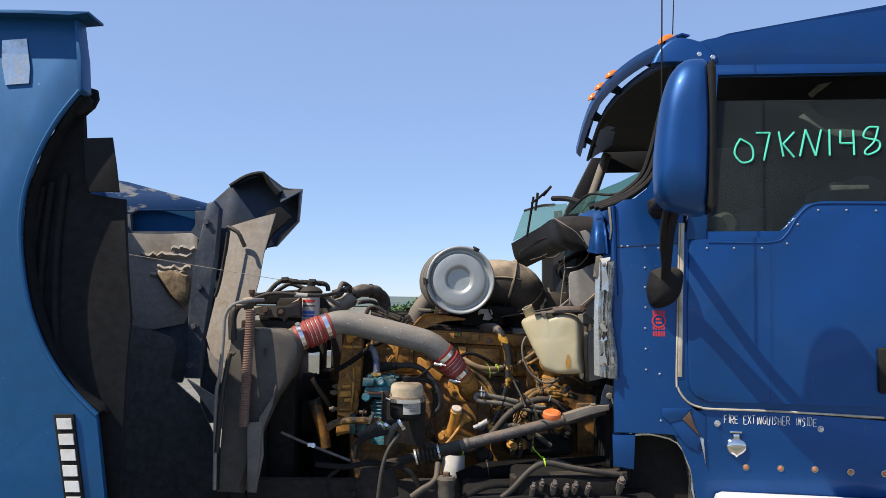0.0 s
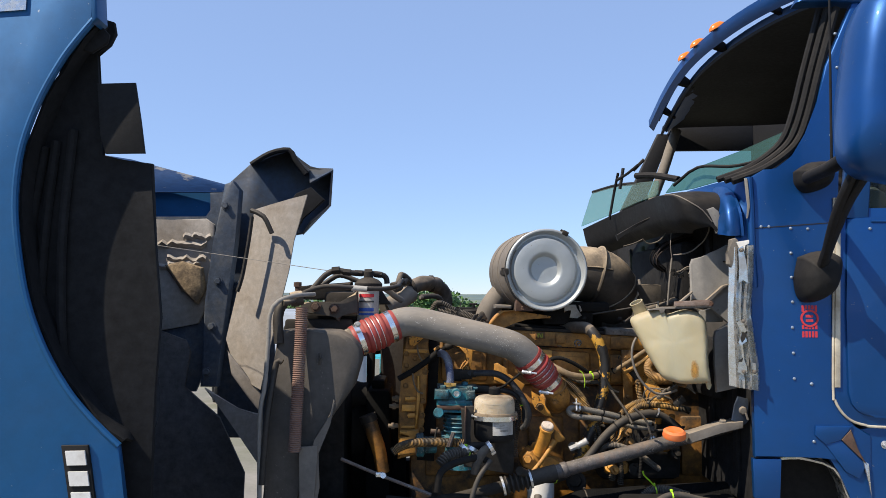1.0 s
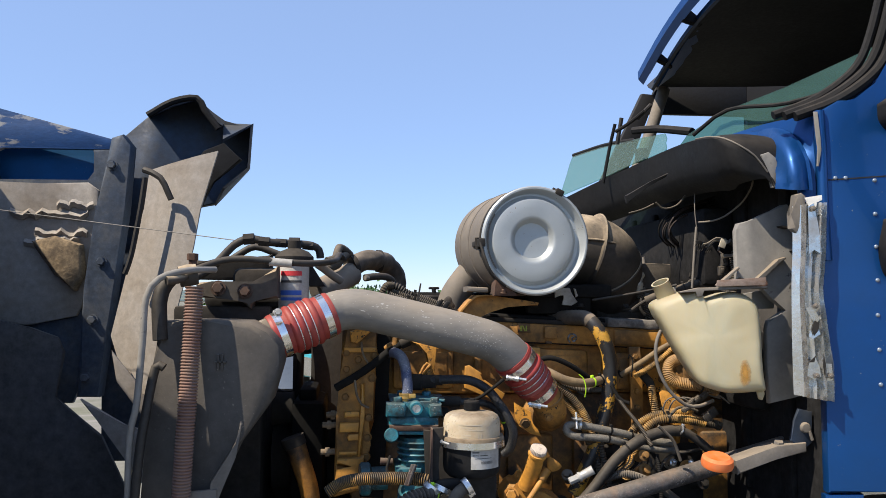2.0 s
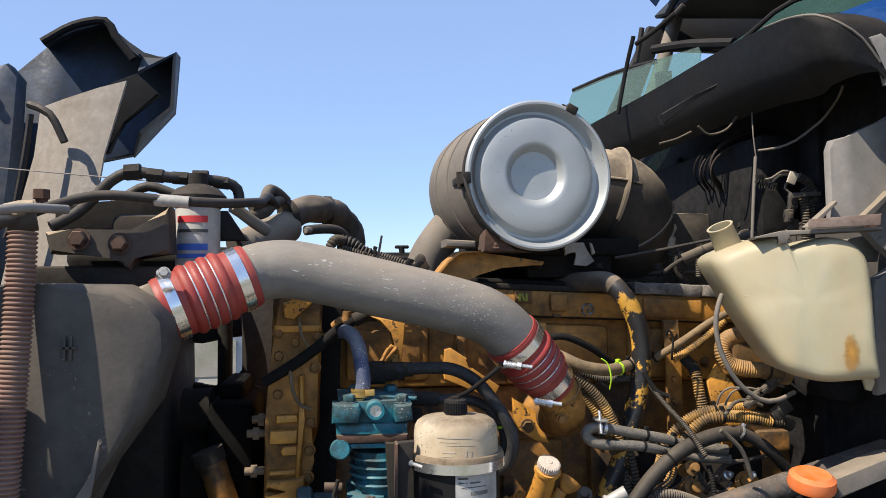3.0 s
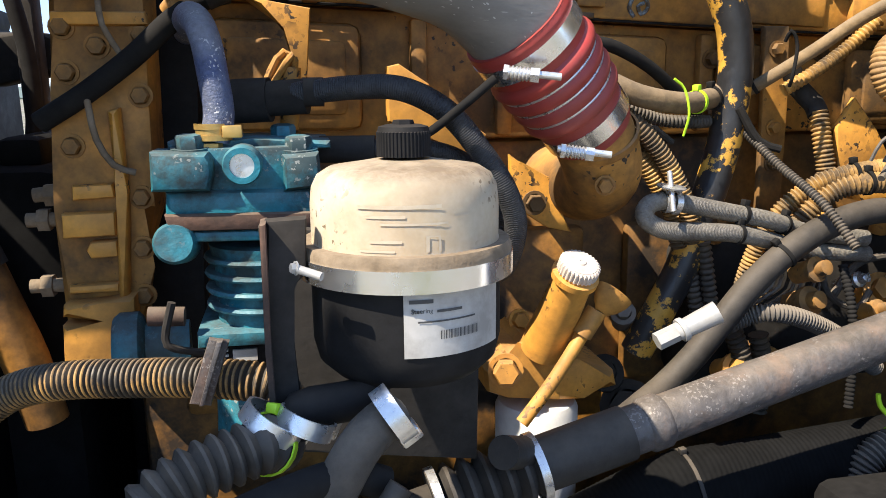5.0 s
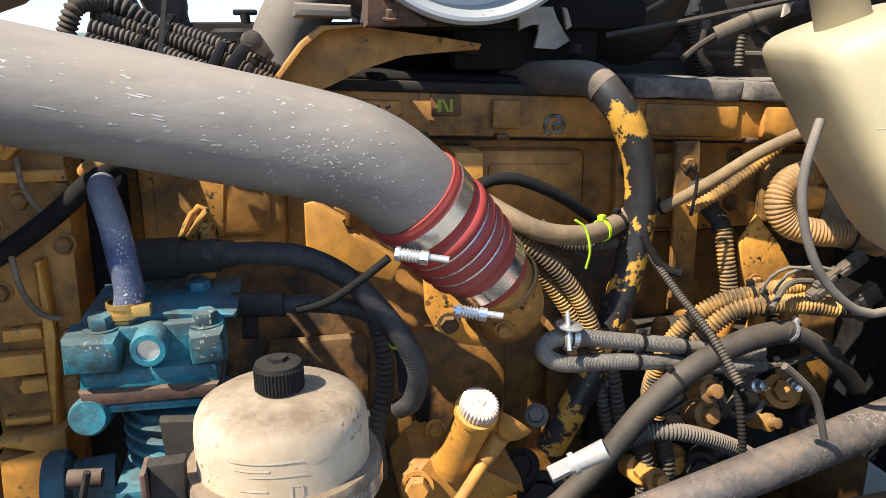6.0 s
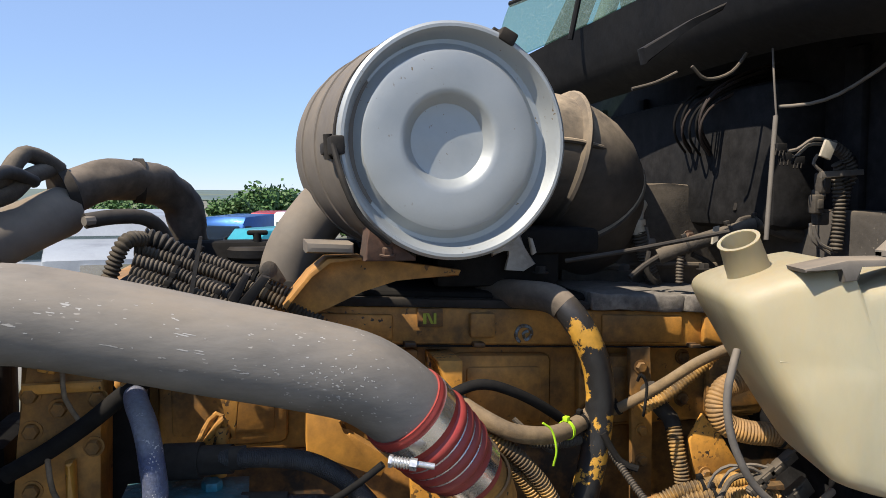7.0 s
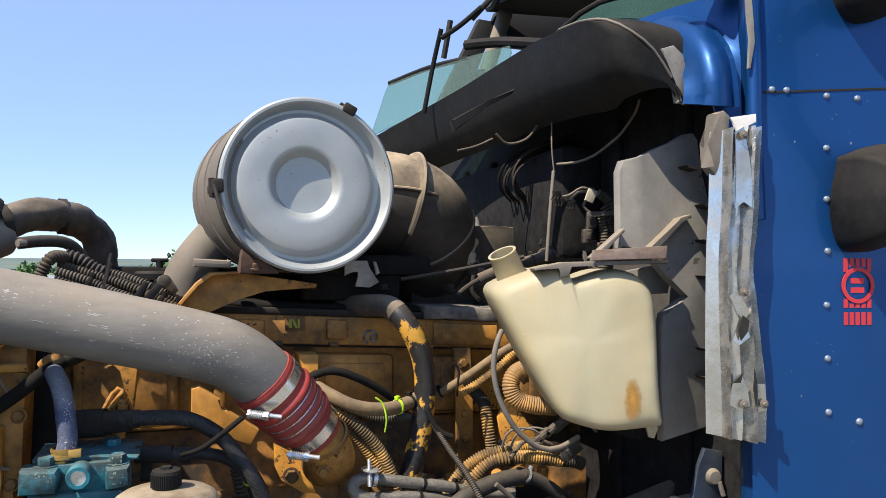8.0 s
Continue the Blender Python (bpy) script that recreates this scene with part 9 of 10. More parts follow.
for pts in ([(0.43, 3.36, 1.281), (0.433, 3.35, 1.303), (0.449, 3.34, 1.317), (0.477, 3.33, 1.314), (0.493, 3.33, 1.303)], [(0.447, 3.36, 1.279), (0.455, 3.35, 1.305), (0.479, 3.34, 1.316), (0.508, 3.33, 1.311)], [(0.534, 3.34, 1.317), (0.558, 3.35, 1.327), (0.593, 3.36, 1.317), (0.622, 3.36, 1.295)]):
    hose("plug_wire", pts, 0.0022, "greyplate", "thin grey wire to a plug", "wire", "plug wires", segs=6)
# braided line doubled back
pts = [(0.472, 3.405, 1.181), (0.387, 3.402, 1.194), (0.326, 3.385, 1.213), (0.264, 3.375, 1.227), (0.211, 3.37, 1.2385), (0.181, 3.366, 1.2435), (0.162, 3.362, 1.239), (0.1605, 3.36, 1.225), (0.185, 3.36, 1.212), (0.227, 3.365, 1.208), (0.277, 3.37, 1.202), (0.335, 3.388, 1.187), (0.39, 3.402, 1.171), (0.482, 3.412, 1.160)]
h = hose("braided_line", pts, 0.0102, "braid", "dusty grey braided line doubled back on itself", "hose", rib=0.0019, segs=18, depth=0.03)
for f in (0.19, 0.30, 0.68, 0.80):
    wrap(pts, f, 0.0105, "pitch", h)
bm = bmesh.new()
rod(bm, (0.184, 3.345, 1.235), (0.186, 3.362, 1.276), 0.003, 10)
lathe(bm, [(0, 0), (0.015, 0), (0.016, 0.002), (0.014, 0.003), (0, 0.004)], aim((0.188, 3.36, 1.258), (0.1, -0.1, 1)), 20)
band(bm, (Vector((0.186, 3.366, 1.2432)), (1, 0, 0.0)), 0.0118, 0.008, 0.0012)
band(bm, (Vector((0.197, 3.367, 1.2410)), (1, 0, -0.15)), 0.0118, 0.007, 0.0012)
solo("line_clip", bm, "steel", "bright pin clip holding the braided line", "clip")
# fat black hose sweeping down
pts = [(0.497, 3.38, 1.218), (0.452, 3.37, 1.221), (0.41, 3.365, 1.215), (0.362, 3.36, 1.198), (0.323, 3.36, 1.172), (0.29, 3.36, 1.142), (0.259, 3.36, 1.105), (0.227, 3.36, 1.066), (0.194, 3.36, 1.034), (0.161, 3.35, 1.017), (0.131, 3.34, 1.004), (0.081, 3.31, 1.002), (0.016, 3.26, 1.02), (-0.042, 3.2, 1.055)]
h = hose("power_steering_hose", pts, 0.0150, "rubber", "thick dusty black hose sweeping down past the shaft", "hose", segs=20)
wrap(pts, 0.70, 0.0153, "lime", h, "cable_tie")
wrap(pts, 0.26, 0.0153, "pitch", h)
pts = [(0.476, 3.37, 1.226), (0.515, 3.37, 1.207), (0.555, 3.37, 1.176), (0.60, 3.38, 1.13)]
h = hose("power_steering_hose", pts, 0.0118, "rubber", "grey hose end running toward the firewall", "hose")
wrap(pts, 0.06, 0.0122, "steel", h, "clamp")
# braided pair looping behind the reservoir
pts = [(-0.228, 3.4, 1.359), (-0.189, 3.38, 1.363), (-0.146, 3.36, 1.367), (-0.104, 3.34, 1.365), (-0.064, 3.33, 1.344), (-0.032, 3.33, 1.308), (-0.005, 3.33, 1.267), (0.009, 3.34, 1.228), (0.005, 3.36, 1.185), (-0.007, 3.38, 1.166)]
bpair = hose("braided_black_hose", pts, 0.0118, "darkbraid", "black braided hose arching behind the reservoir", "hose", rib=0.0022, segs=18, depth=0.035)
bm = bmesh.new()
band(bm, (Vector((-0.186, 3.38, 1.363)), (1, 0, 0)), 0.012, 0.02, 0.002, 24)
part("ferrule", bm, "soot", bpair, "dark crimp ferrule")
pts = [(-0.177, 3.38, 1.307), (-0.128, 3.37, 1.307), (-0.084, 3.36, 1.307), (-0.046, 3.36, 1.296), (-0.018, 3.36, 1.272), (-0.002, 3.37, 1.238), (0.002, 3.38, 1.191)]
h = hose("braided_black_hose", pts, 0.0098, "darkbraid", "black braided hose behind the reservoir", "hose", rib=0.0022, segs=18, depth=0.035)
wrap(pts, 0.72, 0.0100, "lime", h, "cable_tie")
pts = [(-0.115, 3.33, 1.314), (-0.086, 3.32, 1.323), (-0.056, 3.3, 1.348), (-0.026, 3.29, 1.374)]
hose("black_line", pts, 0.0042, "pitch", "thin black line up to the sleeve clamp", "hose")
for a, b, r in (((-0.277, 3.41, 1.354), (-0.192, 3.39, 1.359), 0.0175), ((-0.272, 3.41, 1.354), (-0.228, 3.4, 1.356), 0.022), ((-0.182, 3.38, 1.307), (-0.128, 3.37, 1.307), 0.0135), ((-0.175, 3.4, 1.274), (-0.158, 3.4, 1.273), 0.014)):
    bm = bmesh.new()
    rod(bm, a, b, r, 18)
    solo("crimped_fitting", bm, "soot", "dark crimped hose fitting above the compressor", "fitting", "crimped fittings")
# corrugated conduit by the compressor, lower left
pts = [(-0.472, 3.24, 1.109), (-0.439, 3.24, 1.13), (-0.393, 3.22, 1.144), (-0.337, 3.2, 1.149), (-0.291, 3.18, 1.153), (-0.235, 3.16, 1.151), (-0.219, 3.18, 1.124)]
h = hose("lower_conduit", pts, 0.0150, "oldloom", "grimy black and yellow corrugated conduit below the compressor", "conduit", rib=0.0048, segs=22, depth=0.22)
bm = bmesh.new()
fine, gone = spline(pts, 0.0008), 0.0
for a, b, c in zip(fine, fine[1:], fine[2:]):
    gone += (b - a).length
    if gone > 0.0048:
        gone -= 0.0048
        lathe(bm, [(0.0146, -0.0012), (0.0153, -0.0006), (0.0153, 0.0006), (0.0146, 0.0012)], aim(b, c - a), 22)
tagged(part("worn_crest", bm, "crest", h), "gold-worn conduit crests", "", "", "stuff")
bm = bmesh.new()
slab(bm, [(-0.274, 1.192), (-0.26, 1.189), (-0.276, 1.141), (-0.291, 1.144)], 3.15, 3.158, None, 0.002)
slab(bm, [(-0.268, 1.192), (-0.264, 1.192), (-0.28, 1.145), (-0.283, 1.145)], 3.142, 3.152, None, 0.001)
solo("conduit_clamp", bm, "shaft", "dull grey channel clamp over the conduit", "clamp")
# hoses below the reservoir
pts = [(-0.227, 3.1, 1.131), (-0.238, 3.08, 1.141), (-0.256, 3.07, 1.139), (-0.277, 3.06, 1.136), (-0.298, 3.05, 1.127), (-0.315, 3.04, 1.11)]
h = hose("return_hose", pts, 0.019, "blackloom", "black corrugated return hose with green tie", "hose", rib=0.009, segs=20)
wrap(pts, 0.2, 0.0195, "lime", h, "cable_tie")
pts = [(-0.153, 3.08, 1.154), (-0.171, 3.06, 1.15), (-0.185, 3.05, 1.135), (-0.197, 3.05, 1.109), (-0.203, 3.05, 1.078)]
hose("reservoir_hose", pts, 0.0145, "dusthose", "dusty grey hose below the reservoir", "hose", segs=18)
for c, w, r in (((-0.231, 3.09, 1.151), (0.6, 0.1, 0.8), 0.02), ((-0.209, 3.09, 1.149), (0.5, 0.2, 1), 0.018), ((-0.153, 3.07, 1.159), (0.8, 0.1, 0.5), 0.018)):
    bm = bmesh.new()
    band(bm, (Vector(c), w), r, 0.012, 0.002, 28)
    box(bm, -0.007, 0.007, r, r + 0.011, -0.008, 0.008, 0.002, aim(c, w) @ Matrix.Rotation(radians(200), 4, "Z"))
    solo("worm_clamp", bm, "steel", "steel worm-drive clamp on a reservoir hose", "clamp", "worm clamps")
bm = bmesh.new()
rod(bm, (0.149, 3.3, 1.108), (0.176, 3.3, 1.119), 0.0095, 6)
rod(bm, (0.172, 3.3, 1.117), (0.210, 3.29, 1.139), 0.0098, 20, 0.012)
lathe(bm, [(0.0, 0), (0.0125, 0), (0.013, 0.003), (0.0125, 0.006), (0, 0.006)], aim((0.174, 3.3, 1.118), (1, 0, 0.45)), 20)
solo("steel_fitting", bm, "palesteel", "bright silver pipe fitting", "fitting")
# lower right: grey conduits
pts = [(0.264, 3.368, 1.094), (0.294, 3.368, 1.104), (0.32, 3.357, 1.111), (0.364, 3.357, 1.099), (0.422, 3.368, 1.069), (0.494, 3.39, 1.017)]
hose("grey_conduit", pts, 0.0112, "greyloom", "grey corrugated conduit behind the shaft", "conduit", rib=0.0045)
pts = [(0.414, 3.368, 1.159), (0.412, 3.346, 1.119), (0.412, 3.335, 1.067), (0.404, 3.324, 1.001)]
hose("black_loom", pts, 0.0055, "pitch", "thin black corrugated loom hanging down", "loom", rib=0.005)
pts = [(0.392, 3.3, 0.851), (0.401, 3.3, 0.912), (0.417, 3.3, 0.948), (0.451, 3.3, 0.965), (0.504, 3.3, 0.961), (0.569, 3.3, 0.942)]
h = hose("grey_conduit", pts, 0.0175, "greyloom", "grey corrugated conduit with a green tie", "conduit", rib=0.0055, segs=18)
wrap(pts, 0.52, 0.0178, "lime", h, "cable_tie")
bm = bmesh.new()
tube([(0.442, 3.28, 0.984), (0.428, 3.28, 1), (0.406, 3.28, 1.022), (0.402, 3.28, 1.036)], 0.0028, 6, 0.005, bm)
solo("tie_tail", bm, "lime", "loose lime green cable tie tail", "cable tie")
# looms over the engine, behind the charge pipe
for pts, mt in (([(-0.318, 3.53, 1.6), (-0.302, 3.53, 1.598), (-0.257, 3.53, 1.583), (-0.217, 3.52, 1.571), (-0.173, 3.51, 1.552), (-0.129, 3.5, 1.53), (-0.077, 3.5, 1.503)], "oldloom"), ([(-0.315, 3.5, 1.591), (-0.265, 3.5, 1.574), (-0.229, 3.49, 1.558), (-0.187, 3.48, 1.541), (-0.144, 3.48, 1.519)], "blackloom"),
                ([(-0.315, 3.48, 1.577), (-0.255, 3.47, 1.556), (-0.214, 3.46, 1.54), (-0.166, 3.46, 1.52)], "oldloom"), ([(-0.305, 3.56, 1.608), (-0.278, 3.56, 1.601), (-0.233, 3.55, 1.587), (-0.188, 3.54, 1.572), (-0.143, 3.53, 1.551), (-0.098, 3.52, 1.528)], "blackloom"),
                ([(-0.316, 3.47, 1.567), (-0.274, 3.46, 1.552), (-0.227, 3.45, 1.534), (-0.179, 3.45, 1.514)], "blackloom")):
    h = hose("top_loom", pts, 0.0092, mt, "corrugated engine loom lying over the head", "loom", "looms over the head", 0.0055)
    wrap(pts, 0.3, 0.0095, "pitch", h)
    wrap(pts, 0.66, 0.0095, "pitch", h)
pts = [(-0.346, 3.5, 1.563), (-0.337, 3.5, 1.59), (-0.328, 3.5, 1.609), (-0.319, 3.51, 1.617), (-0.306, 3.53, 1.616)]
hose("top_loom", pts, 0.0108, "oldloom", "yellowed corrugated loom bending over the head", "loom", "looms over the head", 0.006)
pts = [(-0.309, 3.55, 1.618), (-0.287, 3.55, 1.611), (-0.266, 3.55, 1.597), (-0.248, 3.55, 1.588)]
hose("top_hose", pts, 0.0135, "rubber", "black ribbed hose lying over the head", "hose", rib=0.008)
pts = [(-0.384, 3.56, 1.639), (-0.352, 3.58, 1.644), (-0.319, 3.6, 1.643), (-0.299, 3.62, 1.628), (-0.285, 3.64, 1.596)]
hose("top_hose", pts, 0.0105, "rubber", "dusty black hose bending down behind the head", "hose")
bm = bmesh.new()
rod(bm, (-0.383, 3.55, 1.639), (-0.373, 3.56, 1.64), 0.0065, 8)
solo("brass_union", bm, "greyplate", "dusty pipe union behind the head", "fitting")
bm = bmesh.new()
slab(bm, [(-0.231, 1.623), (-0.227, 1.622), (-0.233, 1.586), (-0.24, 1.545), (-0.245, 1.548), (-0.238, 1.586)], 3.455, 3.46, None)
solo("loom_strap", bm, "rubber", "upright grey strap end", "strap")
for poly in ([(-0.187, 1.539), (-0.156, 1.574), (-0.145, 1.57), (-0.172, 1.532)], [(-0.197, 1.544), (-0.177, 1.577), (-0.169, 1.574), (-0.186, 1.536)]):
    bm = bmesh.new()
    slab(bm, poly, 3.44, 3.46, None, 0.003)
    solo("loom_saddle", bm, "plastic", "black loom saddle clip", "clip", "loom saddles")
for pts in ([(-0.491, 3.5, 1.684), (-0.469, 3.52, 1.693), (-0.462, 3.55, 1.717), (-0.457, 3.58, 1.728), (-0.441, 3.6, 1.721), (-0.427, 3.62, 1.708)], [(-0.492, 3.5, 1.663), (-0.463, 3.52, 1.674), (-0.451, 3.56, 1.696), (-0.435, 3.62, 1.711)]):
    hose("bypass_hose", pts, 0.0115, "dusthose", "dusty grey bypass hose over the radiator", "hose", "bypass hoses")
filler = thing("filler_neck", (-0.168, 3.75, 1.559), "black round coolant filler with a knobbed cap", "filler")
bm = bmesh.new()
c = Vector((-0.167, 3.75, 1.583))
lathe(bm, [(0, 0.008), (0.040, 0.008), (0.045, 0.003), (0.045, -0.009), (0.039, -0.013), (0.039, -0.018), (0.05, -0.022), (0.05, -0.036), (0.04, -0.04), (0.04, -0.08), (0, -0.08)], Matrix.Translation(c), 36)
part("cap", bm, "plastic", filler)
bm = bmesh.new()
rod(bm, c + Vector((0.006, 0, 0.006)), c + Vector((0.004, 0, 0.03)), 0.007, 10)
box(bm, c.x - 0.012, c.x + 0.022, c.y - 0.006, c.y + 0.006, c.z + 0.026, c.z + 0.034, 0.003)
part("knob", bm, "plastic", filler)
bm = bmesh.new()
p = (-0.147, 3.5, 1.575)
lathe(bm, [(0, -0.006), (0.008, -0.006), (0.0115, -0.004), (0.0115, 0.004), (0.006, 0.006), (0, 0.006)], aim(p, (0.4, -1, 0.2)), 20)
slab(bm, [(-0.152, 1.579), (-0.138, 1.583), (-0.123, 1.559), (-0.128, 1.553), (-0.142, 1.559), (-0.152, 1.566)], 3.515, 3.522, None, 0.002)
solo("lift_eye", bm, "dusthose", "dusty round lug on a bracket", "bracket")
# firewall wires and the thin rod beside the tank
vl = thing("vent_line", (0.462, 3.3, 1.624), "thin grey vent line with a side branch", "pipe")
for pts, r in (([(0.563, 3.423, 1.79), (0.55, 3.411, 1.713), (0.537, 3.4, 1.614)], 0.0036), ([(0.564, 3.423, 1.79), (0.559, 3.423, 1.834), (0.57, 3.445, 1.898)], 0.0016), ([(0.571, 3.428, 1.804), (0.601, 3.4, 1.806), (0.622, 3.37, 1.816), (0.636, 3.335, 1.835), (0.645, 3.31, 1.851), (0.647, 3.27, 1.88), (0.64, 3.245, 1.898)], 0.0026)):
    bm = bmesh.new()
    tube(pts, r, 10, 0.02, bm)
    part("line", bm, "greyplate", vl)
rnd = random.Random(4)
for k in range(10):
    base_pts = [(0.732, 3.66, 1.896), (0.655, 3.66, 1.875), (0.595, 3.66, 1.844), (0.571, 3.66, 1.812), (0.576, 3.67, 1.783), (0.608, 3.7, 1.762), (0.661, 3.75, 1.742)]
    o = Vector((rnd.uniform(-0.006, 0.006), rnd.uniform(-0.05, 0.05), 0))
    pts = [Vector(p) + o + Vector((0, 0, (k - 5) * 0.0036 * (1 - n / 9))) for n, p in enumerate(base_pts)]
    hose("firewall_wire", pts, 0.0024, "darkwire" if k % 3 == 0 else "pitch", "dark wire bunched on the firewall", "wire", "firewall wires", segs=8)
for pts in ([(0.474, 3.5, 1.869), (0.499, 3.5, 1.851), (0.541, 3.5, 1.863), (0.572, 3.5, 1.9)], [(0.428, 3.6, 1.847), (0.47, 3.6, 1.859), (0.508, 3.6, 1.877)]):
    hose("thin_line", pts, 0.0028, "dusthose", "thin grey line along the firewall", "line", "thin firewall lines", segs=8)
for pts in ([(0.666, 3.432, 1.751), (0.694, 3.432, 1.732), (0.714, 3.432, 1.691), (0.726, 3.432, 1.644)], [(0.686, 3.442, 1.725), (0.706, 3.442, 1.691), (0.716, 3.442, 1.639)], [(0.668, 3.421, 1.706), (0.674, 3.421, 1.657), (0.671, 3.421, 1.594)], [(0.705, 3.453, 1.691), (0.713, 3.453, 1.631), (0.712, 3.453, 1.588)]):
    hose("black_loom", pts, 0.0095, "blackloom", "black corrugated loom on the firewall", "loom", "firewall looms", rib=0.006)
bm = bmesh.new()
slab(bm, [(0.627, 1.711), (0.7, 1.715), (0.701, 1.707), (0.629, 1.702)], 3.405, 3.410, None, 0.001)
solo("loom_band", bm, "greyplate", "grey band round the firewall looms", "band")
bm = bmesh.new()
slab(bm, [(0.616, 1.733), (0.625, 1.756), (0.644, 1.751), (0.633, 1.727)], 3.394, 3.399, None, 0.001)
solo("wire_tag", bm, "ivory", "small pale tag on the looms", "tag")
for p, sx, sz in (((0.645, 3.421, 1.695), 0.009, 0.015), ((0.635, 3.421, 1.664), 0.008, 0.014), ((0.652, 3.432, 1.645), 0.010, 0.012), ((0.643, 3.426, 1.678), 0.007, 0.008), ((0.759, 3.583, 1.798), 0.012, 0.024)):
    bm = bmesh.new()
    box(bm, p[0] - sx, p[0] + sx, p[1] - 0.007, p[1] + 0.01, p[2] - sz, p[2] + sz, 0.003)
    box(bm, p[0] - sx * 0.6, p[0] + sx * 0.6, p[1] - 0.010, p[1], p[2] - sz * 0.5, p[2] + sz * 0.5, 0.002)
    solo("plug_connector", bm, "dusthose", "dusty black plug connector", "connector", "plug connectors")
for pts in ([(0.645, 3.41, 1.755), (0.617, 3.41, 1.758), (0.589, 3.41, 1.742), (0.569, 3.41, 1.739)], [(0.645, 3.415, 1.751), (0.612, 3.415, 1.749), (0.592, 3.415, 1.732), (0.579, 3.415, 1.737)], [(0.634, 3.421, 1.736), (0.627, 3.421, 1.723), (0.642, 3.421, 1.711)], [(0.631, 3.421, 1.633), (0.642, 3.421, 1.607), (0.673, 3.421, 1.594)], [(0.634, 3.432, 1.636), (0.639, 3.432, 1.611), (0.671, 3.432, 1.59)]):
    hose("loose_wire", pts, 0.0026, "greyplate", "loose grey wire on the firewall", "wire", "loose wires", segs=6)
for p in ((0.563, 3.41, 1.744), (0.571, 3.41, 1.731), (0.597, 3.415, 1.727)):
    bm = bmesh.new()
    box(bm, p[0] - 0.008, p[0] + 0.008, p[1] - 0.004, p[1] + 0.006, p[2] - 0.006, p[2] + 0.006, 0.001)
    for d in (-0.006, 0.0, 0.006):
        rod(bm, (p[0] + d, p[1], p[2]), (p[0] + d - 0.01, p[1] - 0.01, p[2] - 0.012), 0.001, 5)
    solo("wire_clip", bm, "plastic", "small black terminal clip", "clip", "terminal clips")
pts = [(0.284, 3.52, 1.578), (0.365, 3.5, 1.592), (0.446, 3.48, 1.608), (0.518, 3.46, 1.623)]
hose("control_cable", pts, 0.0035, "rubber", "thin black control cable", "cable", segs=8)
pts = [(0.471, 3.58, 1.577), (0.519, 3.56, 1.599), (0.579, 3.55, 1.617), (0.628, 3.54, 1.63), (0.673, 3.53, 1.617), (0.722, 3.53, 1.609)]
h = hose("firewall_loom", pts, 0.0125, "dusthose", "dusty taped loom across the firewall", "loom")
for f in (0.2, 0.45, 0.62):
    wrap(pts, f, 0.0128, "rubber", h)
bm = bmesh.new()
slab(bm, [(0.537, 1.627), (0.545, 1.629), (0.543, 1.606), (0.533, 1.6)], 3.525, 3.53, None)
solo("loom_tag", bm, "ivory", "pale paper tag on the taped loom", "tag")
for pts in ([(0.471, 3.58, 1.577), (0.446, 3.58, 1.563), (0.421, 3.58, 1.544)], [(0.515, 3.57, 1.591), (0.501, 3.57, 1.563), (0.507, 3.57, 1.535)], [(0.526, 3.57, 1.581), (0.562, 3.57, 1.562), (0.584, 3.57, 1.529)], [(0.589, 3.55, 1.619), (0.599, 3.55, 1.637), (0.63, 3.55, 1.641)], [(0.673, 3.53, 1.617), (0.699, 3.53, 1.632), (0.731, 3.53, 1.628)], [(0.466, 3.6, 1.585), (0.462, 3.6, 1.552), (0.478, 3.6, 1.533)]):
    hose("loom_branch", pts, 0.005, "rubber", "thin black branch wire", "wire", "loom branches", segs=8)
pts = [(0.498, 3.56, 1.537), (0.498, 3.56, 1.564), (0.5, 3.56, 1.578)]
hose("branch_loom", pts, 0.0065, "blackloom", "short black corrugated branch", "loom", rib=0.005)
bm = bmesh.new()
slab(bm, [(0.37, 1.60), (0.43, 1.66), (0.50, 1.695), (0.58, 1.70), (0.69, 1.695), (0.70, 1.49), (0.37, 1.49)], 3.74, 3.752, None, 0.006)
crumple(bm, 0.006, 9)
shield = solo("heat_shield", bm, "dusthose", "dusty grey shield behind the valve cover", "shield")
for x in (0.44, 0.62):
    bm = bmesh.new()
    hexbolt(bm, (x, 3.738, 1.60), (0, -1, 0), 0.009)
    part("bolt", bm, "rust", shield)
bm = bmesh.new()
tube([(0.40, 3.739, 1.545), (0.55, 3.738, 1.548), (0.68, 3.739, 1.545)], 0.006, 8, 0.03, bm)
part("pressed_bead", bm, "dusthose", shield)
sn = thing("speed_sensor", (0.434, 3.55, 1.597), "pale sensor plug on a corrugated lead", "sensor")
bm = bmesh.new()
rod(bm, (0.541, 3.782, 1.721), (0.547, 3.782, 1.692), 0.0065, 12)
part("plug", bm, "fibre", sn, "pale plug")
bm = bmesh.new()
ribbed([(0.547, 3.782, 1.692), (0.557, 3.782, 1.666), (0.573, 3.782, 1.634)], 0.0105, 0.006, 0.2, 12, bm)
part("lead", bm, "dusthose", sn)
bm = bmesh.new()
slab(bm, [(0.631, 1.711), (0.652, 1.711), (0.635, 1.654), (0.617, 1.652)], 3.59, 3.6, None, 0.002)
solo("firewall_strut", bm, "soot", "flat black strut on the firewall", "strut")
# small yellow castings on the block
bm = bmesh.new()
slab(bm, [(-0.1, 1.39), (-0.087, 1.393), (-0.052, 1.37), (-0.054, 1.347), (-0.041, 1.35), (0.015, 1.312), (0.001, 1.286), (-0.049, 1.308), (-0.1, 1.329)], 3.48, 3.51, None, 0.004)
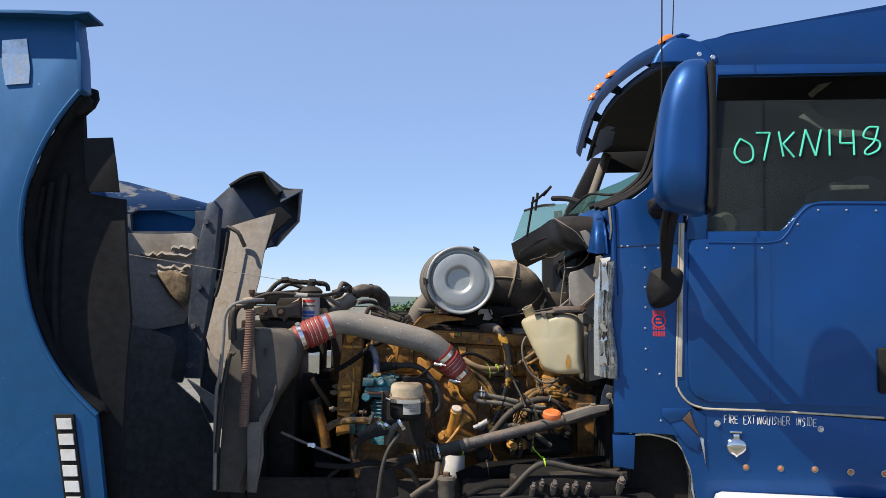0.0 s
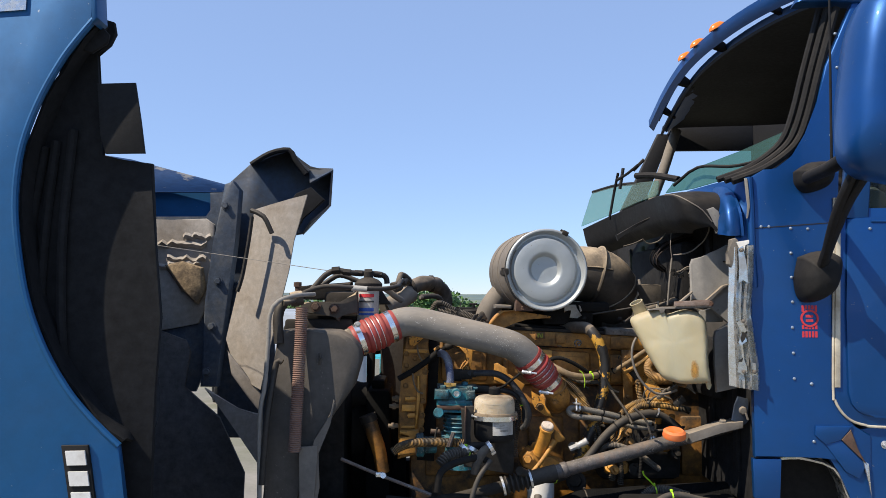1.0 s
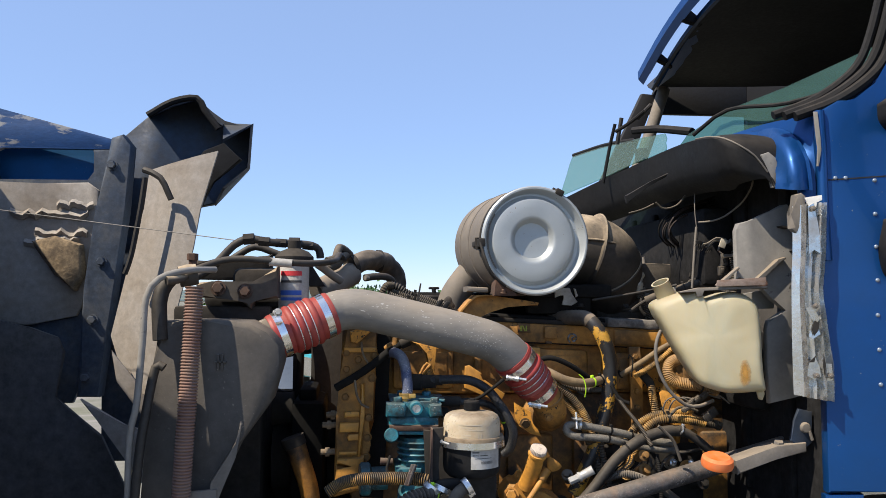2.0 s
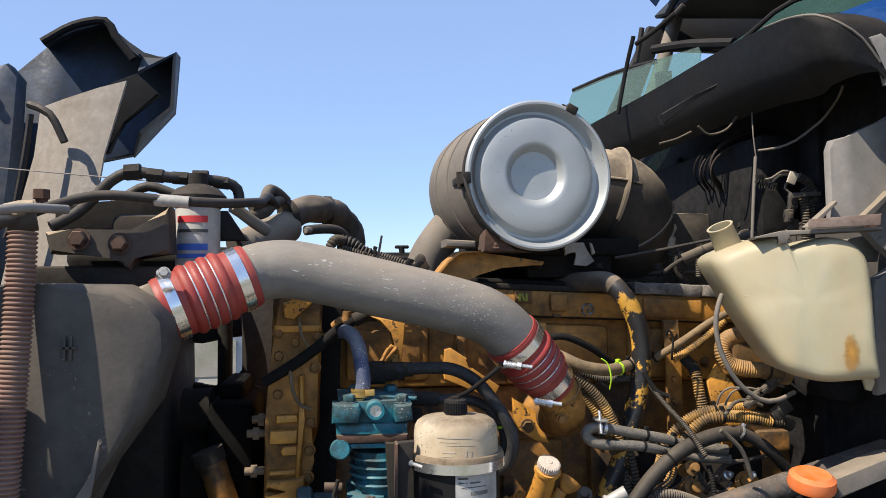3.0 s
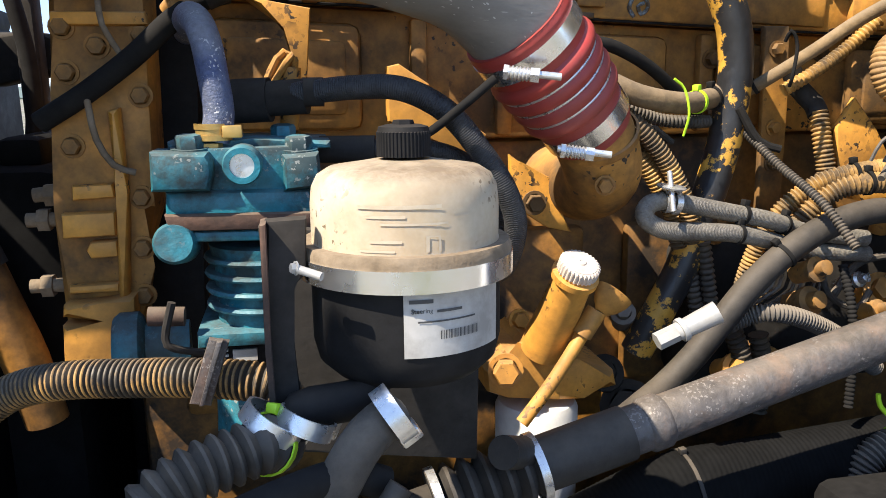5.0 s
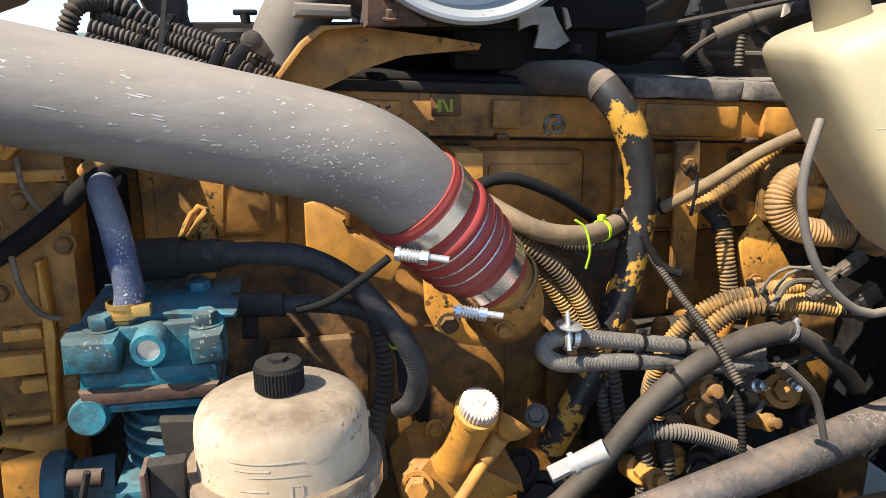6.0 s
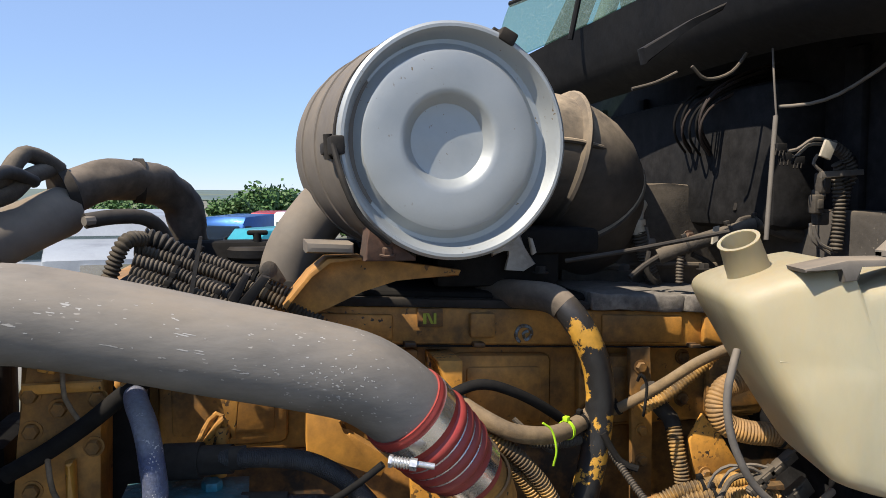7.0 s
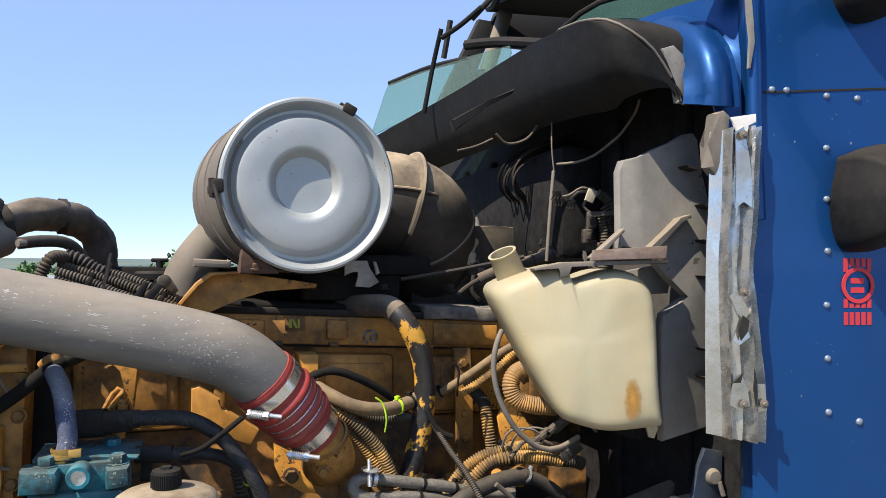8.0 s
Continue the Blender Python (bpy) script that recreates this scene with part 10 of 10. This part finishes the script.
solo("side_cover", bm, "yellow", "yellow side cover plate, stained", "cover")
bm = bmesh.new()
slab(bm, [(-0.25, 1.46), (-0.183, 1.449), (-0.191, 1.363), (-0.199, 1.363), (-0.208, 1.431)], 3.45, 3.5, None, 0.004)
solo("front_bracket", bm, "yellow", "perforated yellow bracket edge", "bracket")
bm = bmesh.new()
tube([(-0.235, 3.43, 1.366), (-0.22, 3.43, 1.397), (-0.207, 3.43, 1.402), (-0.217, 3.43, 1.369)], 0.004, 8, bm=bm)
tube([(-0.228, 3.43, 1.366), (-0.204, 3.42, 1.4), (-0.203, 3.43, 1.383)], 0.004, 8, bm=bm)
rod(bm, (-0.211, 3.43, 1.325), (-0.206, 3.43, 1.388), 0.010, 12)
solo("bleed_valve", bm, "yellow", "small yellow bleed valve with wire loop", "valve")
bm = bmesh.new()
tube([(-0.325, 3.44, 1.444), (-0.311, 3.43, 1.455), (-0.299, 3.43, 1.45)], 0.008, 10, bm=bm)
rod(bm, (-0.301, 3.43, 1.442), (-0.299, 3.43, 1.473), 0.009, 10)
hexbolt(bm, (-0.315, 3.432, 1.447), (0, -1, 0), 0.007)
solo("front_tap", bm, "yellow_dirty", "small yellow tap on the front cover", "tap")
bm = bmesh.new()
slab(bm, [(0.395, 1.44), (0.432, 1.44), (0.437, 1.34), (0.440, 1.20), (0.404, 1.20), (0.402, 1.33)], 3.528, 3.538, None, 0.003)
for p in [(0.418, 1.31), (0.420, 1.262), (0.414, 1.411)]:
    hexbolt(bm, (p[0], 3.527, p[1]), (0, -1, 0), 0.008)
solo("fuel_bracket", bm, "yellow_dirty", "tall grimy yellow bracket plate with bolts", "bracket")
for p, r in (((0.373, 3.36, 1.158), 0.018), ((0.384, 3.38, 1.114), 0.022), ((0.461, 3.36, 1.105), 0.014), ((0.334, 3.4, 1.013), 0.02)):
    bm = bmesh.new()
    r *= 0.7
    lathe(bm, [(0, -0.03), (r, -0.03), (r, -0.006), (r * 1.2, -0.004), (r * 1.2, 0.002), (r * 0.7, 0.004), (r * 0.7, 0.016), (0, 0.018)], aim(p, (0.2, -1, 0.4)), 14)
    solo("fuel_pump_fitting", bm, "yellow_dirty", "grimy yellow fuel pump fitting", "fitting", "fuel pump fittings")
pm = thing("fuel_pump", (0.504, 3.5, 1.015), "dark grimy fuel pump body low on the engine", "pump")
bm = bmesh.new()
box(bm, 0.3, 0.62, 3.5, 3.62, 0.95, 1.17, 0.03)
part("body", bm, "soot", pm)
for k in range(6):
    bm = bmesh.new()
    lathe(bm, [(0, 0), (0.012, 0), (0.012, 0.03), (0.008, 0.035), (0, 0.035)], aim((0.33 + k * 0.05, 3.51, 1.165), (0, -0.3, 1)), 10)
    part("delivery_valve", bm, "yellow_dirty", pm)

# ---- chassis ----
bm = bmesh.new()
# added wide slab, no pan part: covers the bright ground below the bay
box(bm, -1.15, 0.95, 3.37, 4.2, 0.6, 0.7, 0.02)
box(bm, -0.5, 0.6, 3.45, 4.2, 0.45, 0.62, 0.04)
solo("oil_pan", bm, "pitch", "oily black pan under the engine, with an added slab closing the bay floor", "oil pan")
for y in (3.3, 4.2):
    bm = bmesh.new()
    slab(bm, [(-0.95, 0.62), (3.2, 0.62), (3.2, 0.88), (-0.95, 0.88)], y, y + 0.07, None, 0.006)
    rail = solo("frame_rail", bm, "soot", "sooty black steel frame rail", "frame rail", "frame rails")
    bolts("rail_bolt", rail, [(-0.8 + 0.22 * k, y - 0.001, 0.83 - 0.12 * (k % 2)) for k in range(9)], (0, -1, 0), 0.014, "soot")
bm = bmesh.new()
box(bm, 0.1, 0.85, 2.98, 3.3, 0.80, 0.9, 0.02)
box(bm, 0.3, 0.7, 3.0, 3.25, 0.88, 0.97, 0.02)
for k in range(4):
    hexbolt(bm, (0.25 + k * 0.14, 2.98, 0.85), (0, -1, 0), 0.016)
solo("frame_bracket", bm, "pitch", "greasy black bracket on the frame", "bracket")
pts = [(-0.633, 3.1, 1.115), (-0.519, 3.06, 1.078), (-0.343, 3, 1.026)]
h = hose("guide_rod", pts, 0.0055, "shaft", "thin rusty rod low in the bay", "rod", segs=8)
bm = bmesh.new()
p = Vector((-0.506, 3.05, 1.076))
box(bm, p.x - 0.012, p.x + 0.012, p.y - 0.008, p.y + 0.006, p.z - 0.006, p.z + 0.008, 0.002)
lathe(bm, [(0, -0.008), (0.009, -0.008), (0.009, 0.008), (0, 0.008)], aim(p + Vector((0.012, -0.01, 0)), (0, -1, 0.2)), 14)
part("clip", bm, "steel", h, "pale clip on the rod")
pts = [(0.218, 3, 0.871), (0.283, 3, 0.919), (0.36, 3, 0.997), (0.422, 3, 1.023), (0.514, 3, 1.006), (0.628, 3, 0.99), (0.716, 3.02, 0.973)]
h = hose("low_hose", pts, 0.0115, "rubber", "black hose arching low in the bay", "hose")
wrap(pts, 0.45, 0.012, "lime", h, "cable_tie")
for pts, r, mt in (([(-0.325, 3, 1.035), (-0.313, 3, 1.093), (-0.269, 3.02, 1.118), (-0.194, 3.05, 1.129), (-0.161, 3.06, 1.116)], 0.011, "pitch"), ([(-0.153, 3.04, 1.124), (-0.195, 3.02, 1.068), (-0.219, 3, 0.997), (-0.234, 2.98, 0.873)], 0.008, "rubber"), ([(-0.484, 3.06, 0.999), (-0.369, 3.04, 0.995), (-0.259, 3.05, 1.007), (-0.125, 3.05, 0.982), (-0.062, 3.05, 0.899)], 0.011, "pitch"),
                   ([(-0.103, 2.98, 0.895), (-0.067, 2.98, 0.921), (-0.013, 3, 0.955), (-0.002, 3.05, 1.009)], 0.012, "blackloom"), ([(0.097, 3, 0.891), (0.185, 3, 0.931), (0.274, 3.02, 0.935)], 0.012, "pitch"), ([(-0.406, 3, 0.866), (-0.432, 3.02, 0.947), (-0.393, 3.05, 0.984)], 0.008, "pitch")):
    hose("bay_hose", pts, r, mt, "dusty black hose low in the engine bay", "hose", "hoses low in the bay")
canb = thing("ribbed_canister", (0.032, 2.98, 0.853), "small dusty ribbed canister low in the bay", "canister")
bm = bmesh.new()
c = Vector((0.031, 2.98, 0.934))
lathe(bm, [(0, -0.12), (0.03, -0.12), (0.034, -0.1), (0.03, -0.08), (0.034, -0.06), (0.03, -0.04), (0.034, -0.02), (0.03, 0.0), (0.034, 0.018), (0.036, 0.03), (0.03, 0.04), (0, 0.042)], Matrix.Translation(c), 28)
part("body", bm, "dusthose", canb)
bm = bmesh.new()
hexbolt(bm, c + Vector((0, 0, 0.04)), (0, 0, 1), 0.014)
part("cap", bm, "rust", canb)
bm = bmesh.new()
box(bm, c.x - 0.012, c.x + 0.012, c.y - 0.006, c.y + 0.012, 0.79, c.z - 0.1, 0.003)
box(bm, c.x - 0.012, 0.13, c.y - 0.004, c.y + 0.03, 0.80, 0.83, 0.003)
part("bracket", bm, "soot", canb, "sooty angle bracket")
valve = thing("brake_valve", (0.513, 3, 0.852), "row of dull steel studs on a black valve block", "valve block")
bm = bmesh.new()
slab(bm, [(0.285, 0.961), (0.739, 0.987), (0.743, 0.952), (0.661, 0.93), (0.649, 0.847), (0.341, 0.834), (0.285, 0.909)], 3.02, 3.1, None, 0.006)
part("block", bm, "soot", valve)
for p, r in (((0.365, 2.99, 0.926), 0.011), ((0.4, 3, 0.937), 0.010), ((0.446, 2.99, 0.935), 0.013), ((0.494, 2.99, 0.923), 0.011), ((0.529, 3, 0.929), 0.012), ((0.578, 2.99, 0.927), 0.010), ((0.705, 2.99, 0.95), 0.015)):
    bm = bmesh.new()
    p = Vector(p)
    lathe(bm, [(0, 0.03), (r * 0.6, 0.03), (r * 0.6, 0.012), (r, 0.01), (r, -0.03), (r * 0.7, -0.032), (r * 0.7, -0.08), (0, -0.08)], aim(p, (0.1, -0.5, 1)), 14)
    hexbolt(bm, p + Vector((0, -0.02, 0.012)), (0, -0.6, 0.8), r * 0.8)
    part("stud", bm, "shaft", valve)
bm = bmesh.new()
slab(bm, [(-0.308, 0.97), (-0.172, 0.958), (-0.16, 0.864), (-0.284, 0.841), (-0.341, 0.907)], 3.1, 3.16, None, 0.015)
crumple(bm, 0.01, 14)
solo("greasy_bracket", bm, "soot", "greasy bent bracket low in the bay", "bracket")

# dark hose behind the blue one, and clutter low on the block
pts = [(-0.264, 3.43, 1.461), (-0.288, 3.43, 1.454), (-0.319, 3.43, 1.434), (-0.361, 3.44, 1.399), (-0.411, 3.45, 1.364), (-0.46, 3.46, 1.335)]
h = hose("shaded_hose", pts, 0.011, "pitch", "thick black hose in the shade of the charge pipe", "hose")
bm = bmesh.new()
rod(bm, (-0.286, 3.42, 1.455), (-0.262, 3.42, 1.466), 0.0135, 16)
part("ferrule", bm, "soot", h, "dull hose ferrule")
pts = [(0.091, 3.34, 0.868), (0.199, 3.34, 0.909), (0.299, 3.34, 0.917), (0.448, 3.34, 0.927), (0.622, 3.34, 0.936), (0.739, 3.34, 0.941)]
duct = hose("black_duct", pts, 0.045, "shadedblack", "broad black ribbed duct under the steering shaft", "duct", rib=0.006, segs=28, depth=0.012)
wrap(pts, 0.2, 0.0455, "rubber", duct, "clamp")
rnd = random.Random(12)
for k in range(9):
    a = Vector((0.34 + 0.012 * k, 3.40 + 0.004 * k, 1.155 - 0.003 * k))
    hose("pump_wire", [a, a + Vector((-0.01, -0.01, -0.02)), a + Vector((-0.035, 0.01, -0.05))], 0.0022, "greyplate" if k % 3 else "soot", "thin wire into the pump plug", "wire", "pump wires", segs=6)
for k, (px, mt, r) in enumerate((((0.321, 3.42, 1.02), "yellow", 0.016), ((0.375, 3.44, 1.013), "yellow_dirty", 0.02), ((0.412, 3.42, 1.011), "soot", 0.018), ((0.536, 3.44, 1.102), "yellow_dirty", 0.02), ((0.568, 3.42, 1.068), "soot", 0.016),
                                ((0.482, 3.42, 1.125), "steel", 0.008), ((0.526, 3.4, 1.129), "steel", 0.006), ((0.194, 3.48, 1.083), "greyplate", 0.013), ((0.181, 3.5, 0.996), "soot", 0.02), ((0.207, 3.48, 0.953), "soot", 0.03))):
    bm = bmesh.new()
    w = Vector((rnd.uniform(-0.6, 0.6), -1, rnd.uniform(-0.2, 0.8)))
    lathe(bm, [(0, -0.04), (r, -0.04), (r, -0.008), (r * 1.25, -0.006), (r * 1.25, 0.002), (r * 0.8, 0.004)], aim(px, w), 16)
    lathe(bm, [(r * 0.8, 0.0), (r * 0.8, 0.014), (0, 0.016)], aim(px, w), 6)
    solo("block_plug", bm, mt, "grimy threaded plug on the engine side", "plug", "plugs on the engine side")
for pts, r, mt in (([(0.313, 3.42, 1.067), (0.328, 3.42, 1.027), (0.329, 3.42, 0.972)], 0.0125, "oldloom"), ([(0.354, 3.43, 1.059), (0.364, 3.43, 1.011), (0.361, 3.43, 0.955)], 0.0125, "oldloom"), ([(0.282, 3.45, 1.177), (0.294, 3.45, 1.117), (0.306, 3.45, 1.055)], 0.0095, "blackloom"), ([(0.269, 3.46, 1.16), (0.281, 3.46, 1.099), (0.297, 3.46, 1.035)], 0.0095, "blackloom"),
                   ([(-0.027, 3.42, 1.264), (-0.019, 3.42, 1.226), (-0.018, 3.42, 1.18), (-0.031, 3.42, 1.113), (-0.029, 3.42, 1.056)], 0.012, "oldloom")):
    hose("side_loom", pts, r, mt, "grimy corrugated loom hanging on the engine side", "loom", "looms on the engine side", 0.0075)
for pts, r in (([(0.206, 3.52, 1.344), (0.245, 3.5, 1.307), (0.26, 3.5, 1.296)], 0.004), ([(0.421, 3.4, 1.096), (0.475, 3.42, 1.144), (0.53, 3.42, 1.155), (0.601, 3.42, 1.165)], 0.005), ([(0.446, 3.36, 1.26), (0.48, 3.38, 1.281), (0.51, 3.38, 1.283), (0.538, 3.38, 1.272)], 0.004), ([(0.393, 3.38, 1.163), (0.409, 3.38, 1.12), (0.449, 3.38, 1.102), (0.473, 3.39, 1.118)], 0.004), ([(0.351, 3.2, 1.264), (0.371, 3.2, 1.247), (0.392, 3.2, 1.223), (0.408, 3.2, 1.177)], 0.004)):
    hose("capillary", pts, r, "dusthose", "thin dusty capillary line", "line", "capillary lines", segs=8)
